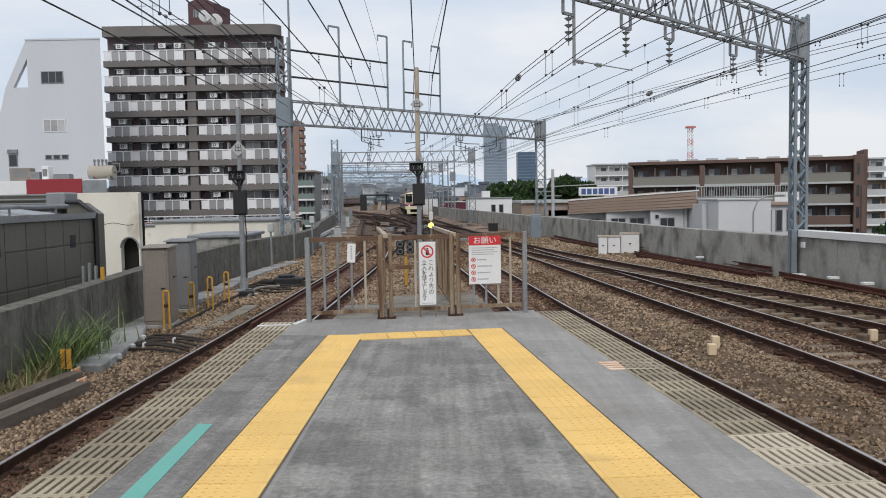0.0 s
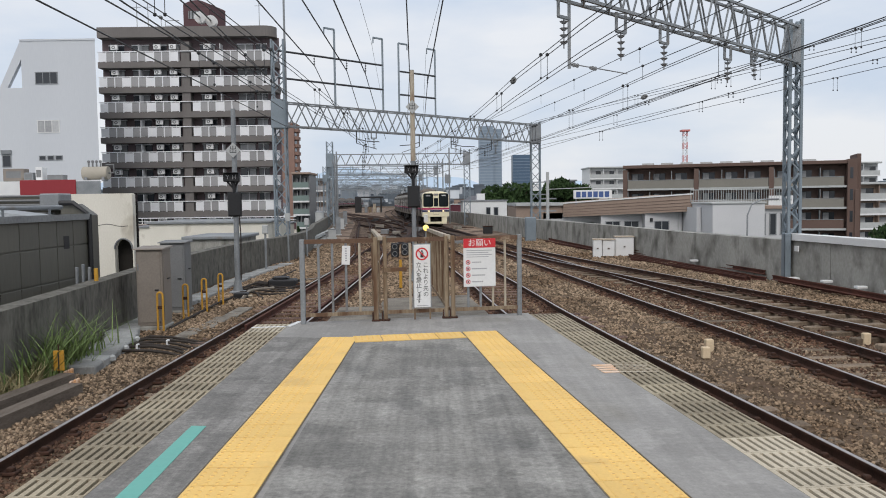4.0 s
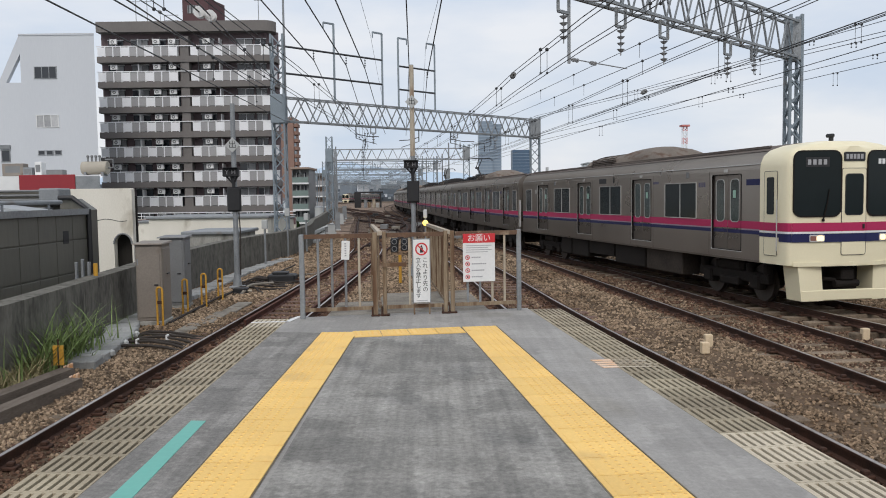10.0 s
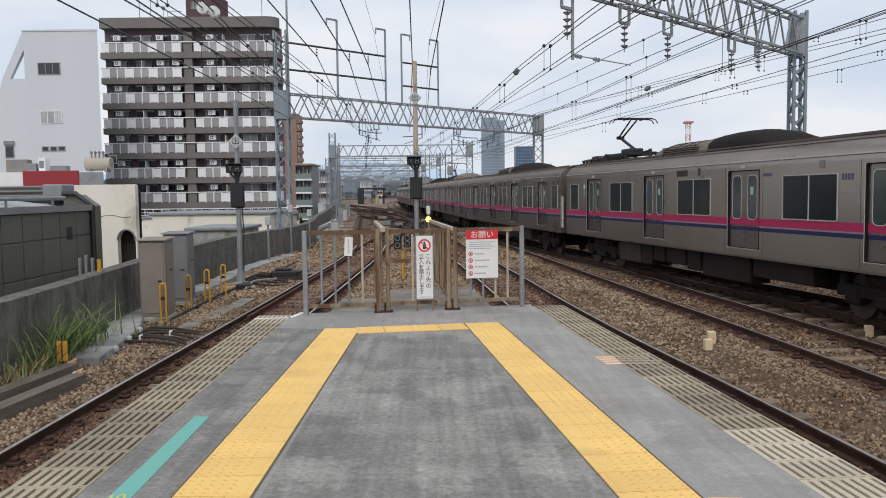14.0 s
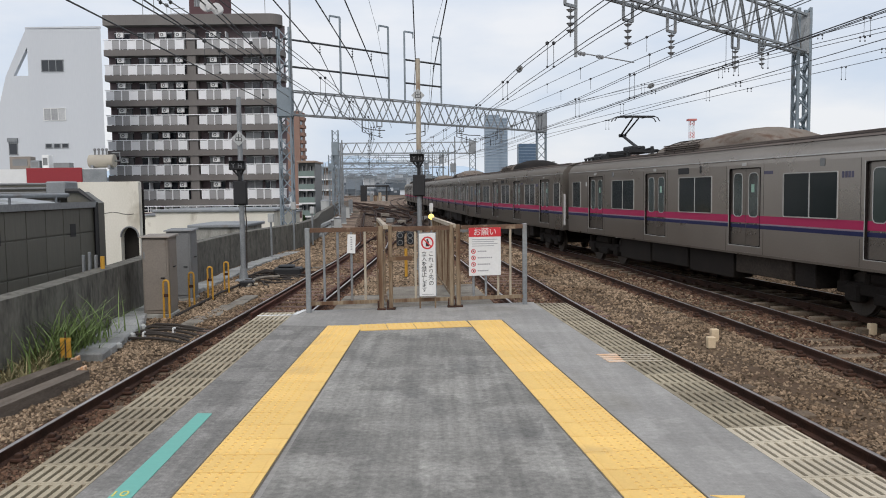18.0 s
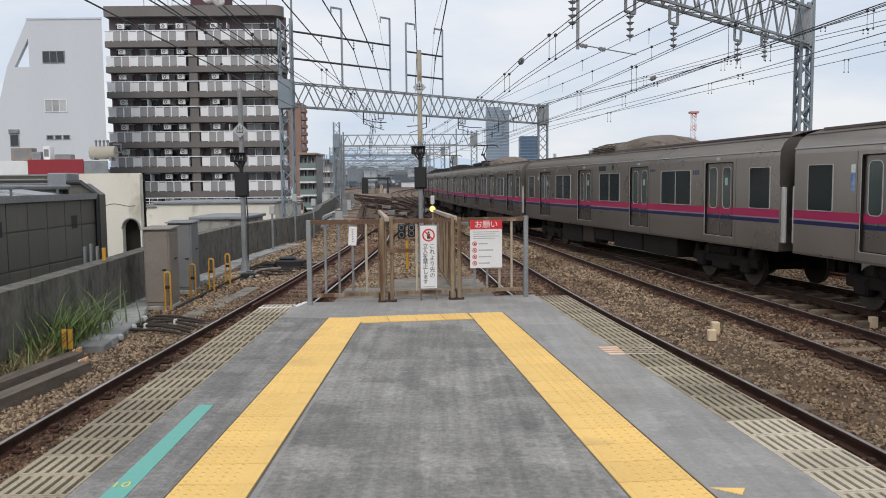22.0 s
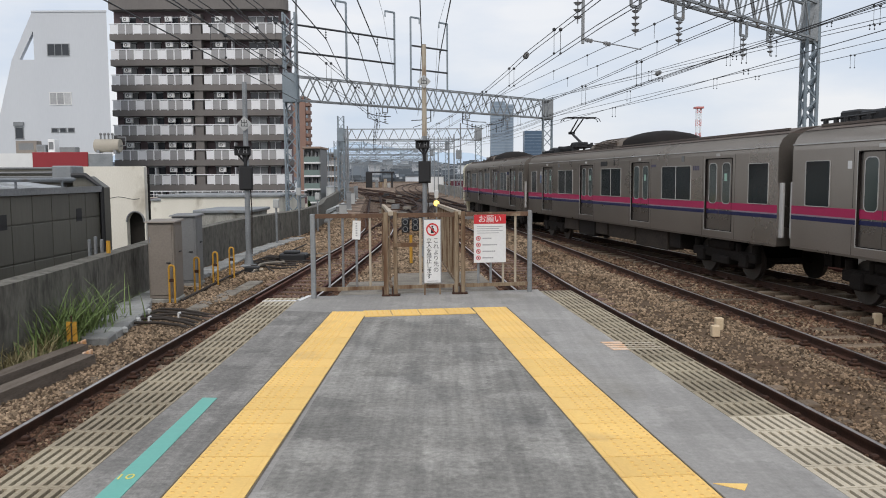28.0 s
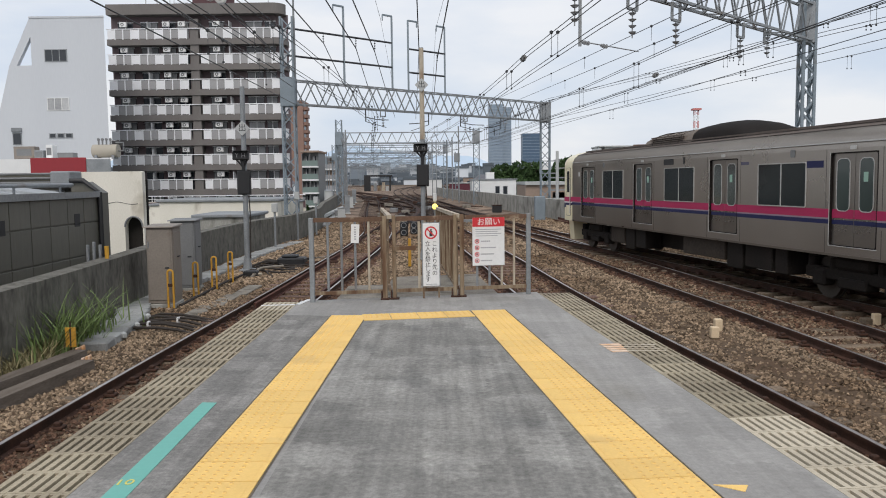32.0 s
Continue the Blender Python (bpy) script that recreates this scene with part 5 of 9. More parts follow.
def cab(car, front):
    """The cream driving end at +x (front) or -x."""
    k = 1 if front else -1
    nose = HALF - 0.13
    s = Shape()
    prof = section(1.40)
    n = len(prof)
    secs = [(HALF - 1.15, 1.0, 0.0), (nose - 0.30, 1.0, 0.0), (nose - 0.11, 0.992, 0.02), (nose - 0.035, 0.975, 0.06), (nose, 0.94, 0.11), (nose + 0.10, 0.57, 0.13), (nose + 0.185, 0.22, 0.14)]
    v, f = [], []
    for x, q, drop in secs:
        v += [(x * k, y * q * 1.004, (z - drop if z > 3.2 else z) + (0.006 if z > 3.2 else 0)) for y, z in prof]
    for i in range(len(secs) - 1):
        f += [(i * n + j, i * n + (j + 1) % n, (i + 1) * n + (j + 1) % n, (i + 1) * n + j) for j in range(n)]
    f += [tuple(range(n))[::-1], tuple(range((len(secs) - 1) * n, len(secs) * n))]
    s.add(v, f)
    part("cab", s, M_cream, car, "cream moulded cab front", True)
    def fm(y, z, out=0.0):
        """A spot on the gently bowed front, facing along the way of travel."""
        sg = 0 if abs(y) < 0.1 else (1 if y > 0 else -1)
        bow = 0.188 if sg == 0 else 0.19 * (1 - (abs(y) - 0.27) / 1.05)
        return pose((nose + bow + out + (0.012 if sg else 0)) * k, y, z, 0, 0, 90 * k + 10.3 * k * sg)

    # local plates face -y, turned to look along the way of travel
    for y in (-0.80, 0.80):
        w = part("windscreen", plate(0.97, 1.34, 0.15, 0.012), M_glassT, car, "large dark rounded windscreen", at=fm(y, 2.67))
        part("windscreen_seal", frame_ring(0.97, 1.34, 0.15, 0.026, 0.016), M_rubber, w)
        part("wiper", Shape().tube([(0.12, -0.03, -0.76), (0.21, -0.035, -0.36)], 0.015, 6).tube([(0.19, -0.032, -0.46), (0.24, -0.036, -0.12)], 0.011, 6), M_rubber, w)
        part("wiper_boss", Shape().ball((0.12, -0.03, -0.76), 0.035, 8), M_rubber, w)
        part("lamp_bezel", plate(0.32, 0.15, 0.03, 0.024), M_trim, car, "pale lamp bezel", at=fm(y, 1.53, 0.004))
        h = part("headlamp", plate(0.15, 0.11, 0.04, 0.03), M_lamp, car, "lit warm-white headlamp" if front else "headlamp", at=fm(y * 0.92, 1.53, 0.006))
        part("tail_lamp", plate(0.12, 0.10, 0.02, 0.03), M_taillens, car, "dark red tail lamp lens", at=fm(y * 1.10, 1.53, 0.004))
        if not front:
            h.data.materials.clear()
            h.data.materials.append(M_glassT)
    dr = part("cab_door", plate(0.56, 1.80, 0.04, 0.01), M_cream, car, at=fm(0, 2.08))
    part("cab_door_window", plate(0.40, 0.84, 0.06, 0.018), M_glassT, dr, at=pose(0, 0, 0.36))
    part("window_seal", frame_ring(0.40, 0.84, 0.06, 0.014, 0.022), M_black, dr, at=pose(0, 0, 0.36))
    part("cab_door_seal", frame_ring(0.56, 1.80, 0.04, 0.012, 0.012), M_seam, dr)
    part("door_handle", Shape().soft(0.2, -0.05, -0.36, 0.24, -0.01, -0.26, 0.01), M_black, dr)
    ds = part("destination_box", plate(0.50, 0.19, 0.03, 0.014), M_black, car, "dark destination display", at=fm(0, 3.23))
    for i in range(5):
        part("display_bar", Shape().box(-0.2 + i * 0.085, -0.016, -0.05, -0.14 + i * 0.085, -0.0145, 0.05), M_greyink, ds)
    # set number and line display behind the glass tops
    for i in range(4):
        part("number_bar", Shape().box(-0.21 + i * 0.11, -0.016, -0.055, -0.13 + i * 0.11, -0.0135, 0.055), M_white, car, at=fm(0.80, 3.13))
    lb = part("line_display", Shape().box(-0.25, -0.015, -0.10, 0.25, -0.0125, 0.10), M_black, car, "dim line display", at=fm(-0.80, 3.12))
    for i in range(4):
        part("display_bar", Shape().box(-0.21 + i * 0.11, -0.018, -0.055, -0.14 + i * 0.11, -0.0155, 0.055), M_greyink, lb)
    for z0, z1, m, lab in ((1.675, 1.855, M_pink, "magenta band"), (1.63, 1.67, M_white, "white line"), (1.45, 1.625, M_navy, "navy band")):
        part("front_band", Shape().box(-0.30, -0.016, z0, 0.30, 0, z1), m, car, lab, at=fm(0, 0))
        low = 1.54 if m is M_navy else z0
        for y in (-0.80, 0.80):
            part("front_band", Shape().box(-0.52, -0.016, z0, 0.52, 0, z1), m, car, lab, at=fm(y, 0))
        for sd in (-1, 1):
            part("corner_band", Shape().prism([((nose - 0.31) * k, 1.395 * sd), ((nose - 0.30) * k, 1.411 * sd), ((nose - 0.11) * k, 1.402 * sd), ((nose - 0.03) * k, 1.380 * sd), ((nose + 0.014) * k, 1.315 * sd), ((nose - 0.03) * k, 1.29 * sd)], z0, z1), m, car)
            part("side_band", Shape().prism([((HALF - 1.15) * k, 1.40 * sd), ((HALF - 1.15) * k, 1.411 * sd), ((nose - 0.302) * k, 1.411 * sd), ((nose - 0.302) * k, 1.40 * sd)], low, z1), m, car)
    sk = Shape()
    for y0, y1 in ((-1.17, -0.62), (0.62, 1.17)):
        sk.add([((nose + 0.02) * k, y0, 0.95), ((nose + 0.02) * k, y1, 0.95), ((nose + 0.06) * k, y1 * 0.94, 0.2), ((nose + 0.06) * k, y0 * 0.94, 0.2),
                ((nose - 0.5) * k, y0, 0.95), ((nose - 0.5) * k, y1, 0.95), ((nose - 0.45) * k, y1 * 0.94, 0.2), ((nose - 0.45) * k, y0 * 0.94, 0.2)],
               [(0, 1, 2, 3), (4, 5, 6, 7), (0, 1, 5, 4), (3, 2, 6, 7), (0, 4, 7, 3), (1, 2, 6, 5)])
    sk.soft(min(nose * k, (nose + 0.06) * k) - 0.02, -1.10, 0.2, max(nose * k, (nose + 0.06) * k), 1.10, 0.43, 0.02)
    part("snowplough_skirt", sk, M_cream, car, "cream front skirt")
    bm = Shape().prism([((nose - 0.30) * k, -1.30), ((nose + 0.03) * k, -1.28), ((nose + 0.14) * k, -0.7), ((nose + 0.20) * k, 0), ((nose + 0.14) * k, 0.7), ((nose + 0.03) * k, 1.28), ((nose - 0.30) * k, 1.30)], 0.94, 1.03)
    part("bumper_beam", bm, M_cream, car)
    c = Shape().soft(nose * k - 0.5, -0.16, 0.62, nose * k + 0.06, 0.16, 0.86, 0.03).tube([(nose * k - 0.02, -0.28, 0.55), (nose * k - 0.02, 0.28, 0.55)], 0.075, 10).tube([(nose * k - 0.1, -0.5, 0.66), (nose * k - 0.1, -0.2, 0.62)], 0.04, 8)
    c.box(nose * k - 0.55, -0.6, 0.3, nose * k - 0.45, 0.6, 0.95)
    part("coupler", c, M_under, car, "dark coupler")
    an = Shape().tube([((HALF - 0.70) * k, 0, 3.55), ((HALF - 0.70) * k, 0, 3.70)], 0.05, 8).soft((HALF - 0.70) * k - 0.13, -0.05, 3.68, (HALF - 0.70) * k + 0.07, 0.05, 3.76, 0.02)
    part("aerial", an, M_black, car, "black roof aerial")
    for sd in (-1, 1):
        at = pose((HALF - 0.73) * k, 1.405 * sd, 2.05, 0, 0, 0 if sd < 0 else 180)
        cd = part("crew_door", plate(0.46, 1.80, 0.03, 0.012), M_cream, car, at=at)
        for z0, z1, m in ((1.675, 1.855, M_pink), (1.63, 1.67, M_white), (1.54, 1.625, M_navy)):
            part("door_band", Shape().box(-0.225, -0.018, z0 - 2.05, 0.225, -0.011, z1 - 2.05), m, cd)
        part("crew_window", plate(0.26, 0.80, 0.04, 0.02), M_glassT, cd, at=pose(0, 0, 0.38))
        part("crew_door_seal", frame_ring(0.46, 1.80, 0.03, 0.012, 0.012), M_seam, cd)
        part("grab_rail", Shape().tube([(0.29, -0.05, -0.8), (0.29, -0.05, 0.3)], 0.014, 6), M_trim, cd)


def car_body(name, d, lead=0, panto=False, seed=0):
    """One car; x points along its way of travel. lead: 1 front cab, -1 rear cab."""
    lab = "stainless commuter train car with magenta and navy bands"
    if lead:
        lab = "leading train car with cream cab and lit headlamps" if lead > 0 else "rear train car with cream cab end"
    car = thing(name, lab, "train car", group="cars of the train")
    x0, x1 = -HALF, HALF
    if lead > 0:
        x1 = HALF - 1.145
    if lead < 0:
        x0 = -HALF + 1.145
    part("body", body_shell(x0, x1, DOORS), M_steel, car, smooth=True)
    rf = [(-1.17, 3.425), (-0.85, 3.525), (-0.45, 3.59), (0.45, 3.59), (0.85, 3.525), (1.17, 3.425)]
    part("roof", shell(x0, x1, rf), M_roof, car, "grimy brown roof")
    for sd in (-1, 1):
        y = 1.4 * sd
        turn = 0 if sd < 0 else 180

        def on(x, z, out=0.0):
            return pose(x, y + out * sd, z, 0, 0, turn)

        for z0, z1, m, lb in ((1.69, 1.862, M_pink, "magenta band"), (1.658, 1.688, M_lilac, "pale lilac line"), (1.572, 1.656, M_navy, "navy band")):
            ends = [-HALF + (1.15 if lead < 0 else 0)] + [q + e for q in DOORS for e in (-0.665, 0.665)] + [HALF - (1.15 if lead > 0 else 0)]
            bs = Shape()
            for xa, xb in zip(ends[::2], ends[1::2]):
                bs.box(xa, min(y, y + 0.006 * sd), z0, xb, max(y, y + 0.006 * sd), z1)
            part("band", bs, m, car, lb)
        part("gutter", Shape().box(x0, min(y - 0.03 * sd, y + 0.012 * sd), 3.125, x1, max(y - 0.03 * sd, y + 0.012 * sd), 3.15), M_trim, car)
        part("sill", Shape().box(x0, min(y, y + 0.012 * sd), 0.95, x1, max(y, y + 0.012 * sd), 1.0), M_door, car)
        for q in DOORS:
            sh = q
            ds = part("door_surround", d["recess"], None, car, "slim door surround, near-black for the recess shadow", at=on(sh, 2.05, -0.07))
            part("door_trim", d["door_trim"], None, ds, at=pose(0, -0.07, 0))
            part("door_lamp", d["lamp"], None, car, "small pale lamp over the door", at=on(sh, 3.03))
            for e in (-0.325, 0.325):
                lf = part("door_leaf", d["leaf"], None, car, at=on(sh + e, 0, -0.06))
                part("door_pane", d["leaf_glass"], None, lf, at=pose(0, -0.02, 2.33))
                part("pane_trim", d["leaf_trim"], None, lf, at=pose(0, -0.02, 2.33))
                if (e > 0) == (sd < 0):
                    part("door_sticker", d["notice"], None, lf, at=pose(-0.02, -0.027, 2.48))
                for z0, z1, m in ((1.69, 1.862, M_pink), (1.572, 1.656, M_navy)):
                    key = "leaf_band" + m.name
                    if key not in d:
                        d[key] = Shape().box(-0.314, -0.024, z0, 0.314, -0.0195, z1).mesh("leaf_band", m)
                    part("leaf_band", d[key], None, lf)
        for q in (-4.59, 0.13, 4.9):
            w = part("window_frame", d["win_frame"], None, car, at=on(q, 2.33))
            for e in (-0.437, 0.437):
                part("window_pane", d["win"], None, w, at=pose(e, 0, 0))
        for q in (-8.86, 9.0):
            if lead and q * lead > 0:
                continue
            w = part("window_frame", d["win_s_frame"], None, car, at=on(q, 2.33))
            part("window_pane", d["win_s"], None, w)
        part("route_display", plate(0.60, 0.16, 0.02, 0.008), M_black, car, "dark side display", at=on(-0.5, 2.955))
        part("indicator_lamp", plate(0.07, 0.19, 0.03, 0.012), M_black, car, "small dark indicator lamp", at=on(0.42, 2.97))
        part("side_lamp", plate(0.16, 0.16, 0.03, 0.01), M_cabgrey, car, at=on(5.3, 2.98))
        part("side_lamp", plate(0.16, 0.16, 0.03, 0.01), M_cabgrey, car, at=on(-5.4, 2.98))
        part("emblem_bar", Shape().box(-0.17, -0.004, -0.035, 0.17, 0.0, 0.035), M_navygrey, car, "small dark emblem bar", at=on(3.45, 2.82))
        nb = Shape()
        for i in range(4):
            nb.box(-0.17 + i * 0.09, -0.004, -0.06, -0.105 + i * 0.09, 0.0, 0.06)
        if lead >= 0:
            part("number_bars", nb, M_navygrey, car, at=on(6.05, 2.72))
        if lead:
            part("side_emblem", Shape().box(-0.27, -0.004, -0.07, 0.27, 0.0, 0.07), M_navy, car, "plain dark navy emblem bar", at=on(8.33 if lead > 0 else 6.05, 2.74))
        part("priority_sticker", Shape().box(-0.06, -0.004, 0.0, 0.06, 0, 0.15), M_white, car, "white priority-seat sticker", at=on(-7.86, 2.62))
        if seed in (2, 5, 8):
            part("priority_sticker", Shape().box(-0.06, -0.004, -0.34, 0.06, 0, -0.02), M_stickerblue, car, "blue wheelchair-space sticker", at=on(-7.86, 2.62))
        for q in (-7.74, -6.16, -3.03, -1.45, 1.69, 3.27, 6.41, 7.99):
            if lead and q * lead > 7:
                continue
            part("panel_seam", d["seam"], None, car, at=on(q, 0))
        # underfloor cases
        rnd = random.Random(seed * 3 + sd)
        x = -5.0
        while x < 4.6:
            ln = rnd.choice([0.7, 1.1, 1.6, 2.2])
            if rnd.random() < 0.93:
                hh = rnd.uniform(0.45, 0.68)
                part("underfloor_case", Shape().soft(x, min(0.75 * sd, 1.28 * sd), 0.97 - hh, min(x + ln, 5.0), max(0.75 * sd, 1.28 * sd), 0.965, 0.02), rnd.choice((M_under, M_under, M_underbox)), car)
            x += ln + 0.12
        for bx in (-6.9, 6.9):
            part("bogie_side_frame", d["bogie_side"], None, car, at=pose(bx, 1.0 * sd, 0))
            for wx in (-1.05, 1.05):
                part("wheel", d["wheel"], None, car, at=pose(bx + wx, 0.76 * sd if sd < 0 else 0.76, 0.43, 0, 0, 0 if sd < 0 else 180))
    for bx in (-6.9, 6.9):
        part("bogie_beam", d["bogie_mid"], None, car, at=pose(bx, 0, 0))
    part("underframe", Shape().soft(-5.2, -0.72, 0.42, 5.2, 0.72, 0.962, 0.03), M_under, car, "dark underframe with cable trays")
    ac = part("air_conditioner", d["ac_dark"] if seed in (2, 3, 5, 8, 9) else d["ac"], None, car, "rust-stained roof unit with a black domed grille" if seed in (2, 3, 5, 8, 9) else "rust-stained rounded roof unit", at=pose(-0.2, 0, 0))
    for turn in (0, 180):
        part("side_louvres", d["louvre"], None, ac, at=pose(0, 0, 0, 0, 0, turn))
    for q in (-2.3, -1.7, -1.1, -0.6):
        part("cover_joint", d["ac_rib"], None, ac, at=pose(q, 0, 0))
    for e in (-1, 1):
        if lead == e:
            cab(car, e > 0)
            continue
        part("gangway", Shape().soft(min(HALF * e, (HALF + 0.26) * e), -0.62, 1.0, max(HALF * e, (HALF + 0.26) * e), 0.62, 3.3, 0.03), M_rubber, car, "dark rubber gangway bellows")
        for sd in (-1, 1):
            part("gap_board", Shape().soft(min(HALF * e, (HALF + 0.13) * e), min(1.30 * sd, 1.36 * sd), 1.15, max(HALF * e, (HALF + 0.13) * e), max(1.30 * sd, 1.36 * sd), 2.35, 0.01), M_trim, car,
                 "pale vertical gap board")
        part("car_coupler", Shape().box(min(HALF * e, (HALF + 0.24) * e), -0.2, 0.5, max(HALF * e, (HALF + 0.24) * e), 0.2, 0.95), M_under, car)
    if panto:
        pantograph(car, -7.05)
    part("roof_conduit", Shape().bar((x0 + 0.3, -0.95, 3.53), (x1 - 0.3, -0.95, 3.53), 0.05).bar((x0 + 0.3, 0.95, 3.53), (x1 - 0.3, 0.95, 3.53), 0.05), M_roof, car)
    return car


def build_train():
    d = train_meshes()
    cars = []
    for k in range(10):
        cars.append(car_body("train_car", d, 1 if k == 0 else (-1 if k == 9 else 0), k in (1, 2, 4, 7, 8), k))
    return cars


TRAIN = build_train()
FAR_TRAIN = [copy_thing(TRAIN[k], pose(-40, 300, RAIL_Z, 0, 0, 90)) for k in (9, 3, 5, 6, 3)]
for far_car in FAR_TRAIN:
    tagged(far_car, "distant stainless train car drawing away on the far track", "train car", "cars of the distant train")

# distance run by the nose past a spot abreast of the outer wall's mast, over time
RUN = [(0, -106), (1.5, -89.6), (3, -73), (4.5, -56.6), (6, -40.2), (7, -28.8), (8, -17.5), (9, -6.0), (10, 5.7), (10.5, 11.58), (11, 17.25), (12, 28.6), (13, 40.0), (14, 51.05), (15, 61.7), (16.5, 76.9),
       (18, 90.95), (19, 100.1), (20, 108.75), (21, 117.0), (22, 124.95), (23, 132.3), (24, 139.2), (25, 145.7), (26.5, 155.3), (28, 164.7), (29, 170.8), (30, 177.2), (31, 183.6), (32, 189.8)]
SPOT_Y = 22.6


def train_path():
    ys = np.arange(-240, 478, 0.5)
    xs = np.array(spline(LINE_TRAIN, ys))
    k = np.ones(13) / 13
    xs = np.concatenate([xs[:6], np.convolve(xs, k, "valid"), xs[-6:]])
    seg = np.hypot(np.diff(xs), np.diff(ys))
    s = np.concatenate([[0], np.cumsum(seg)])
    s = np.interp(SPOT_Y, ys, s) - s
    return s[::-1], xs[::-1], ys[::-1]


def motions():
    s, xs, ys = train_path()
    run = sorted(RUN)
    times = [i * 0.5 for i in range(65)]
    rt, rd = np.array([r[0] for r in run]), np.array([r[1] for r in run])
    dist = np.array(spline(list(zip(rt, rd)), times))
    for k, car in enumerate(TRAIN):
        rows = []
        for t, q in zip(times, dist):
            c = q - CAR * k - HALF
            pts = []
            for off in (6.9, -6.9):
                pts.append(Vector((np.interp(c + off, s, xs), np.interp(c + off, s, ys), 0)))
            mid = (pts[0] + pts[1]) / 2
            w = pts[0] - pts[1]
            up = [rise(p.y) for p in pts]
            rows.append((t, pose(mid.x, mid.y, RAIL_Z + (up[0] + up[1]) / 2, 0, 0, math.degrees(math.atan2(w.y, w.x))) @ pose(0, 0, 0, 0, -math.degrees(math.atan2(up[0] - up[1], 13.8)), 0)))
        walk(car, rows)
    # a second train drawing away on the far left track
    ys2 = np.arange(120, 690, 0.5)
    xs2 = np.array(spline(LINE_LEFT, ys2))
    tail = spline([(0, 262), (3, 266), (6, 278), (8, 295), (10, 328), (12, 372), (14, 420), (17, 500), (20, 545), (32, 550)], times)
    for k, car in enumerate(FAR_TRAIN):
        rows = []
        for t, q in zip(times, tail):
            y = q + HALF + CAR * k
            x0, x1 = np.interp(y - 7, ys2, xs2), np.interp(y + 7, ys2, xs2)
            rows.append((t, pose((x0 + x1) / 2, y, RAIL_Z, 0, 0, math.degrees(math.atan2(14, x1 - x0)))))
        walk(car, rows)

# ---- overhead line ----
def lattice(s, a, b, w, h, n, bar=0.05, chord=0.075):
    """A box truss from a to b (lower axis), w wide and h high, braced in n bays."""
    a, b = Vector(a), Vector(b)
    d = (b - a).normalized()
    side = d.cross(Vector((0, 0, 1)))
    side = Vector((1, 0, 0)) if side.length < 0.1 else side.normalized()
    up = side.cross(d).normalized()
    c = [side * (w / 2 * i) + up * (h * j) for i, j in ((-1, 0), (1, 0), (1, 1), (-1, 1))]
    for q in c:
        s.bar(a + q, b + q, chord)
    for k in range(n):
        p0, p1 = a + (b - a) * (k / n), a + (b - a) * ((k + 1) / n)
        for i, j in ((0, 3), (1, 2)):
            if k % 2:
                s.bar(p0 + c[i], p1 + c[j], bar)
            else:
                s.bar(p0 + c[j], p1 + c[i], bar)
        for i, j in ((0, 1), (3, 2)):
            s.bar(p0 + c[i], p1 + c[j], bar * 0.7) if k % 2 else s.bar(p0 + c[j], p1 + c[i], bar * 0.7)
    return s


def mast(parent, x, y, z0, z1, w, label="", n=None):
    s = Shape()
    n = n or int((z1 - z0) / (w * 1.1))
    c = [(-w / 2, -w / 2), (w / 2, -w / 2), (w / 2, w / 2), (-w / 2, w / 2)]
    for i, j in c:
        s.bar((x + i, y + j, z0), (x + i, y + j, z1), 0.085)
    for k in range(n):
        u, v = z0 + (z1 - z0) * k / n, z0 + (z1 - z0) * (k + 1) / n
        for q in range(4):
            a, b = c[q], c[(q + 1) % 4]
            if (k + q) % 2:
                a, b = b, a
            s.bar((x + a[0], y + a[1], u), (x + b[0], y + b[1], v), 0.05)
    part("mast", s, M_galvblue, parent, label)


def insulator(s, x, y, z, n=3, r=0.095):
    for k in range(n):
        s.tube([(x, y, z - 0.14 * k), (x, y, z - 0.14 * k - 0.05)], r, 8, r * 0.45)
    s.tube([(x, y, z + 0.1), (x, y, z - 0.14 * n)], 0.016, 6)


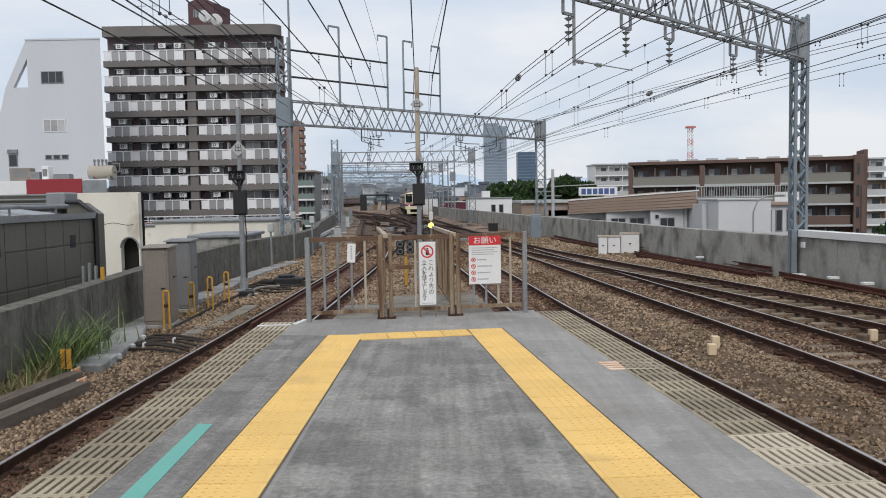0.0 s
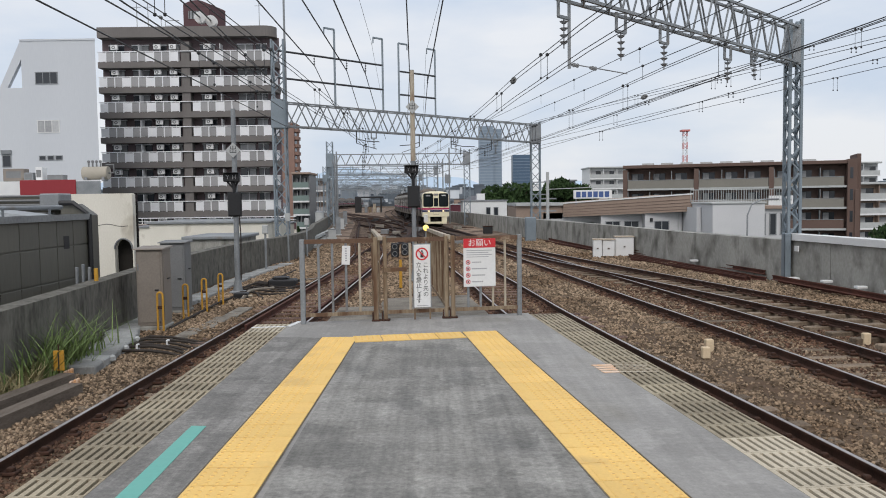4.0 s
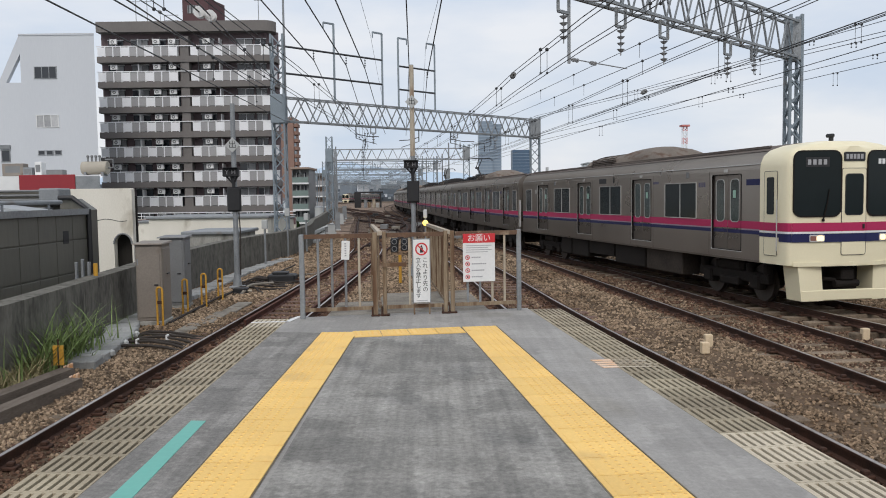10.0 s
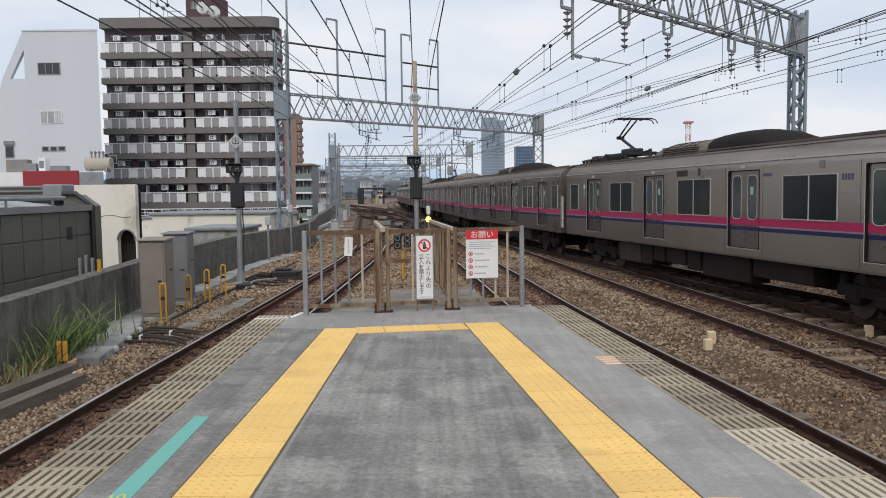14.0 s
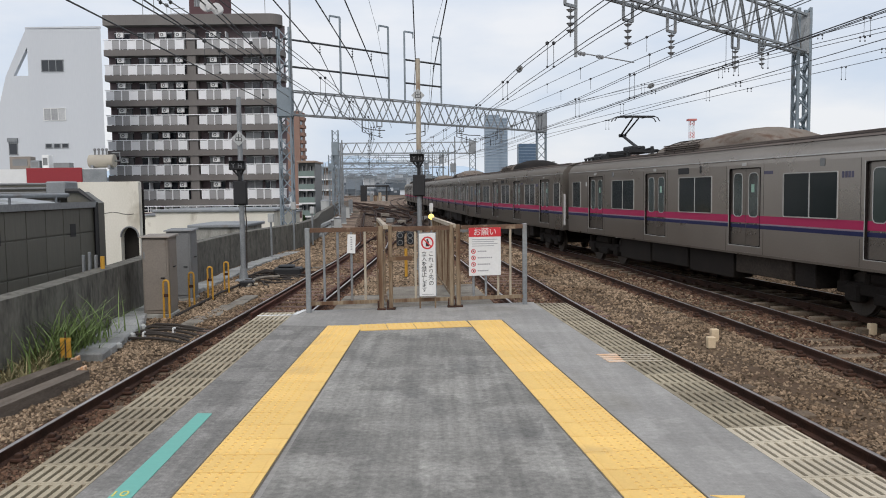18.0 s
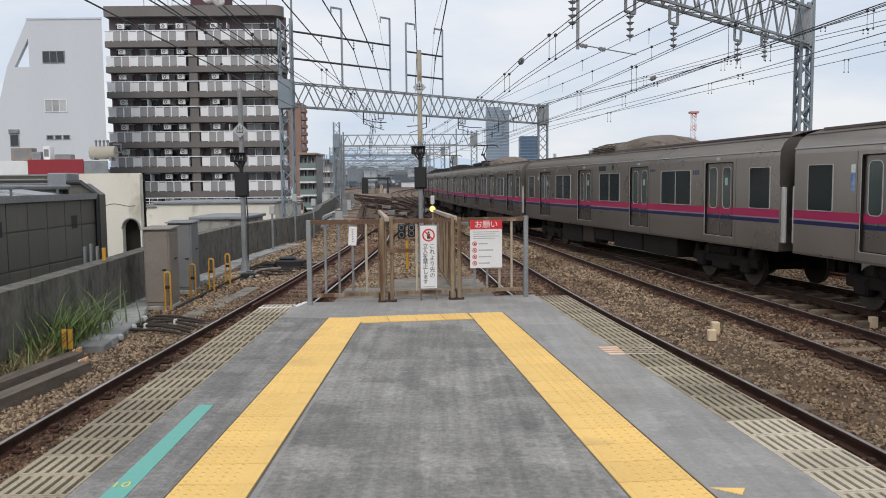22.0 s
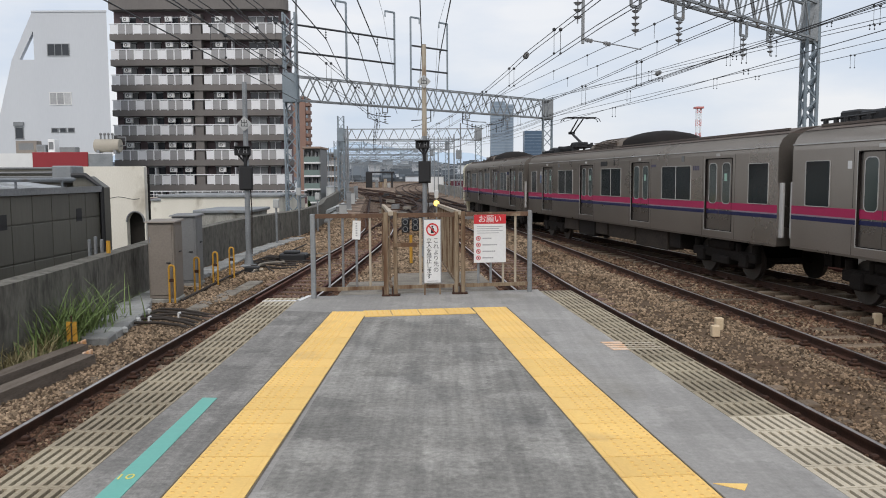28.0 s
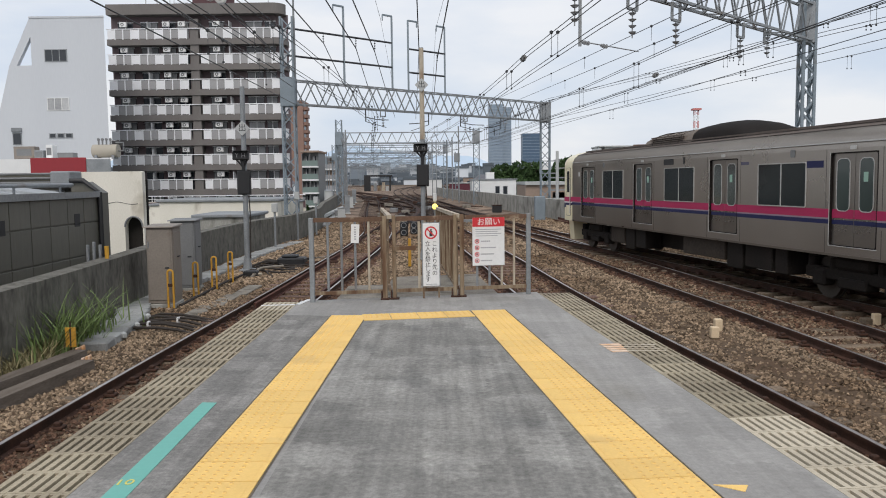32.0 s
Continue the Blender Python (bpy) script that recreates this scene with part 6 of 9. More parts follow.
def gantry(name, a, b, z0, z1, w, bays, base_a, base_b, top_a, top_b, label, drops):
    g = thing(name, label, "catenary gantry", kind="structure")
    s = Shape()
    lattice(s, (*a, z0), (*b, z0), w, z1 - z0, bays, 0.038 if w < 0.5 else 0.05, 0.066)
    part("beam", s, M_galv, g, "galvanised lattice beam")
    if base_a is not None:
        mast(g, a[0], a[1], base_a, top_a, w, "lattice mast")
        part("bracket_plate", Shape().soft(a[0] - w * 0.62, a[1] - w * 0.62, z0 - 0.15, a[0] + w * 0.62, a[1] + w * 0.62, z1 + 0.12, 0.03), M_galvblue, g, "blue-grey joint plate")
    if base_b is not None:
        mast(g, b[0], b[1], base_b, top_b, w, "lattice mast")
        part("bracket_plate", Shape().soft(b[0] - w * 0.6, b[1] - w * 0.6, z0 - 0.1, b[0] + w * 0.6, b[1] + w * 0.6, z1 + 0.08, 0.03), M_galv, g, "galvanised joint plate")
    A, B = Vector((*a, 0)), Vector((*b, 0))
    for u, ln in drops:
        p = A + (B - A) * u
        d = (B - A).normalized() * 0.19
        k = Shape()
        for sg in (-1, 1):
            k.bar((p.x + d.x * sg, p.y + d.y * sg, z0), (p.x + d.x * sg, p.y + d.y * sg, z0 - (0.42 if sg < 0 else ln)), 0.06)
        long_leg, ln = ln > 1, min(ln, 0.42)
        k.bar((p.x - d.x, p.y - d.y, z0 - ln), (p.x + d.x, p.y + d.y, z0 - ln), 0.06)
        if long_leg:
            q = p + d * 1.0
            st = Shape().tube([(q.x, q.y, z0 - 1.35), (q.x + d.x * 12, q.y + d.y * 12, z0 - 1.33)], 0.014, 5)
            for w in (0.6, 4.2):
                for e in range(4):
                    a0 = q + d * (w + 0.32 * e)
                    st.tube([(a0.x, a0.y, z0 - 1.36 + 0.002 * w), (a0.x + d.x * 0.2, a0.y + d.y * 0.2, z0 - 1.36 + 0.002 * w)], 0.05 if e % 2 else 0.04, 8, 0.02)
            part("pull_off_stay", st, M_insul, g, "stay wire with strain insulators")
        part("hanger_frame", k, M_galv, g)
        i = Shape()
        insulator(i, p.x, p.y, z0 - ln - 0.08, 4)
        part("insulator", i, M_insul, g, "grey stacked insulator")
    return g


def line_of_gantries():
    gantry("gantry_1", (-4.6, 9.7), (11.35, 25.9), 5.72, 6.82, 0.36, 46, None, -1.3, 0, 7.05, "galvanised lattice gantry spanning the tracks skew",
           [(0.457, 1.45), (0.554, 0.42), (0.64, 0.42), (0.794, 0.42), (0.87, 0.15)])
    g = gantry("gantry_2", (-8.2, 43.0), (7.05, 58.0), 5.55, 6.78, 0.62, 30, -1.3, -1.3, 10.0, 6.95, "second lattice gantry with tall left mast",
               [(0.3, 0.35), (0.62, 0.35), (0.8, 0.35)])
    part("mast_rod", Shape().tube([(-7.85, 43.0, 6.5), (-7.85, 43.0, 14.0)], 0.055, 8), M_galv, g, "thin grey rod above the mast")
    for u, ln in ((0.24, 1.3), (0.47, -1.2), (0.6, 1.5), (0.78, -1.1)):
        p = Vector((-8.2, 43.0, 0)).lerp(Vector((7.05, 58.0, 0)), u)
        arm = Shape().tube([(p.x, p.y, 5.55), (p.x, p.y, 4.85)], 0.035, 6).tube([(p.x, p.y, 5.1), (p.x + 0.5 * ln, p.y, 4.95), (p.x + ln, p.y, 4.92)], 0.028, 6).tube([(p.x, p.y, 4.85), (p.x + 0.9 * ln, p.y, 4.5)], 0.02, 6)
        insulator(arm, p.x + 0.4 * ln, p.y, 4.8, 3, 0.07)
        part("registration_arm", arm, M_wire, g, "dark registration arm under the beam")
    # stub frames and pipes on its beam
    A, B = Vector((-8.2, 43.0, 0)), Vector((7.05, 58.0, 0))
    dv = (B - A).normalized()
    for u, z, dr in ((0.172, 11.05, -1), (0.336, 10.98, -1), (0.395, 10.9, 1), (0.537, 10.86, -1)):
        p = A + (B - A) * u
        s = Shape()
        s.bar((p.x, p.y, 6.75), (p.x, p.y, z), 0.11)
        q = p + dv * (0.7 * dr)
        s.bar((p.x, p.y, z), (q.x, q.y, z), 0.09).bar((q.x, q.y, z), (q.x, q.y, z - 0.32), 0.07)
        part("stub_post", s, M_galvblue, g, "tall blue-grey stub post")
    for u0, u1, z in ((0.0, 0.336, 9.46), (0.0, 0.336, 8.06), (0.398, 0.537, 9.25), (0.398, 0.537, 7.88)):
        p, q = A + (B - A) * u0, A + (B - A) * u1
        s = Shape().tube([(p.x, p.y, z), (q.x, q.y, z)], 0.055, 8)
        part("cross_pipe", s, M_wire, g, "dark cross pipe")
        if z > 9:
            i = Shape()
            for w in ((0.32, 0.63, 0.82) if u0 < 0.1 else (0.28, 0.78)):
                r = p + (q - p) * w
                insulator(i, r.x, r.y, z - 0.15, 3, 0.06)
            part("insulator", i, M_wire, g)
    gantry("gantry_3", (-11.5, 88.0), (3.3, 88.5), 5.4, 6.6, 0.62, 26, -1.3, -1.3, 8.0, 7.0, "distant lattice gantry over the track fan", [(0.3, 0.4), (0.6, 0.4), (0.8, 0.4)])
    s0 = 118
    for i in range(10):
        y = s0 + i * 36
        xl, xr = spline(LINE_LEFT, [y])[0] - 4.2, spline(LINE_TRAIN, [y])[0] + 3.4
        gantry("gantry_far", (xl, y), (xr, y + 1), 5.4, 6.5, 0.6, 16 + i, -1.3, -1.3, 8.2, 7.2, "small far-off catenary gantry", [(0.35, 0.5), (0.7, 0.5)])
    h = thing("signal_bridge", "dark portal-like signal structure far along the tracks", "signal bridge", (-20.2, 200.0, -1.3), kind="structure")
    part("tall_box", Shape().soft(0, 0, 0, 1.5, 1.5, 3.8, 0.05), M_black, h)
    part("beam", Shape().soft(0, 0.2, 3.6, 7.0, 1.0, 4.0, 0.04), M_black, h)
    part("leg", Shape().soft(6.2, 0.3, 0, 6.6, 0.8, 3.6, 0.03), M_black, h)
    for k, (dx, hh, m) in enumerate(((2.2, 2.0, M_galv), (3.2, 1.4, M_rustfence), (4.3, 2.2, M_fencepaint), (5.2, 1.2, M_concpale))):
        part("case", Shape().soft(dx, 1.5, 0, dx + 0.7, 2.1, hh, 0.05), m, h)
    # stay poles, cross pipes and hangers crowding the distant fan
    rnd = random.Random(21)
    for y in (97, 104, 111, 128, 137, 147, 164, 173, 190, 208, 222, 240, 253, 268, 284, 300, 318, 338, 360):
        t = thing("cross_span", "thin grey cross span with hangers over distant tracks", "catenary span", kind="structure")
        xl, xr = spline(LINE_LEFT, [y])[0] - 3.4, spline(LINE_TRAIN, [y])[0] + 2.9
        s = Shape()
        for x in (xl, xr):
            s.tube([(x, y, -1.35), (x, y, 6.8 + rnd.uniform(0, 1.4))], 0.09, 6)
        part("poles", s, M_galv, t, "slender grey poles")
        part("cross_pipe", Shape().tube([(xl, y, 5.9), (xr, y, 5.9)], 0.05, 6).tube([(xl, y, 5.0), (xr, y, 5.0)], 0.022, 5), M_galvblue, t)
        for k in range(4):
            x = xl + (xr - xl) * (k + 0.5) / 4 + rnd.uniform(-0.5, 0.5)
            h = Shape().bar((x, y, 5.9), (x, y, 4.6), 0.06).tube([(x, y, 4.75), (x + rnd.choice((-1, 1)) * 1.1, y, 4.35)], 0.03, 5)
            insulator(h, x + 0.25, y, 5.7, 3, 0.08)
            part("hanger_arm", h, M_galvblue, t)
    # roadside poles beside the wall further along
    for x, y, h in ((1.5, 112.0, 6.6), (-14.9, 118.0, 6.2)):
        g = thing("line_mast", "grey lattice mast beside the distant tracks", "mast", (x, y, -1.35))
        mast(g, 0, 0, 0, h, 0.5, "")
        part("case", Shape().soft(-0.4, -0.35, h - 1.4, 0.4, 0.35, h - 0.2, 0.05), M_galv, g)


def sag(a, b, drop, n=14):
    a, b = Vector(a), Vector(b)
    return [a + (b - a) * (i / n) - Vector((0, 0, 4 * drop * (i / n) * (1 - i / n))) for i in range(n + 1)]


def wire(pts, r=0.011, label="dark overhead wire strung between gantries", name="overhead_wire"):
    return solid(name, Shape().tube(pts, r, 5), M_wire, label, "wire", group="overhead wires", smooth=True, fix=False)


def contact_line(line, z_m, z_c, spans, name="catenary_wire"):
    """Twin messenger and contact wires over a track, with paired droppers and round clamps."""
    t = thing(name, "twin messenger and contact wires over the track with paired droppers", "wire", group="overhead wires")
    for off in (-0.07, 0.07):
        m, c = [], []
        for a, b in zip(spans, spans[1:]):
            for i in range(8):
                u = i / 8
                y = a + (b - a) * u
                x = spline(line, [y])[0] + off
                m.append((x, y, z_m - 4 * 0.07 * u * (1 - u)))
                c.append((x, y, z_c))
        part("messenger_wire", Shape().tube(m, 0.009, 5), M_wire, t, fix=False)
        part("contact_wire", Shape().tube(c, 0.008, 5), M_wire, t, fix=False)
    for a, b in zip(spans, spans[1:]):
        if b < 10 or a > 100:
            continue
        n = max(2, int((b - a) / 6))
        for i in range(n):
            u = (i + 0.5) / n
            y = a + (b - a) * u
            if y < 8:
                continue
            x = spline(line, [y])[0]
            zz = z_m - 4 * 0.07 * u * (1 - u)
            dr = Shape()
            for off in (-0.07, 0.07):
                dr.tube([(x + off, y, zz), (x + off, y, z_c)], 0.006, 4).ball((x + off, y, zz), 0.045, 6).ball((x + off, y, z_c), 0.03, 6)
            part("dropper", dr, M_wire, t, fix=False)


def wires():
    for ln, off in ((LINE_LEFT, 0), (LINE_NEAR, 0), (LINE_MID, 0), (LINE_TRAIN, 0)):
        far = {id(LINE_MID): 60, id(LINE_NEAR): 190, id(LINE_LEFT): 410, id(LINE_TRAIN): 410}[id(ln)]
        sp = [y for y in (-30, 21, 52, 88, 120, 154, 190, 226, 262, 298, 334, 370, 406) if y <= far]
        if ln is LINE_TRAIN:
            sp = sp[2:]
        contact_line(ln, 4.68 if ln is LINE_NEAR else 4.86, 4.16, sp)
    # feeders on the stub frames, running over the platform
    for x0, z0, p, x1, z1 in ((-7.8, 10.83, (-6.55, 44.62, 8.93), -9.15, 8.55), (-5.27, 10.6, (-4.97, 46.17, 8.88), -7.09, 7.94), (-3.17, 10.49, (-4.01, 47.12, 8.85), -5.42, 8.21),
                              (0.41, 10.89, (-1.55, 49.54, 9.25), -3.2, 8.0), (2.79, 10.3, (-0.48, 50.59, 8.87), -1.49, 7.93),
                              (-2.66, 13.96, (-3.67, 47.46, 10.73), -5.32, 10.3), (4.86, 13.05, (-0.55, 50.52, 10.65), -1.56, 7.65)):
        thin = z0 > 11
        wire(sag((x0, -25, z0), p, 0.0), 0.01 if thin else 0.03, "thin feeder wire overhead on stub frames" if thin else "thick dark feeder wire strung overhead")
        wire(sag(p, (x1, 88, z1), 0.15), 0.009 if thin else 0.024, "dark feeder wire running on to the next gantry")
    # two single wires crossing from the second gantry to the first
    for a, b in (((3.38, 54.4, 6.75), (7.26, 4, 5.11)), ((4.82, 55.81, 6.79), (6.73, 4, 4.45))):
        wire([a, b], 0.011)
        for u in (0.35, 0.47, 0.62):
            c = Vector(a).lerp(Vector(b), u)
            solid("wire_spacer", Shape().ball(c, 0.045, 6).tube([c, c - Vector((0, 0, 0.4))], 0.006, 4), M_wire, "small dark clamp on a single overhead wire", "wire clamp", group="wire clamps", fix=False)
    # groups of feeders on the right, sweeping from the second gantry towards the platform, clamped in pairs
    rnd = random.Random(12)
    for xb, zb, xa, za in ((7.12, 5.68, 12.24, 5.86), (7.12, 5.52, 12.24, 5.85), (7.14, 6.92, 18.48, 6.79), (7.14, 7.08, 18.48, 6.15), (7.14, 6.96, 18.5, 6.0), (7.12, 5.01, 12.25, 5.11), (7.12, 5.6, 22.63, 6.94), (7.12, 5.28, 22.63, 6.61)):
        wire([(xb, 58, zb), (xa, 6, za)], 0.012)
        wire(sag((xb, 58, zb), (xb - 5, 100, zb + 0.3), 0.4), 0.012)
        for k in range(3):
            y = 17 + 11 * k + rnd.uniform(-4, 4)
            u = (y - 6) / 52
            x, z = xa + (xb - xa) * u, za + (zb - za) * u
            drop = rnd.choice((0.12, 0.45, 0.45))
            s = Shape()
            for off in (0.0, 0.16):
                s.ball((x + off, y, z), 0.04, 6).ball((x + off, y, z - drop), 0.03, 6).tube([(x + off, y, z), (x + off, y, z - drop)], 0.006, 4)
            solid("wire_spacer", s, M_wire, "small dark paired clamp on overhead wires", "wire clamp", group="wire clamps", fix=False)
    for ln, y, z in ((LINE_NEAR, 21.6, 4.66), (LINE_TRAIN, 27.0, 4.85)):
        x = spline(ln, [y])[0]
        s = Shape()
        for k in range(4):
            s.tube([(x, y - 0.18 + 0.1 * k, z), (x, y - 0.12 + 0.1 * k, z)], 0.075, 10, 0.04)
        s.tube([(x, y - 0.4, z), (x, y + 0.4, z)], 0.02, 6)
        solid("strain_insulator", s, M_cabgrey, "grey ribbed strain insulator in the overhead line", "insulator", group="strain insulators", fix=False)
    # feeders over the left track, dead-ended with pale porcelain at the tall mast
    for k, (xa, za, xb, zb) in enumerate(((-5.34, 4.32, -7.88, 5.53), (-4.71, 4.35, -7.99, 6.86), (-4.37, 4.48, -8.0, 6.44), (-3.53, 4.61, -7.98, 7.38), (-3.3, 4.68, -7.89, 7.21))):
        wire(sag((xa, 4, za), (xb, 43, zb), 0.0), 0.016)
        for u in (0.42, 0.66):
            if k in (1, 2, 4):
                p = Vector((xa, 4, za)).lerp(Vector((xb, 43, zb)), u + 0.03 * k)
                solid("wire_spacer", Shape().ball(p, 0.06, 6).ball(p - Vector((0, 0, 0.6)), 0.04, 6).tube([p, p - Vector((0, 0, 0.6))], 0.007, 4), M_wire,
                      "small dark clamp with a dropper on an overhead wire", "wire clamp", group="wire clamps", fix=False)
        if k > 2:
            p, q = Vector((xa, 4, za)), Vector((xb, 43, zb))
            w = (q - p).normalized()
            c = p.lerp(q, 0.360 if k == 3 else 0.370)
            s = Shape()
            for e in range(3):
                s.tube([c + w * (0.11 * e), c + w * (0.11 * e + 0.08)], 0.125, 12, 0.06)
            solid("strain_insulator", s, M_white, "white porcelain strain insulator on an overhead wire", "insulator", group="strain insulators", fix=False)


line_of_gantries()
wires()


# ---- signals ----
def diamond(s, x, z, r, d=0.02):
    s.add([(x - r, 0, z), (x, 0, z - r), (x + r, 0, z), (x, 0, z + r), (x - r, -d, z), (x, -d, z - r), (x + r, -d, z), (x, -d, z + r)],
          [(4, 5, 6, 7), (3, 2, 1, 0), (0, 1, 5, 4), (1, 2, 6, 5), (2, 3, 7, 6), (3, 0, 4, 7)])
    return s


def signal(name, x, y, z0, ztop, zdia, zy, zh, label):
    t = thing(name, label, "railway signal", (x, y, z0))
    part("pole", Shape().tube([(0, 0, 0), (0, 0, ztop - z0)], 0.085, 14, 0.07), M_galv, t, "galvanised round pole", True)
    part("base", Shape().soft(-0.22, -0.22, 0, 0.22, 0.22, 0.08, 0.02).tube([(0, 0, 0.06), (0, 0, 0.45)], 0.15, 10, 0.09), M_galv, t)
    dp = part("plate", diamond(Shape(), 0, 0, 0.23), M_concpale, t, "pale diamond plate", at=pose(0, -0.11, zdia - z0))
    part("plate_character", wording("出", 0.25, M_ink), None, dp, at=pose(0, -0.022, 0, 90, 0, 0))
    ind = part("route_indicator", Shape().soft(-0.24, -0.26, -0.13, 0.24, -0.06, 0.13, 0.02), M_black, t, "black route indicator", at=pose(-0.06, 0, zy - z0))
    for i, (ch, dx) in enumerate((("Y", -0.1), ("H", 0.1))):
        part("indicator_letter", wording(ch, 0.19, M_greyink), None, ind, at=pose(dx, -0.262, 0, 90, 0, 0))
    part("indicator_visor", Shape().box(-0.26, -0.42, 0.13, 0.26, -0.06, 0.145), M_black, ind)
    head = part("signal_head", Shape().soft(-0.2, -0.12, -0.36, 0.2, -0.02, 0.36, 0.03), M_black, t, "black signal head", at=pose(0, -0.06, zh - z0))
    part("backboard", Shape().soft(-0.21, -0.03, -0.38, 0.21, -0.01, 0.37, 0.01), M_black, head)
    part("neck", Shape().tube([(-0.05, -0.12, zy - z0 - 0.12), (0.0, -0.12, zy - z0 - 0.3), (0.0, -0.12, zh - z0 + 0.3)], 0.055, 8).tube([(-0.22, -0.14, zy - z0 - 0.1), (0.0, -0.12, zy - z0 - 0.36)], 0.03, 6).tube([(0.14, -0.14, zy - z0 - 0.1), (0.0, -0.12, zy - z0 - 0.36)], 0.03, 6), M_black, t, "black forked bracket")
    if ztop > 5:
        part("upper_pole", Shape().tube([(0, 0, zy - z0 + 0.3), (0, 0, ztop - z0 - 0.02)], 0.0875, 14, 0.076), M_fencepaint, t, "rust-stained cream upper pole", True)
    br = Shape()
    for z in (zh - z0 + 0.25, zh - z0 - 0.25, zy - z0):
        br.soft(-0.11, -0.11, z - 0.04, 0.11, 0.11, z + 0.04, 0.01)
    part("clamp", br, M_galvblue, t)
    part("cable", Shape().tube([(0.1, 0.02, zh - z0 - 0.3), (0.13, 0.02, zh - z0 - 1.0), (0.1, 0.03, 0.4)], 0.02, 6), M_cable, t)
    return t


signal("signal", -6.19, 25.0, -1.25, 4.41, 3.15, 2.32, 1.50, "grey signal post with black head beside the parapet")
signal("signal", -0.80, 28.0, -1.25, 5.99, 4.73, 2.60, 1.68, "grey signal post with black head between the tracks")


def signal_extras():
    # arms and lattice bracket on the middle post
    t = thing("call_lamp", "small post lamp glowing yellow behind the fence", "signal lamp", (-0.42, 29.5, -1.25))
    part("post", Shape().tube([(0, 0, 0), (0, 0, 2.05)], 0.03, 8), M_galv, t)
    part("lens", Shape().ball((0, -0.08, 1.80), 0.105, 12), M_siglamp, t, "glowing yellow lens", True)
    part("cap", Shape().soft(-0.07, -0.05, 1.98, 0.07, 0.08, 2.28, 0.02), M_white, t, "white top box")
    d = thing("shunt_signal", "low black shunt signal behind the gate", "railway signal", (-1.2, 26.0, -1.25))
    part("post", Shape().tube([(0, 0, 0), (0, 0, 0.9)], 0.05, 8), M_yel, d, "yellow post")
    for dx, w, z0 in ((-0.17, 0.125, 0.98), (0.15, 0.115, 1.03)):
        h = part("lamp_box", Shape().soft(dx - w, -0.1, z0, dx + w, 0.12, 1.44, 0.03), M_black, d)
        for k in range(2):
            zl = z0 + 0.12 + (1.44 - z0 - 0.23) * k
            part("lens", Shape().tube([(dx, -0.11, zl), (dx, -0.14, zl)], 0.065, 10), M_glassB, h)
            part("hood", ring(0.068, 0.088, 12, 0.05), M_cabgrey, h, "grey lens hood", at=pose(dx, -0.11, zl, 90))


signal_extras()

# ---- buildings on the left ----
def window_unit(parent, x, y, z, w, h, panes, frame_m=None, glass_m=None, d=0.06):
    """A framed window set 30 mm proud in a wall that faces -y, x its left edge, z its sill."""
    f = Shape().box(x - 0.06, y - d, z - 0.06, x + w + 0.06, y, z).box(x - 0.06, y - d, z + h, x + w + 0.06, y, z + h + 0.06)
    for k in range(panes + 1):
        q = x + w * k / panes
        f.box(q - 0.035, y - d, z, q + 0.035, y, z + h)
    fr = part("window_frame", f, frame_m or M_galv, parent)
    for k in range(panes):
        part("pane", Shape().box(x + w * k / panes + 0.035, y - d * 0.5, z, x + w * (k + 1) / panes - 0.035, y - 0.005, z + h), glass_m or M_glassB, fr)
    return fr


M_maroon = mat("maroon_tower_tile", (0.13, 0.075, 0.08), (0.10, 0.058, 0.062), 0.8, 0, 8, 0.4, 0.7, 0.02)


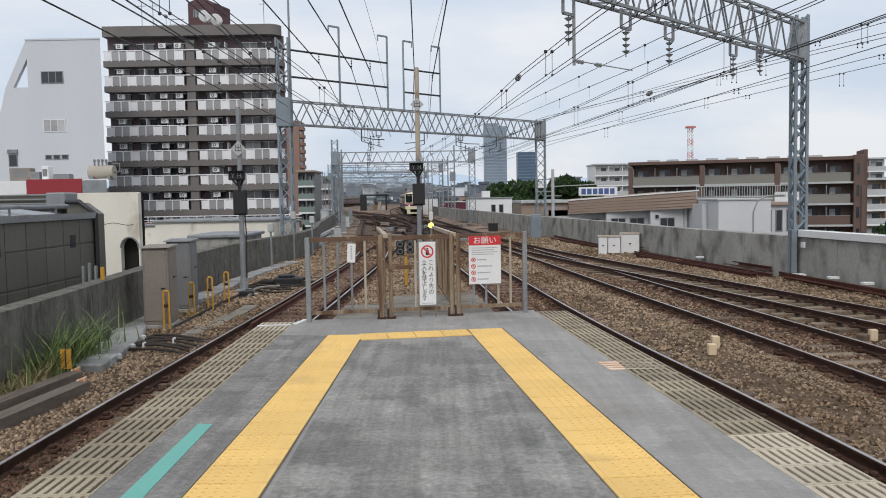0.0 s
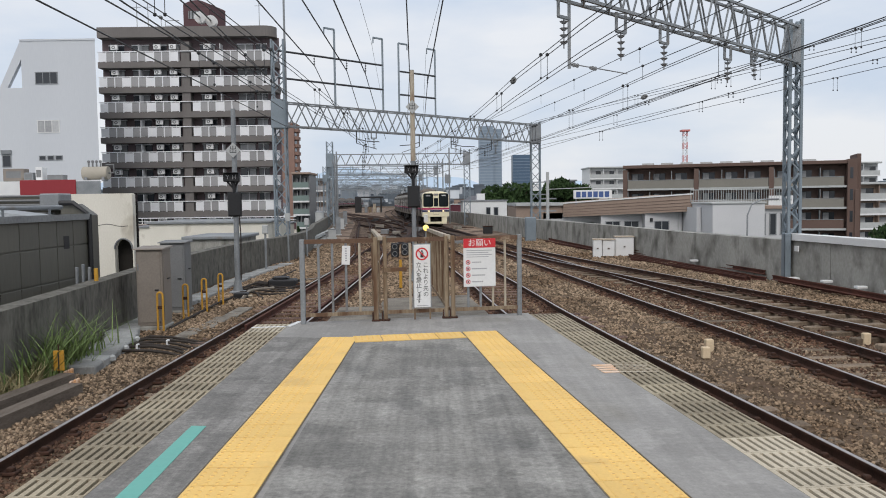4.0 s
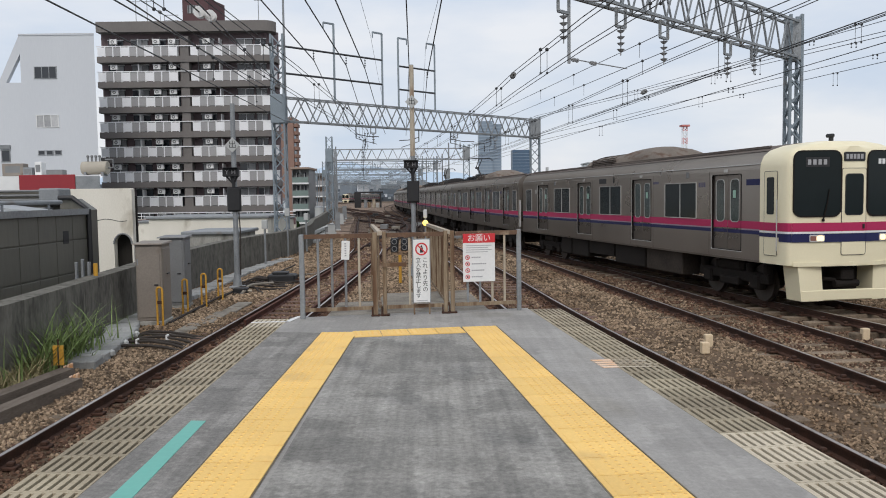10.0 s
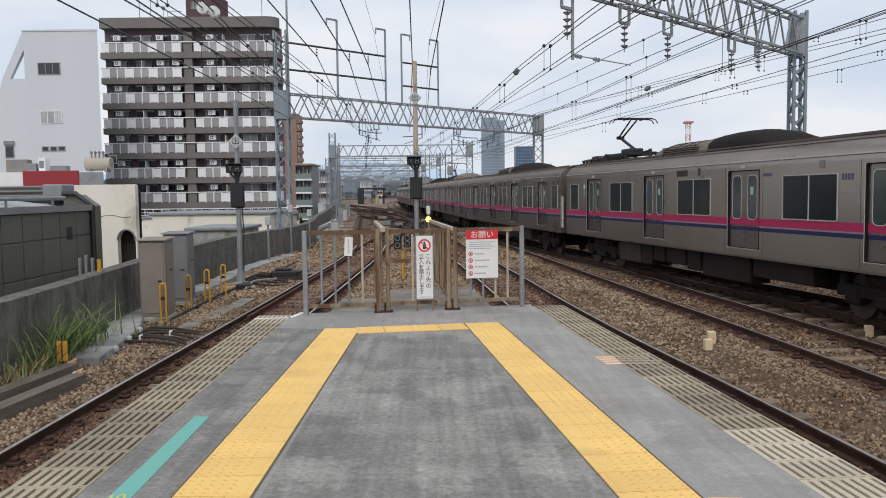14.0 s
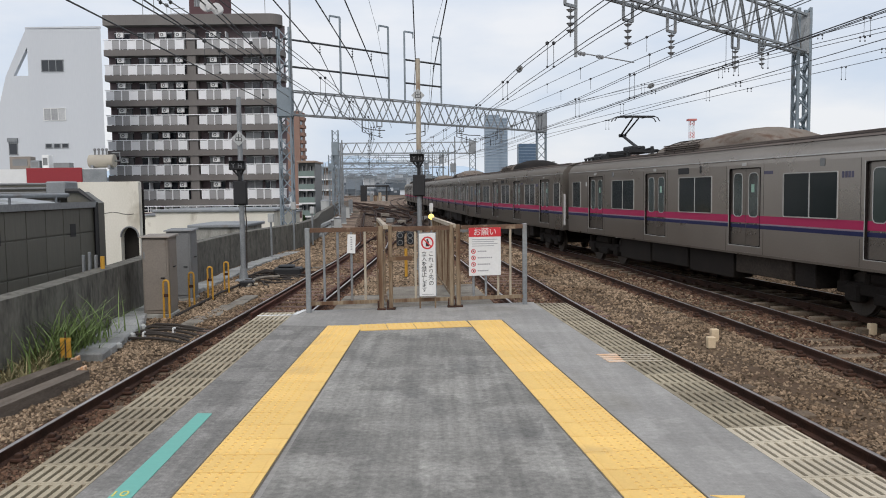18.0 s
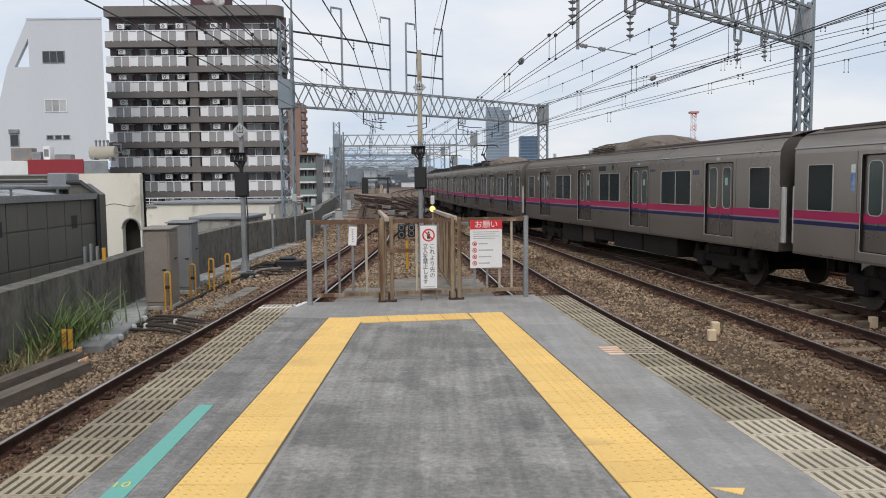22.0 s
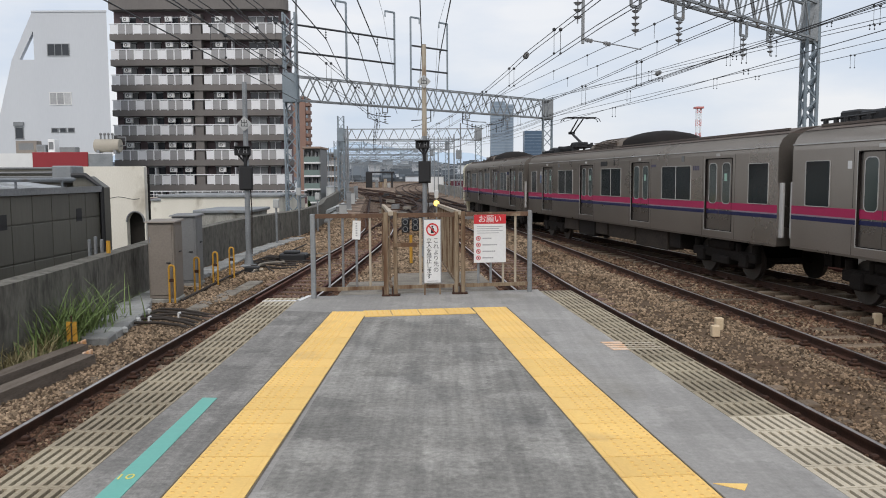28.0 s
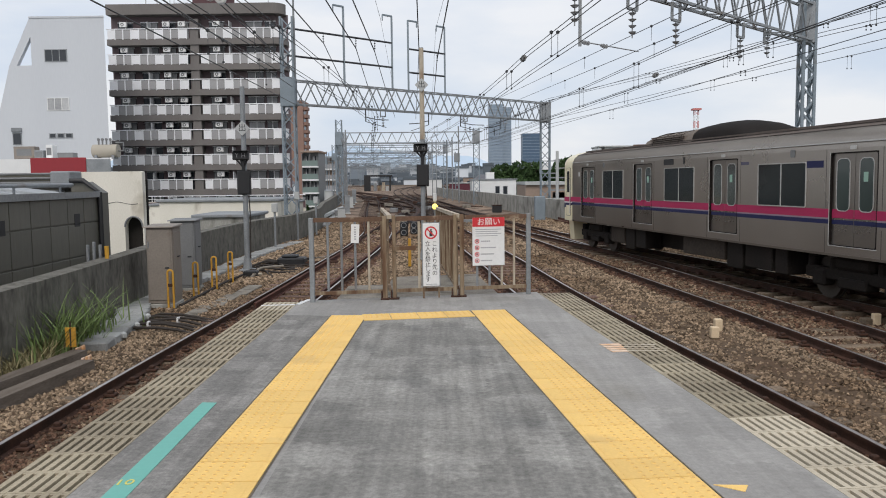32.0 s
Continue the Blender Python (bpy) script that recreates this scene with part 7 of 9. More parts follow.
def apartment():
    """Ten storeys of galleries seen square on."""
    X0, X1, Y, Z0, ZT = -37.7, -17.9, 92.0, -7.5, 21.3
    a = thing("apartment_block", "ten-storey grey-brown apartment block with white balcony panels", "apartment building")
    R = 1.4
    prof = [(X0, Y + 1.4), (X1 - 1.2, Y + 1.4), (X1, Y + 2.6), (X1 - 2.6, Y + 14), (X0, Y + 14)]
    part("wall", Shape().prism(prof, Z0, ZT - 0.9), M_aptdark, a, "dark maroon tiled wall")

    def outline(o=0.0):
        pts = [(X0 - o, Y - o)]
        for k in range(7):
            an = -math.pi / 2 + k * math.pi / 12
            pts.append((X1 - R + (R + o) * math.cos(an), Y + R + (R + o) * math.sin(an)))
        return pts

    part("roof_band", Shape().prism(outline() + [(X1 - 2.5, Y + 14), (X0, Y + 14)], ZT - 1.15, ZT), M_aptwall, a, "thick grey-brown roof band")
    n = 10
    F = 2.795
    acm = Shape().soft(-0.4, -0.14, 0, 0.4, 0.14, 0.56, 0.03)
    acme = acm.mesh("air_conditioner", M_white)
    fan = ring(0.09, 0.19, 14, 0.02).mesh("fan_grille", M_cabgrey)
    mid0, mid1 = -28.75, -27.3
    for i in range(n):
        zt = ZT - 1.15 - F * i
        zs = zt - F + 0.0
        # slab with its apron
        part("balcony_slab", Shape().prism(outline() + [(X1, Y + 3), (X0, Y + 3)], zs - 0.55, zs + 0.12), M_aptwall, a)
        # rail with alternating white and grey panels
        zb, zr = zs + 0.16, zs + 1.22
        part("hand_rail", Shape().tube([(x, y + 0.03, zr) for x, y in outline(0.0)], 0.06, 6), M_panelw, a)
        edge = X1 - R
        for xa, xb, nn in ((X0 + 0.05, mid0, 10), (mid1, edge, 9)):
            w = (xb - xa) / nn
            for k in range(nn):
                x = xa + w * k
                wp = part("balcony_panel", Shape().box(x + 0.04, Y + 0.02, zb, x + w - 0.07, Y + 0.06, zr - 0.1), M_panelw if k % 3 == 0 else M_panelg, a)
                part("panel_post", Shape().box(x + w - 0.07, Y - 0.02, zb - 0.1, x + w + 0.04, Y + 0.07, zr), M_panelw, wp)
        cr = [(x, y) for x, y in outline(0.0)[1:]]
        for (xa, ya), (xb, yb) in zip(cr[:-1:2], cr[2::2] if len(cr) % 2 else cr[2::2] + [cr[-1]]):
            cv = Shape().add([(xa, ya, zb), (xb, yb, zb), (xb, yb, zr - 0.05), (xa, ya, zr - 0.05), (xa - 0.03, ya + 0.03, zb), (xb - 0.03, yb + 0.03, zb), (xb - 0.03, yb + 0.03, zr - 0.05), (xa - 0.03, ya + 0.03, zr - 0.05)],
                   [(0, 1, 2, 3), (7, 6, 5, 4), (3, 2, 6, 7), (0, 4, 5, 1)])
            part("curved_panel", cv, M_panelw, a, "rounded white corner panel")
        part("middle_pier", Shape().box(mid0 + 0.3, Y + 0.14, zs - 0.1, mid1 - 0.2, Y + 1.3, zt - 0.5), M_aptwall, a)
        # back wall: sliding windows, partition screens, outdoor units
        for j, (xw, w) in enumerate(((-36.9, 1.7), (-34.3, 1.9), (-31.9, 1.5), (-30.2, 1.3), (-26.6, 1.7), (-22.4, 1.8), (-20.3, 1.2))):
            rn = random.Random(i * 17 + j)
            wf = part("sliding_window", Shape().box(xw, Y + 1.30, zs + 0.12, xw + w, Y + 1.38, zs + 2.1), M_glassB, a)
            if rn.random() < 0.75:
                cw = w * rn.choice([0.45, 0.5, 1.0])
                o = rn.choice([0, w - cw])
                part("curtain", Shape().box(xw + o + 0.04, Y + 1.285, zs + 0.16, xw + o + cw - 0.04, Y + 1.297, zs + 2.05), M_curtain, wf)
            part("frame", Shape().box(xw - 0.05, Y + 1.27, zs + 2.1, xw + w + 0.05, Y + 1.39, zs + 2.2).box(xw + w / 2 - 0.04, Y + 1.27, zs + 0.12, xw + w / 2 + 0.04, Y + 1.3, zs + 2.1), M_panelw, wf)
        for xs in (-33.2, -24.1):
            part("partition", Shape().box(xs, Y + 0.1, zs + 0.12, xs + 0.05, Y + 1.38, zs + 2.05), M_panelw, a)
        for xu in (-36.0, -31.2, -29.45, -25.6):
            u = part("air_conditioner", acme, None, a, at=pose(xu, Y + 0.55, zs + 1.52))
            part("fan_grille", fan, None, u, at=pose(-0.08, -0.14, 0.28, 90, 0, 0))
            part("unit_bracket", Shape().box(-0.42, -0.02, 0.56, -0.38, 0.02, 0.74).box(0.38, -0.02, 0.56, 0.42, 0.02, 0.74), M_galv, u)
    # roof tank room and aerials
    tw = [(-29.2, Y + 4.0), (-26.2, Y + 4.0), (-25.2, Y + 7.5), (-29.2, Y + 7.5)]
    part("roof_tower", Shape().prism(tw, ZT - 0.1, ZT + 3.1), M_maroon, a, "mauve tiled roof tower")
    crown = Shape()
    n = 9
    arcp = [(-29.2 + 3.0 * k / n, ZT + 3.1 + 0.75 * math.sin(math.pi * (0.12 + 0.76 * k / n))) for k in range(n + 1)]
    pts = [(-29.2, ZT + 3.08)] + arcp + [(-26.2, ZT + 3.08)]
    m = len(pts)
    crown.add([(x, Y + 4.0, z) for x, z in pts] + [(x + (1.0 if x > -27 else 0.3), Y + 7.5, z) for x, z in pts],
              [tuple(range(m)), tuple(range(m, 2 * m))[::-1]] + [(q, (q + 1) % m, m + (q + 1) % m, m + q) for q in range(m)])
    part("tower_crown", crown, M_maroon, a, "arched mauve tower top")
    part("tower_grille", Shape().box(-28.6, Y + 3.95, ZT + 1.7, -27.3, Y + 3.99, ZT + 2.6), M_galv, a)
    for k in range(4):
        part("grille_bar", Shape().box(-28.5 + 0.34 * k, Y + 3.9, ZT + 1.72, -28.44 + 0.34 * k, Y + 3.95, ZT + 2.58), M_black, a)
    rr = Shape().tube([(-31.0, Y + 3, ZT), (-31.0, Y + 3, ZT + 1.3), (-29.4, Y + 3, ZT + 1.3)], 0.04, 6).tube([(-31.0, Y + 3, ZT + 0.7), (-29.4, Y + 3, ZT + 0.7)], 0.03, 6)
    part("roof_rail", rr, M_galv, a)
    part("dish", Shape().tube([(-31.4, Y + 2.7, ZT + 1.6), (-31.2, Y + 2.5, ZT + 1.7)], 0.28, 12, 0.05).tube([(-31.4, Y + 2.8, ZT), (-31.4, Y + 2.8, ZT + 1.6)], 0.03, 6), M_galv, a)
    for x in (-34.6, -33.3, -20.4):
        part("aerial", Shape().tube([(x, Y + 4, ZT - 0.1), (x, Y + 4, ZT + 3.5)], 0.04, 6).bar((x - 0.5, Y + 4, ZT + 3.1), (x + 0.5, Y + 4, ZT + 3.1), 0.05), M_galv, a)
    part("mauve_band", Shape().box(X0 + 2.9, Y - 12.06, -1.1, X1 + 4, Y - 12.0, -0.45), M_maroon, a, "mauve painted band on the boundary wall")
    rl = Shape().box(X0 + 3, Y - 11.9, 0.12, X1 + 4, Y - 11.84, 0.2).box(X0 + 3, Y - 11.9, -0.2, X1 + 4, Y - 11.85, -0.15)
    for k in range(26):
        rl.box(X0 + 3 + 0.8 * k, Y - 11.9, -0.4, X0 + 3.06 + 0.8 * k, Y - 11.84, 0.14)
    part("boundary_rail", rl, M_panelw, a, "white rail on the boundary wall")
    part("skirt_wall", Shape().box(X0 + 3, Y - 12, -7.5, X1 + 4, Y - 11.6, -0.4), M_archw, a, "cream boundary wall at the foot")


def white_building():
    Y = 80.0
    b = thing("white_building", "plain white rendered building with a sloping side and triangular opening", "building")
    s = Shape()

    def slab(poly, y0, y1):
        n = len(poly)
        s.add([(x, y, z) for y in (y0, y1) for x, z in poly], [tuple(range(n)), tuple(range(n, 2 * n))[::-1]] + [(i, (i + 1) % n, n + (i + 1) % n, n + i) for i in range(n)])

    s.prism([(-40.2, Y), (-33.0, Y), (-36.6, Y + 8), (-40.2, Y + 8)], -7.5, 17.55)
    slab([(-48.0, -7.5), (-40.2, -7.5), (-40.2, 13.0), (-41.65, 13.0), (-42.4, 13.0)], Y, Y + 11)
    slab([(-42.4, 13.0), (-41.65, 13.0), (-40.2, 15.75), (-40.2, 17.6)], Y, Y + 0.5)
    part("wall", s, M_wb, b)
    part("parapet", Shape().prism([(-40.3, Y - 0.06), (-32.95, Y - 0.06), (-36.6, Y + 8), (-40.3, Y + 8)], 17.5, 17.66), M_wb, b, "white coping")
    window_unit(b, -38.85, Y, 13.4, 2.1, 1.05, 3)
    window_unit(b, -38.85, Y, 8.7, 2.1, 1.1, 3, M_white, M_curtain)
    for k in range(3):
        window_unit(b, -38.8 + 0.8 * k, Y, 6.02, 0.6, 0.34, 1)
    window_unit(b, -42.4, Y, 5.4, 0.8, 1.05, 1)
    part("vent_hood", Shape().soft(-42.5, Y - 0.2, 6.6, -41.5, Y, 7.0, 0.03), M_galv, b)
    lb = thing("shop_roof_fascia", "white fascia with a dark red panel on a low shop building", "building")
    Y2 = 60.0
    part("wall", Shape().prism([(-36, Y2), (-24.8, Y2), (-28.7, Y2 + 9), (-36, Y2 + 9)], -7.5, 3.35), M_white, lb)
    part("red_panel", Shape().soft(-30.6, Y2 - 0.12, 2.15, -26.5, Y2, 3.42, 0.03), M_redband, lb, "dark red sign panel")
    part("fascia_end", Shape().soft(-26.5, Y2 - 0.08, 2.2, -24.7, Y2, 3.3, 0.03), M_galv, lb)
    t = thing("roof_tank", "horizontal beige water tank with pipes on the low roof", "tank", (-26.0, Y2 + 2.5, 3.35))
    part("tank", Shape().tube([(-1.0, 0, 0.62), (0.9, 0, 0.62)], 0.5, 16), mat("beige_tank_paint", (0.42, 0.38, 0.31), None, 0.6), t, smooth=True)
    for x in (-0.7, 0.6):
        part("saddle", Shape().box(x - 0.1, -0.4, 0, x + 0.1, 0.4, 0.3), M_galv, t)
    for x in (-0.6, -0.3, 0.0, 0.3):
        part("valve", Shape().tube([(x, 0, 1.1), (x, 0, 1.5)], 0.07, 8).ball((x, 0, 1.5), 0.12, 8), M_cabgrey, t)
    part("pipe", Shape().tube([(0.9, 0, 0.62), (1.3, 0, 0.62), (1.3, 0, 1.25), (0.7, 0, 1.25)], 0.06, 8), M_cabgrey, t)
    for x, w, h, m in ((-31.9, 1.6, 1.0, M_cab), (-30.0, 0.5, 1.1, M_white), (-28.8, 1.2, 0.5, M_cabgrey), (-30.8, 0.7, 0.7, M_galv)):
        u = thing("roof_unit", "boxy rooftop equipment unit with louvred front", "roof equipment", (x, Y2 + 2, 3.35))
        part("case", Shape().soft(-w / 2, -0.4, 0.06, w / 2, 0.4, h, 0.03), m, u)
        part("grille", Shape().box(-w * 0.35, -0.42, h * 0.3, w * 0.35, -0.4, h * 0.8), M_cabgrey, u)
        part("feet", Shape().box(-w / 2, -0.3, 0, -w / 2 + 0.08, 0.3, 0.06).box(w / 2 - 0.08, -0.3, 0, w / 2, 0.3, 0.06), M_galv, u)


def clad_building():
    """The olive metal-clad station wing beside the parapet, with the cream arched wall behind."""
    c = thing("clad_annex", "olive-grey metal-clad annex with a pale metal roof beside the line", "building")
    X = -8.35
    part("wall_core", Shape().box(X - 6, 2, -7.5, X - 0.03, 19.44, 1.2), M_clad, c)
    for k in range(22):
        y = 1.84 + k * 0.8
        for z0, z1 in ((-3.0, -0.88), (-0.86, -0.13), (-0.11, 0.62), (0.64, 1.2)):
            part("cladding_panel", Shape().soft(X - 0.03, y + 0.012, z0, X, y + 0.788, z1 - 0.012, 0.006), M_clad, c)
    part("gutter", Shape().sweep([(X - 0.05, y, 1.2) for y in (2, 10, 19.44)], [(-0.12, 0.0), (0.12, 0.0), (0.14, 0.14), (-0.12, 0.10)]), M_roofmetal, c, "pale round gutter")
    part("roof", Shape().add([(X - 6, 2, 2.02), (X - 0.2, 2, 1.24), (X - 0.2, 19.4, 1.24), (X - 6, 19.4, 2.02), (X - 6, 2, 1.9), (X - 0.2, 2, 1.15), (X - 0.2, 19.4, 1.15), (X - 6, 19.4, 1.9)],
                             [(0, 1, 2, 3), (7, 6, 5, 4), (0, 4, 5, 1), (1, 5, 6, 2), (2, 6, 7, 3), (3, 7, 4, 0)]), M_roofmetal, c, "pale weathered metal roof")
    for k in range(16):
        y = 2.6 + k
        part("roof_seam", Shape().bar((X - 0.25, y, 1.27), (X - 5.9, y, 2.06), 0.04, 0.05), M_roofmetal, c)
    part("snow_rail", Shape().tube([(X - 0.5, 2.2, 1.5), (X - 0.5, 19.2, 1.5)], 0.045, 8), M_galv, c)
    for k in range(9):
        part("rail_stay", Shape().bar((X - 0.5, 2.6 + k * 2, 1.24), (X - 0.5, 2.6 + k * 2, 1.5), 0.04), M_galv, c)
    for y in (15.0, 18.15):
        w = part("vent_window", Shape().box(X, y, 0.56, X + 0.006, y + 0.27, 0.85), M_black, c, "small dark slot window")
    f = Shape()
    gab = [(-9.0, 1.57), (-8.70, 1.57), (-8.34, 1.30), (-8.34, -3), (-9.0, -3)]
    f.add([(x, y, z) for y in (19.48, 20.0) for x, z in gab], [(0, 1, 2, 3, 4), (9, 8, 7, 6, 5), (0, 5, 6, 1), (1, 6, 7, 2), (2, 7, 8, 3)])
    part("end_gable", f, M_clad, c, "clipped dark gable")
    part("downpipe", Shape().tube([(-9.0, 19.42, 1.60), (-8.68, 19.42, 1.60), (-8.3, 19.42, 1.31), (-8.3, 19.42, -1.2)], 0.06, 8), M_black, c, "black edging pipe round the gable", smooth=True)
    for z in (1.34, 1.45, 1.56, 1.67, 1.78):
        part("pipe", Shape().tube([(X - 6, 20.5, z), (X - 1.3, 20.5, z)], 0.03, 8), M_cabgrey, c)
    part("louvre_wall", Shape().box(X - 7, 20.7, -3, -9.5, 20.9, 1.78), M_clad, c, "dark recessed wall behind the pipes")
    part("duct_box", Shape().soft(-9.86, 20.2, 1.42, -9.36, 20.9, 1.84, 0.03), M_galv, c, "grey duct box")
    # cream wall with an arch
    a = thing("arched_wall", "stained cream rendered wall with a round arched opening", "wall")
    Y = 30.0
    x0, x1, zt, zb = -13.7, -11.22, 1.95, -5.0
    cx, r, zs = -11.6, 0.33, -0.10
    arch = [(cx + r * math.cos(math.pi * k / 12), zs + r * 1.15 * math.sin(math.pi * k / 12)) for k in range(13)]
    front = [(x0, zb), (cx - r, zb)] + list(reversed(arch)) + [(cx + r, zb), (x1, zb), (x1, zt - 0.03), (x1 - 0.06, zt), (x0, zt)]
    n = len(front)
    s = Shape().add([(x, y, z) for y in (Y, Y + 0.3) for x, z in front], [(i, (i + 1) % n, n + (i + 1) % n, n + i) for i in range(n)])
    bm = bmesh.new()
    for y in (Y, Y + 0.3):
        bm.faces.new([bm.verts.new((x, y, z)) for x, z in front])
    bm.normal_update()
    bmesh.ops.triangulate(bm, faces=bm.faces[:])
    bm.verts.index_update()
    s.add([v.co for v in bm.verts], [[v.index for v in f.verts] for f in bm.faces])
    bm.free()
    part("wall", s, M_archw, a)
    part("arch_rim", Shape().tube([(x, Y - 0.01, z) for x, z in arch], 0.035, 6), M_cabgrey, a)
    # near-black sheet behind the opening paints the arch's inner shade
    part("dark_room", Shape().box(cx - 0.6, Y + 0.5, zb, cx + 0.36, Y + 0.6, zt - 0.3), M_void, a, "near-black sheet standing in for the dim inside of the arch")
    part("crack", Shape().tube([(x1 - 2.4 + 0.2 * k, Y - 0.002, 0.78 + 0.05 * math.sin(k * 1.1)) for k in range(12)], 0.012, 5), M_concdark, a)
    # low sheds between the wall and the apartment block
    for x, y, w, d, z, m in ((-13.5, 48, 7, 6, 0.35, M_archw), (-17, 60, 10, 8, -0.2, M_archw), (-10.6, 38, 2.4, 4, -0.15, M_conc)):
        h = thing("low_shed", "low cream-walled shed with a flat roof behind the parapet", "shed", (x, y, -7.5))
        part("wall", Shape().box(-w / 2, 0, 0, w / 2, d, z + 7.5), m, h)
        part("roof", Shape().soft(-w / 2 - 0.15, -0.15, z + 7.5, w / 2 + 0.15, d + 0.15, z + 7.65, 0.03), M_galv, h)


def balcony_block(name, x0, x1, y, depth, ztop, storeys, fh, wall_m, band_m, label, rail_m=None):
    b = thing(name, label, "apartment building")
    part("wall", Shape().box(x0, y + 1.2, -7.5, x1, y + depth, ztop), wall_m, b)
    part("roof", Shape().soft(x0 - 0.3, y - 0.2, ztop, x1 + 0.3, y + depth + 0.3, ztop + 0.4, 0.05), band_m, b)
    for i in range(storeys):
        z = ztop - fh * (i + 1)
        part("balcony_slab", Shape().box(x0, y, z - 0.32, x1, y + 1.25, z), M_white, b)
        part("balcony_rail", Shape().box(x0 + 0.05, y + 0.02, z, x1 - 0.05, y + 0.1, z + 1.05), rail_m or M_panelg, b)
        nn = max(2, int((x1 - x0) / 3.2))
        for k in range(nn):
            w = (x1 - x0) / nn
            f = part("window", Shape().box(x0 + k * w + 0.5, y + 1.12, z + 0.1, x0 + (k + 1) * w - 0.5, y + 1.19, z + 2.0), M_glassB, b)
            part("curtain", Shape().box(x0 + k * w + 0.55, y + 1.1, z + 0.15, x0 + (k + 0.5) * w, y + 1.115, z + 1.95), M_curtain, f)
            part("divider", Shape().box(x0 + k * w - 0.06, y + 0.05, z, x0 + k * w + 0.06, y + 1.2, z + fh - 0.2), wall_m, b)
    return b


def far_left():
    b = thing("brick_tower", "tall narrow red-brown apartment tower with rounded end balconies", "apartment building", (-54.5, 300, -7.5))
    part("wall", Shape().box(-3.4, 0, 0, 2.3, 12, 37.6), M_brick, b)
    part("roof", Shape().soft(-3.6, -0.2, 37.6, 2.5, 12.2, 38.3, 0.05), M_brick, b)
    part("pale_strip", Shape().box(-3.1, -0.06, 0, -2.5, 0, 37.0), M_concpale, b, "pale vertical joint strip")
    for i in range(13):
        z = 35.0 - 2.8 * i
        part("end_balcony", Shape().prism([(2.3, 1.0), (3.3, 1.0), (3.75, 1.6), (3.75, 6), (2.3, 6)], z - 0.15, z + 1.05), M_brick, b, "rounded brick balcony")
        part("balcony_window", Shape().box(2.3, 1.2, z + 1.1, 2.36, 5.6, z + 2.4), M_glassB, b)
    balcony_block("green_block", -28.3, -25.2, 160, 10, 7.0, 5, 2.6, M_cabgrey, M_tan, "pale apartment block with green-tinted balconies", M_greenp)
    balcony_block("low_block", -30.2, -27.2, 200, 10, 7.0, 5, 2.6, M_tan, M_galv, "small tan apartment block far along the line")
    t = thing("grey_tank", "upright pale grey tank behind the parapet", "tank", (-11.6, 80.0, -7.5))
    part("drum", Shape().tube([(0, 0, 0), (0, 0, 8.0)], 0.42, 16), M_concpale, t, smooth=True)
    part("lid", Shape().tube([(0, 0, 8.0), (0, 0, 8.14)], 0.46, 16, 0.3), M_galv, t)
    d = thing("parapet_duct", "white cable duct along the foot of the parapet", "duct")
    part("duct", Shape().bar((-8.05, 47.0, -0.95), (-9.55, 75.0, -0.95), 0.26, 0.2), M_concpale, d)
    for k in range(7):
        part("support", Shape().box(-8.3 - 0.214 * k, 48.9 + 4 * k, BED_Z - 0.1, -8.0 - 0.214 * k, 49.1 + 4 * k, -1.0), M_conc, d)


M_maroonshed = mat("maroon_corrugated_sheet", (0.15, 0.05, 0.065), (0.11, 0.036, 0.048), 0.7, 0, 8, 0.4, 0.7, 0.02)
M_greenp = mat("green_grey_balcony", (0.19, 0.25, 0.23), (0.145, 0.195, 0.18), 0.6, 0, 6, 0.3, 0.7, 0)
apartment()
white_building()
clad_building()
far_left()


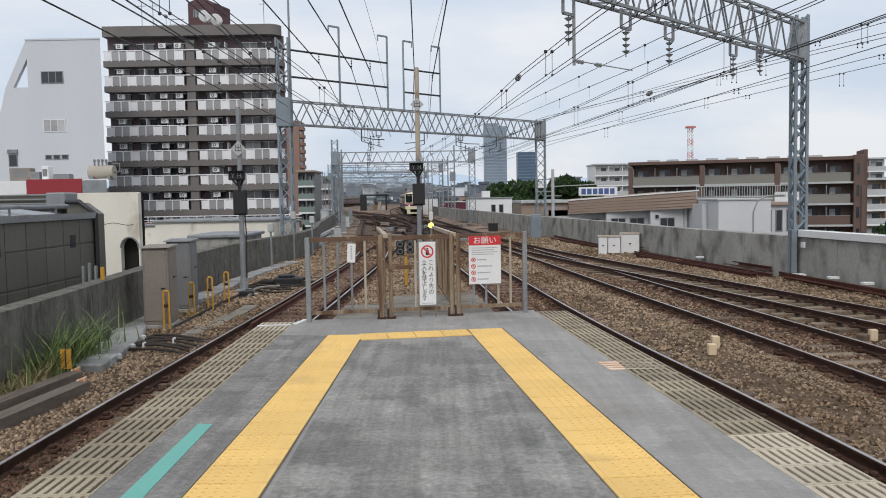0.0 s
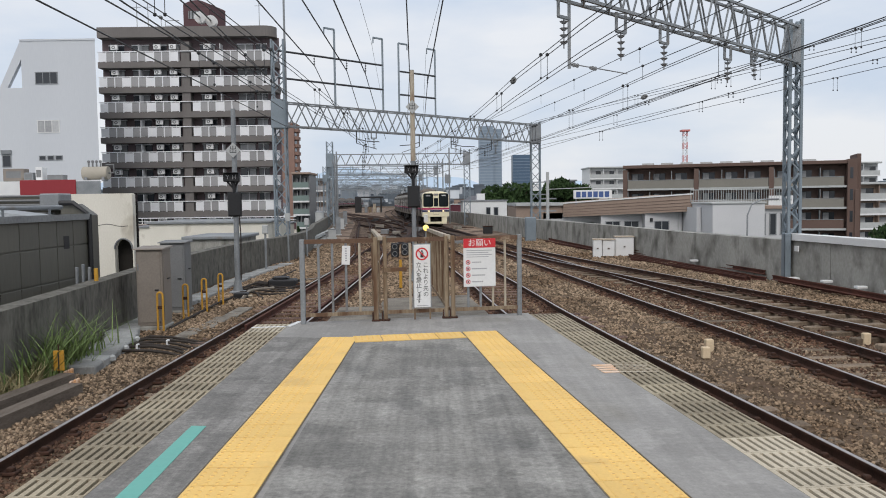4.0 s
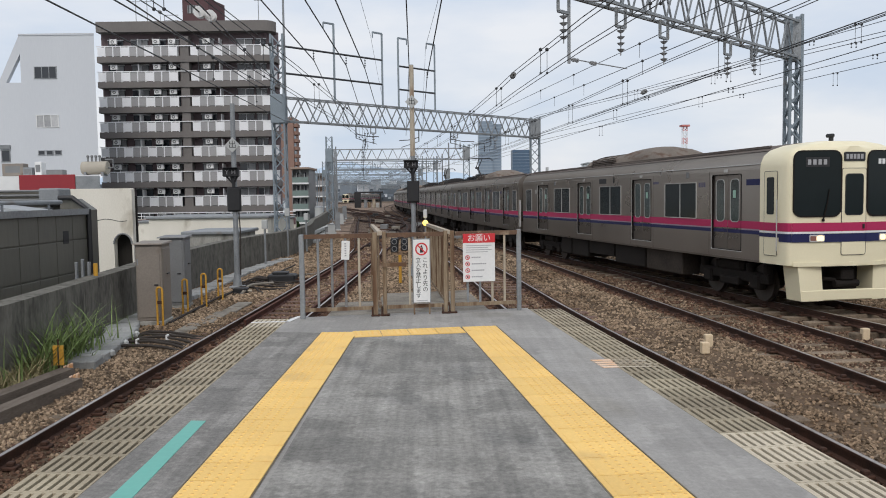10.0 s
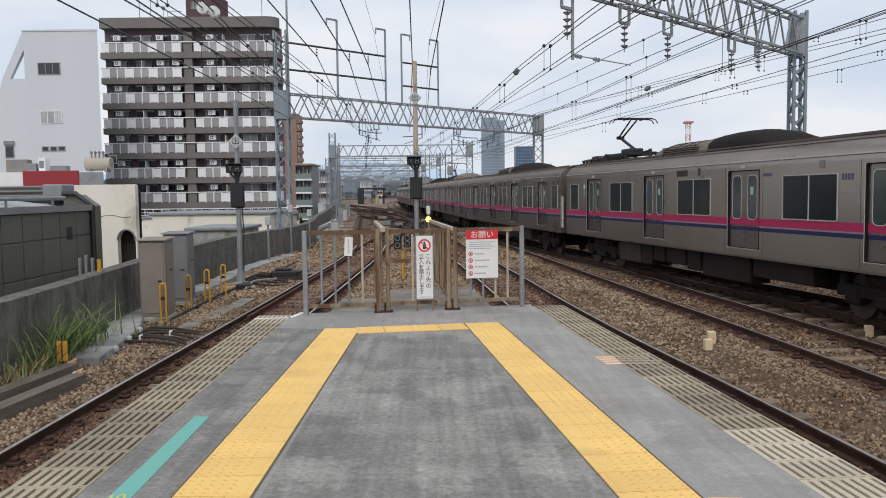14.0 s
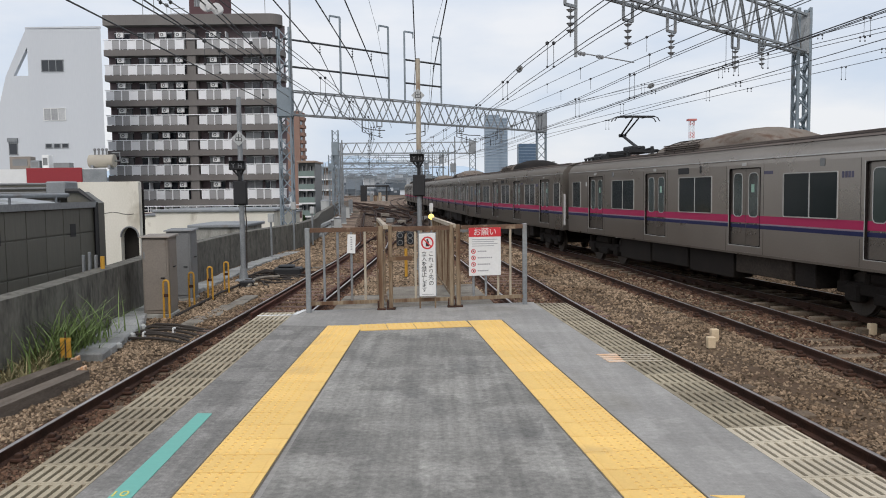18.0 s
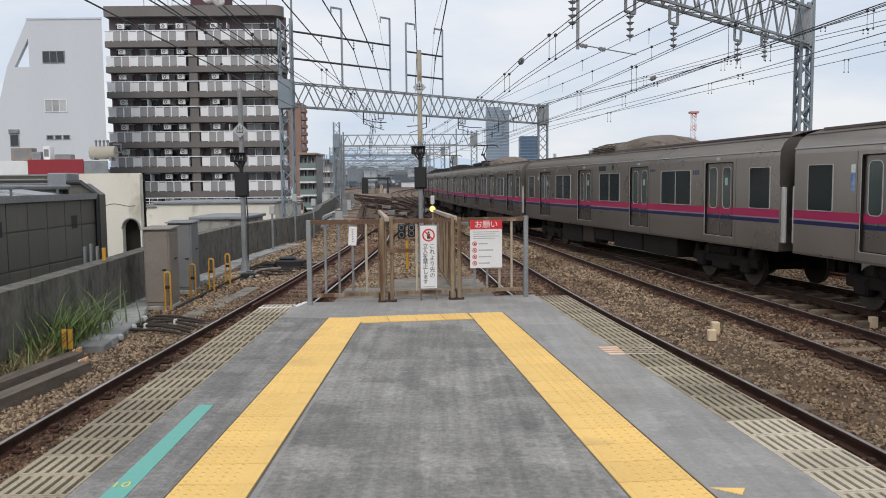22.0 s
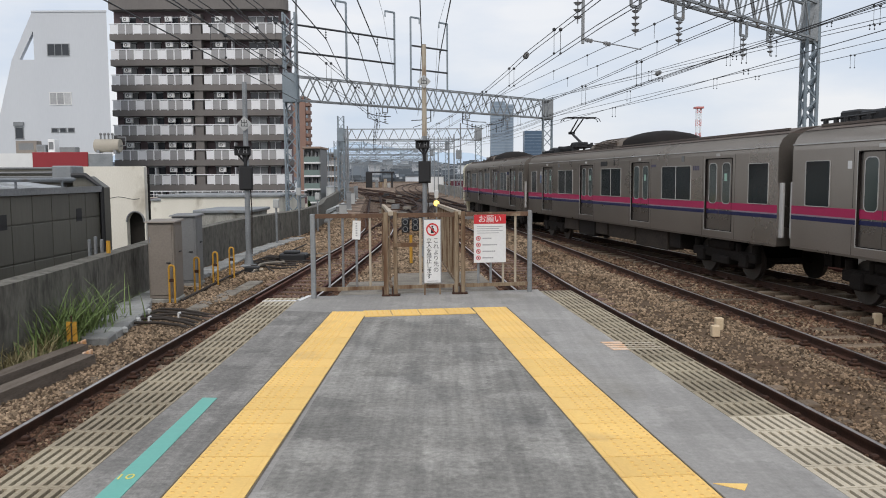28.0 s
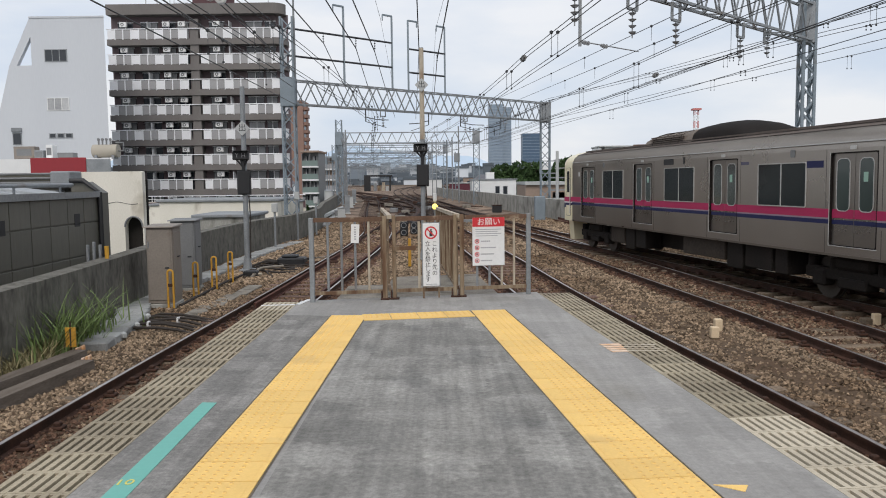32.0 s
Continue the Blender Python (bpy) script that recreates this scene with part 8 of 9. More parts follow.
# ---- buildings on the right ----
def brown_block():
    b = thing("brown_block", "long four-storey brown apartment block with grey balconies", "apartment building")
    A, B = Vector((26.0, 112)), Vector((52.6, 103))
    d = (B - A)
    L = d.length
    m = Matrix.Translation((A.x, A.y, 0)) @ Matrix.Rotation(math.atan2(d.y, d.x), 4, "Z")
    zt = 5.95
    part("wall", Shape().box(0, 1.5, -7.5, L, 12, zt - 0.1, m), M_brown, b)
    part("roof", Shape().soft(-0.3, -0.15, zt - 0.45, L, 12.3, zt, 0.04, m), M_brown, b, "brown eaves band")
    part("end_wing", Shape().soft(L - 0.4, -0.3, -7.5, L + 0.75, 12, zt + 0.12, 0.05, m), M_brown, b, "brown end wing")
    part("stair_stack", Shape().soft(L + 0.75, 0.4, -7.5, L + 1.25, 6, zt + 0.8, 0.04, m), M_brown, b, "slim brown stair stack")
    part("stack_step", Shape().soft(L + 0.45, -0.5, -7.5, L + 0.95, 0.3, 2.2, 0.04, m), M_brown, b)
    for i in range(4):
        part("wing_window", Shape().box(L - 0.1, -0.33, 3.6 - 2.75 * i, L + 0.25, -0.29, 5.0 - 2.75 * i, m), M_glassB, b)
    for i in range(4):
        z = zt - 0.45 - 2.75 * (i + 1)
        part("slab", Shape().box(0, -0.05, z - 0.25, L - 0.4, 1.55, z, m), M_concpale, b)
        bays = 3
        for k in range(bays):
            x0, x1 = L * k / bays + 0.35, L * (k + 1) / bays - 0.35
            if k == 2:
                x1 -= 0.4
            part("balcony_rail", Shape().box(x0, 0, z, x1, 0.08, z + 1.1, m), M_railtan if i < 2 else M_brown, b)
            part("rail_cap", Shape().box(x0, -0.03, z + 1.1, x1, 0.11, z + 1.16, m), M_galv, b)
            nn = 3
            for q in range(nn):
                w = (x1 - x0) / nn
                f = part("window", Shape().box(x0 + q * w + 0.4, 1.40, z + 0.05, x0 + q * w + w - 0.9, 1.48, z + 2.05, m), M_glassB, b)
                part("curtain", Shape().box(x0 + q * w + 0.5, 1.385, z + 0.1, x0 + q * w + 0.5 + w * 0.25, 1.397, z + 2.0, m), M_curtain, f)
                part("screen", Shape().box(x0 + q * w - 0.04, 0.1, z, x0 + q * w + 0.04, 1.5, z + 2.3, m), M_galv, b)
            part("pier", Shape().box(L * k / bays - 0.3, -0.06, z - 0.26, L * k / bays + 0.3, 1.5, z + 2.55, m), M_brown, b)
    part("white_screen", Shape().box(L * 0.655, -0.12, 0.25, L * 0.655 + 3.0, -0.06, 1.55, m), M_white, b, "white sheet hung on the balcony")
    for k in range(9):
        part("roof_vent", Shape().box(2 + k * 2.6, 3, zt, 3.6 + k * 2.6, 4, zt + 0.35, m), M_concpale, b)


def siding_houses():
    p = thing("tan_workshop", "long tan corrugated workshop with a sloping fascia", "building")
    Y = 70.0
    for x0, x1, y0 in ((9.2, 14.0, Y + 0.3), (14.0, 17.5, Y - 0.75), (17.5, 20.6, Y - 1.8)):
        part("wall", Shape().box(x0, y0, -7.5, x1, Y + 8.9, 0.3), M_house, p, "light grey lower wall")
    f = Shape().add([(10.9, Y, -0.05), (21.1, Y - 3, 0.35), (21.1, Y - 3, 1.75), (10.9, Y, 1.1), (10.9, Y + 9, -0.05), (21.1, Y + 9, 0.35), (21.1, Y + 9, 1.75), (10.9, Y + 9, 1.1)],
                    [(0, 1, 2, 3), (7, 6, 5, 4), (3, 2, 6, 7), (0, 4, 5, 1), (1, 5, 6, 2), (0, 3, 7, 4)])
    part("fascia", f, M_tan, p, "tan corrugated fascia")
    part("lower_fascia", Shape().box(6.85, Y + 0.3, -0.2, 10.88, Y + 9, 0.95), M_tan, p)
    part("roof_edge", Shape().bar((10.9, Y - 0.05, 1.14), (21.15, Y - 3.05, 1.79), 0.1, 0.1), M_white, p)
    part("eaves", Shape().box(6.8, Y, 0.95, 10.9, Y + 9, 1.2), M_concpale, p)
    for x, y in ((14.4, Y - 0.75), (16.0, Y - 0.75), (18.3, Y - 1.8)):
        window_unit(p, x, y, -1.3, 1.2, 0.8, 2)
    part("vent_cowl", Shape().soft(17.9, Y - 1.95, -0.5, 18.15, Y - 1.8, -0.2, 0.03), M_black, p)
    part("downpipe", Shape().tube([(20.3, Y - 1.86, 0.3), (20.3, Y - 1.86, -4)], 0.05, 8), M_concpale, p)
    for k in range(4):
        part("fascia_groove", Shape().bar((10.92, Y - 0.03, 0.12 + 0.22 * k), (21.1, Y - 3.03, 0.55 + 0.27 * k), 0.03, 0.02), M_brown, p)
    part("entrance", Shape().box(12.4, Y + 0.3, -2.2, 13.6, Y + 0.4, -0.5), M_concpale, p)
    s = thing("shop_sign", "long white roof sign with blue lettering bars", "sign", (0, 0, 0))
    part("board", Shape().soft(11.7, Y - 0.5, 1.5, 15.0, Y - 0.35, 2.23, 0.03), M_white, s)
    for k in range(6):
        part("lettering_bar", Shape().box(11.92 + k * 0.49, Y - 0.51, 1.62, 12.3 + k * 0.49, Y - 0.5, 2.11), M_blueink, s)
    for x in (11.9, 13.3, 14.7):
        part("leg", Shape().box(x, Y - 0.35, 1.0, x + 0.08, Y - 0.27, 2.0), M_galv, s)
    part("awning", Shape().bar((9.4, Y + 0.3, 2.35), (15.6, Y - 0.2, 2.55), 0.7, 0.06), M_concpale, s)
    w = thing("white_shed", "white metal-sided shed with a flat roof behind the wall", "building")
    part("wall", Shape().box(3.2, 100, -7.5, 8.6, 110, 1.35), M_white, w)
    part("roof", Shape().soft(3.05, 99.85, 1.35, 8.75, 110.2, 1.5, 0.03), M_galv, w)
    part("stair_head", Shape().soft(5.0, 101.5, 1.5, 6.0, 104, 2.3, 0.03), M_white, w, "small white stair head on the roof")
    for x in (6.05, 7.0):
        window_unit(w, x, 100, -0.55, 0.5, 1.1, 1)
    mw = thing("maroon_shed", "low dark maroon corrugated shed behind the wall", "building", (0.1, 126.0, -7.5))
    part("wall", Shape().box(0.4, 0, 0, 4.1, 8, 8.3), M_maroonshed, mw)
    part("roof", Shape().soft(0.3, -0.1, 8.3, 4.2, 8.1, 8.42, 0.03), M_concpale, mw)
    for k in range(13):
        part("rib", Shape().box(0.45 + 0.29 * k, -0.05, 0, 0.53 + 0.29 * k, 0, 8.25), M_maroonshed, mw)
    pw = thing("pale_shed", "low pale panelled shed behind the wall", "building", (-3.4, 140.0, -7.5))
    part("wall", Shape().box(0, 0, 0, 2.6, 8, 8.9), M_white, pw)
    part("roof", Shape().soft(-0.1, -0.1, 8.9, 2.7, 8.1, 9.0, 0.03), M_galv, pw)
    tb = thing("trackside_box", "squat black trackside equipment box", "case", (4.1, 66.0, BED_Z))
    part("body", Shape().soft(-0.38, -0.3, 0.05, 0.38, 0.3, 0.62, 0.03), M_black, tb)
    part("lid", Shape().soft(-0.42, -0.34, 0.62, 0.42, 0.34, 0.68, 0.02), M_rustrail, tb)
    g = thing("grey_house", "light grey house with a blank wall and flat roof", "house")
    part("wall", Shape().box(21.1, 62, -7.5, 25.1, 70, 0.95), M_house, g)
    part("coping", Shape().soft(21.0, 61.9, 0.95, 25.2, 70.1, 1.1, 0.03), M_concpale, g)
    part("wing", Shape().box(25.2, 64, -7.5, 27.9, 72, 0.5), M_house, g)
    tr = Shape().box(20.0, 63.9, 2.05, 28.0, 63.97, 2.10).box(20.0, 63.9, 1.2, 28.0, 63.97, 1.25)
    for k in range(41):
        tr.box(20.0 + 0.2 * k, 63.9, 1.1, 20.025 + 0.2 * k, 63.95, 2.05)
    part("deck_rail", tr, M_concpale, g, "grey roof-terrace railing")
    part("wing_eaves", Shape().soft(25.15, 63.7, 0.5, 28.1, 72.1, 0.75, 0.03), M_tan, g, "beige eaves")
    part("terrace", Shape().box(20.7, 64.6, -7.5, 21.05, 72, 0.7), M_house, g)
    for x in (25.45, 26.3, 27.15):
        window_unit(g, x, 64, -1.5, 0.5, 1.6, 1)
    l = thing("street_lamp", "thin grey curved street lamp", "street lamp", (23.0, 60.0, -7.5))
    part("pole", Shape().tube([(0, 0, 0), (0, 0, 7.6), (0.3, 0, 8.4), (1.0, 0, 8.75), (1.6, 0, 8.8)], 0.07, 8, 0.05), M_galv, l, smooth=True)
    part("lamp_head", Shape().soft(1.4, -0.14, 8.7, 2.3, 0.14, 8.85, 0.05), M_cabgrey, l)
    u = thing("utility_pole", "grey utility pole with a steel frame sign", "utility pole", (9.0, 66.0, -7.5))
    part("pole", Shape().tube([(0, 0, 0), (0, 0, 11.2)], 0.16, 10, 0.12), M_concpale, u, smooth=True)
    part("sign_frame", Shape().tube([(-1.4, 0, 9.4), (-1.4, 0, 10.4), (0, 0, 10.4)], 0.05, 6).tube([(-1.4, 0, 9.4), (0, 0, 9.4)], 0.05, 6), M_galv, u)
    part("sign_panel", Shape().box(-1.2, -0.05, 9.7, -0.5, 0.05, 10.2), M_white, u)
    for z in (8.0, 9.0):
        part("crossarm", Shape().box(-0.7, -0.06, z, 0.7, 0.06, z + 0.1), M_galv, u)


M_blueink = mat("blue_print", (0.05, 0.09, 0.24), (0.06, 0.11, 0.28), 0.6, 0, 20, 2, 0.5, 0)


def skyline():
    t = thing("glass_tower", "tall blue-grey twin-slab high-rise tower", "tower block", (60, 900, -7.5))
    part("core", Shape().box(-12.5, 0, 0, 3.0, 20, 90).box(3.0, 3, 0, 12.5, 20, 87), M_tower, t)
    for k in range(26):
        z = 4 + k * 3.25
        part("floor_band", Shape().box(-12.6, -0.4, z, 2.8, 0, z + 1.0), M_towerlight, t)
        part("floor_band", Shape().box(3.2, 2.6, z, 12.6, 3, z + 1.0), M_towerlight, t)
    u = thing("office_tower", "broad dark blue office tower", "tower block", (94.5, 900, -7.5))
    part("core", Shape().box(-10, 0, 0, 10, 20, 58), M_officeblue, u)
    for k in range(15):
        part("floor_band", Shape().box(-10.1, -0.4, 6 + k * 3.4, 10.1, 0, 6.5 + k * 3.4), M_tower, u)
    m = thing("radio_mast", "red and white lattice radio mast behind the apartments", "mast", (275, 900, -7.5))
    for k in range(9):
        s = Shape()
        z0, z1 = 20 + k * 7.0, 27 + k * 7.0
        for i, j in ((-1, -1), (1, -1), (1, 1), (-1, 1)):
            s.bar((2.2 * i, 2.2 * j, z0), (2.2 * i, 2.2 * j, z1), 0.55)
        for q in range(2):
            s.bar((-2.2, -2.2, z0 + 3.5 * q), (2.2, -2.2, z0 + 3.5 * q + 3.5), 0.4).bar((2.2, -2.2, z0 + 3.5 * q), (-2.2, -2.2, z0 + 3.5 * q + 3.5), 0.4)
        part("mast_section", s, M_white if k % 2 else M_mast_red, m)
    part("platform", Shape().box(-4.5, -4.5, 81, 4.5, 4.5, 83), M_mast_red, m)
    part("stem", Shape().box(-2.2, -2.2, 0, 2.2, 2.2, 20), M_concpale, m)
    # distant town
    rnd = random.Random(11)
    for k in range(150):
        y = rnd.uniform(240, 640)
        x = rnd.uniform(-0.32 * y, 0.55 * y)
        if -0.1 * y - 24 < x < 4 + 0.02 * y and y < 480:
            continue
        w, d, h = rnd.uniform(6, 11), rnd.uniform(7, 11), rnd.uniform(5.5, 8.8)
        if rnd.random() < 0.08:
            h = rnd.uniform(9, 13)
        hs = thing("town_house", "small distant town house with dark windows", "house", (x, y, -7.5), rnd.uniform(-12, 12), group="distant town")
        part("wall", Shape().box(-w / 2, 0, 0, w / 2, d, h), rnd.choice([M_house, M_white, M_concpale, M_tan, M_wb]), hs)
        r = Shape()
        if h < 9:
            r.add([(-w / 2 - 0.4, -0.4, h), (w / 2 + 0.4, -0.4, h), (w / 2 + 0.4, d + 0.4, h), (-w / 2 - 0.4, d + 0.4, h), (-w / 4, d / 2, h + 1.8), (w / 4, d / 2, h + 1.8)],
                  [(0, 1, 5, 4), (1, 2, 5), (2, 3, 4, 5), (3, 0, 4), (3, 2, 1, 0)])
        else:
            r.box(-w / 2 - 0.2, -0.2, h, w / 2 + 0.2, d + 0.2, h + 0.4)
        part("roof", r, M_housedark, hs)
        for z in np.arange(1.2, h - 1.3, 2.8):
            for q in (-0.3, 0.1):
                part("window", Shape().box(w * q, -0.05, z, w * q + w * 0.18, 0, z + 1.2), M_glassB, hs)
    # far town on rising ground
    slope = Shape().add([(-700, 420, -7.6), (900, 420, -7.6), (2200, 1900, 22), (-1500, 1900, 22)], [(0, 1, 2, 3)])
    solid("backdrop_slope", slope, M_townhill, "green-grey slope of the far town with haze in its colour", "hillside", "structure", fix=False)
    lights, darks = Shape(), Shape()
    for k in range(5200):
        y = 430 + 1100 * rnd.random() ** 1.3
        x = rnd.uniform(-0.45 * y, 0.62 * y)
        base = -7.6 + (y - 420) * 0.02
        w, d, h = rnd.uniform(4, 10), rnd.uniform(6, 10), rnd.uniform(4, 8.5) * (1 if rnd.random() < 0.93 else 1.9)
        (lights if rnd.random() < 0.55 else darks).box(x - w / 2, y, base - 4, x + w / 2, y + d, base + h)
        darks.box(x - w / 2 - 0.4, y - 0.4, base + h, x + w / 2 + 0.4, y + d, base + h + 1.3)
    solid("distant_town_walls", lights, M_townlight, "pale walls of the far town with haze in their colour", "town", "stuff", fix=False)
    solid("distant_town_roofs", darks, M_towndark, "dark roofs of the far town with haze in their colour", "town", "stuff", fix=False)
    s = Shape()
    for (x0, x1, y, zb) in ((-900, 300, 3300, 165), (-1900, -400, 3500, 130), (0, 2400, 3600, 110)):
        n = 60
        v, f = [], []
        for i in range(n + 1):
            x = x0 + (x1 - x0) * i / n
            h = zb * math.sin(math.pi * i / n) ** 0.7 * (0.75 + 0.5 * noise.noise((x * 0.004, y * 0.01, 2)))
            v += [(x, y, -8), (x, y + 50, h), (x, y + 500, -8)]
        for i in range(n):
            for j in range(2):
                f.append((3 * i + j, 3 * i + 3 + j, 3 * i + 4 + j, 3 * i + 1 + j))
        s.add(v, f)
    solid("backdrop", s, M_hill, "mountains on the horizon coloured pale blue for haze", "hills", "structure", smooth=True)


def pale_apartments():
    balcony_block("pale_apartment", 41.5, 52.5, 220, 12, 9.6, 5, 2.7, M_white, M_concpale, "pale mid-rise apartment block beyond the trees", M_concpale)
    balcony_block("pale_apartment", 33.0, 40.5, 236, 12, 6.6, 4, 2.7, M_concpale, M_galv, "low pale apartment block beyond the trees", M_white)
    balcony_block("beige_apartment", 74.0, 86.0, 150, 12, 3.4, 4, 2.7, M_tan, M_concpale, "low beige apartment block at the edge of the town", M_concpale)
    balcony_block("white_slab_block", 96.0, 104.0, 190, 12, 8.8, 5, 2.7, M_house, M_concpale, "pale grey slab block in the distance", M_concpale)


def tree(x, y, z, h, r, seed, name="tree", label="dense dark green broadleaf tree"):
    rnd = random.Random(seed)
    t = thing(name, label, "tree", (x, y, z))
    s = Shape()
    s.tube([(0, 0, 0), (0.1, 0, h * 0.3), (0.0, 0.1, h * 0.6)], h * 0.035, 8, h * 0.015)
    for k in range(6):
        a = rnd.uniform(0, 6.3)
        s.tube([(0, 0, h * (0.3 + 0.05 * k)), (r * 0.3 * math.cos(a), r * 0.3 * math.sin(a), h * (0.5 + 0.05 * k)), (r * 0.65 * math.cos(a), r * 0.65 * math.sin(a), h * (0.62 + 0.05 * k))], h * 0.014, 6, h * 0.004)
    part("trunk", s, M_trunk, t)
    c = Shape()
    lobes = [(rnd.uniform(-0.55, 0.55) * r, rnd.uniform(-0.55, 0.55) * r, h * rnd.uniform(0.42, 0.82), r * rnd.uniform(0.32, 0.55)) for _ in range(9)]
    for lx, ly, lz, lr in lobes:
        for _ in range(210):
            a, b = rnd.uniform(0, 6.283), rnd.uniform(-1, 1)
            q = lr * rnd.uniform(0.72, 1.08)
            ce = math.sqrt(1 - b * b)
            p = Vector((lx + q * ce * math.cos(a), ly + q * ce * math.sin(a), lz + q * b * 0.85))
            e = Euler((rnd.uniform(0, 6), rnd.uniform(0, 6), rnd.uniform(0, 6))).to_matrix()
            w = rnd.uniform(0.18, 0.42) * max(0.6, h / 9)
            pts = [p + e @ Vector(o) for o in ((-w, 0, 0.02), (0, -w * 0.45, -0.02), (w, 0, 0.05), (0, w * 0.45, 0.02))]
            c.add(pts, [(0, 1, 2, 3)])
    part("crown", c, M_leaf, t, fix=False)


def trees():
    rnd = random.Random(5)
    for k, x in enumerate((10.5, 13.0, 16.0, 19.5, 22.5, 25.0, 28.0)):
        tree(x + rnd.uniform(-0.5, 0.5), 150 + rnd.uniform(-5, 8), -7.5, 11.5 + rnd.uniform(0, 2.4) + (1.2 if 2 < k < 6 else -0.6), 3.6, k)
    for k, (x, y, h) in enumerate(((46, 82, 6.2), (49.5, 84, 7.0), (53, 86, 6.0))):
        tree(x, y, -7.5, h, 2.8, 40 + k, label="low green tree beside the houses")
    for k, (x, y, h) in enumerate(((-21, 104, 5.0), (-19.5, 110, 5.6))):
        tree(x, y, -7.5, h + 2, 1.8, 60 + k, label="small green tree below the apartment block")


brown_block()
siding_houses()
skyline()
pale_apartments()
trees()

# ---- lineside things ----
def cabinet(x, y, w, d, h, m, label, doors=1, rz=0):
    c = thing("relay_cabinet", label, "cabinet", (x, y, BED_Z - 0.02), rz)
    part("plinth", Shape().soft(-w / 2 - 0.03, -d / 2 - 0.03, 0, w / 2 + 0.03, d / 2 + 0.03, 0.12, 0.02), M_conc, c)
    part("body", Shape().soft(-w / 2, -d / 2, 0.12, w / 2, d / 2, h, 0.015), m, c)
    part("lid", Shape().add([(-w / 2 - 0.05, -d / 2 - 0.07, h), (w / 2 + 0.05, -d / 2 - 0.07, h), (w / 2 + 0.05, d / 2 + 0.05, h), (-w / 2 - 0.05, d / 2 + 0.05, h),
                             (-w / 2 - 0.04, -d / 2 - 0.06, h + 0.025), (w / 2 + 0.04, -d / 2 - 0.06, h + 0.025), (w / 2 + 0.04, d / 2 + 0.05, h + 0.05), (-w / 2 - 0.04, d / 2 + 0.05, h + 0.05)],
                            [(3, 2, 1, 0), (4, 5, 6, 7), (0, 1, 5, 4), (1, 2, 6, 5), (2, 3, 7, 6), (3, 0, 4, 7)]), m, c)
    for k in range(doors):
        x0 = -w / 2 + 0.03 + k * (w - 0.06) / doors
        dr = part("door", Shape().soft(x0, -d / 2 - 0.02, 0.2, x0 + (w - 0.06) / doors - 0.01, -d / 2, h - 0.05, 0.008), m, c)
        part("handle", Shape().soft(x0 + (w - 0.06) / doors * 0.72, -d / 2 - 0.05, h * 0.5, x0 + (w - 0.06) / doors * 0.9, -d / 2 - 0.02, h * 0.5 + 0.03, 0.008), M_black, dr)
        part("hinge", Shape().tube([(x0 + 0.02, -d / 2 - 0.03, h * 0.75), (x0 + 0.02, -d / 2 - 0.03, h * 0.83)], 0.014, 6), M_galv, dr)
    part("side_door", Shape().soft(w / 2, -d / 2 + 0.05, 0.25, w / 2 + 0.015, d / 2 - 0.05, h - 0.1, 0.008), m, c)
    part("side_handle", Shape().soft(w / 2 + 0.015, -0.05, h * 0.62, w / 2 + 0.05, 0.12, h * 0.62 + 0.03, 0.008), M_black, c)
    return c


def hoop(x, y):
    h = thing("yellow_hoop", "worn yellow tubular guard hoop in the ballast", "guard hoop", (x, y, BED_Z - 0.05), group="guard hoops")
    pts = [(-0.06, 0, 0)] + [(-0.06 * math.cos(a * math.pi / 6), 0, 0.86 + 0.06 * math.sin(a * math.pi / 6)) for a in range(7)] + [(0.06, 0, 0)]
    part("hoop", Shape().tube(pts, 0.024, 8), M_yel, h, smooth=True)
    part("bracket", Shape().box(-0.07, -0.02, 0.55, 0.07, 0.0, 0.62), M_rustrail, h)


def grass():
    rnd = random.Random(9)
    for nm, m, cnt, lab in (("grass_clump", M_grass, 360, "tall green grass growing along the parapet"), ("dry_grass_clump", M_drygrass, 330, "dry straw-coloured grass at the wall's foot")):
        s = Shape()
        for k in range(cnt):
            if nm == "grass_clump":
                x, y = -6.35 + rnd.gauss(0, 0.16), 13.6 + rnd.gauss(0, 0.75)
                ln = rnd.uniform(0.5, 1.3)
            else:
                x, y = -6.4 + rnd.gauss(0, 0.14), 12.3 + rnd.gauss(0, 0.8)
                ln = rnd.uniform(0.25, 0.55)
            a = rnd.uniform(0, 6.283)
            lean = rnd.uniform(0.3, 1.25)
            dx, dy = math.cos(a), math.sin(a)
            w = rnd.uniform(0.010, 0.021)
            pts = []
            n = 5
            for i in range(n):
                u = i / (n - 1)
                px, py = x + dx * lean * ln * u * u, y + dy * lean * ln * u * u
                pz = BED_Z + ln * (u - 0.35 * lean * u * u)
                q = w * (1 - u) + 0.001
                pts += [(px - dy * q, py + dx * q, pz), (px + dy * q, py - dx * q, pz)]
            s.add(pts, [(2 * i, 2 * i + 1, 2 * i + 3, 2 * i + 2) for i in range(n - 1)])
        solid(nm, s, m, lab, "grass", "stuff", fix=False)


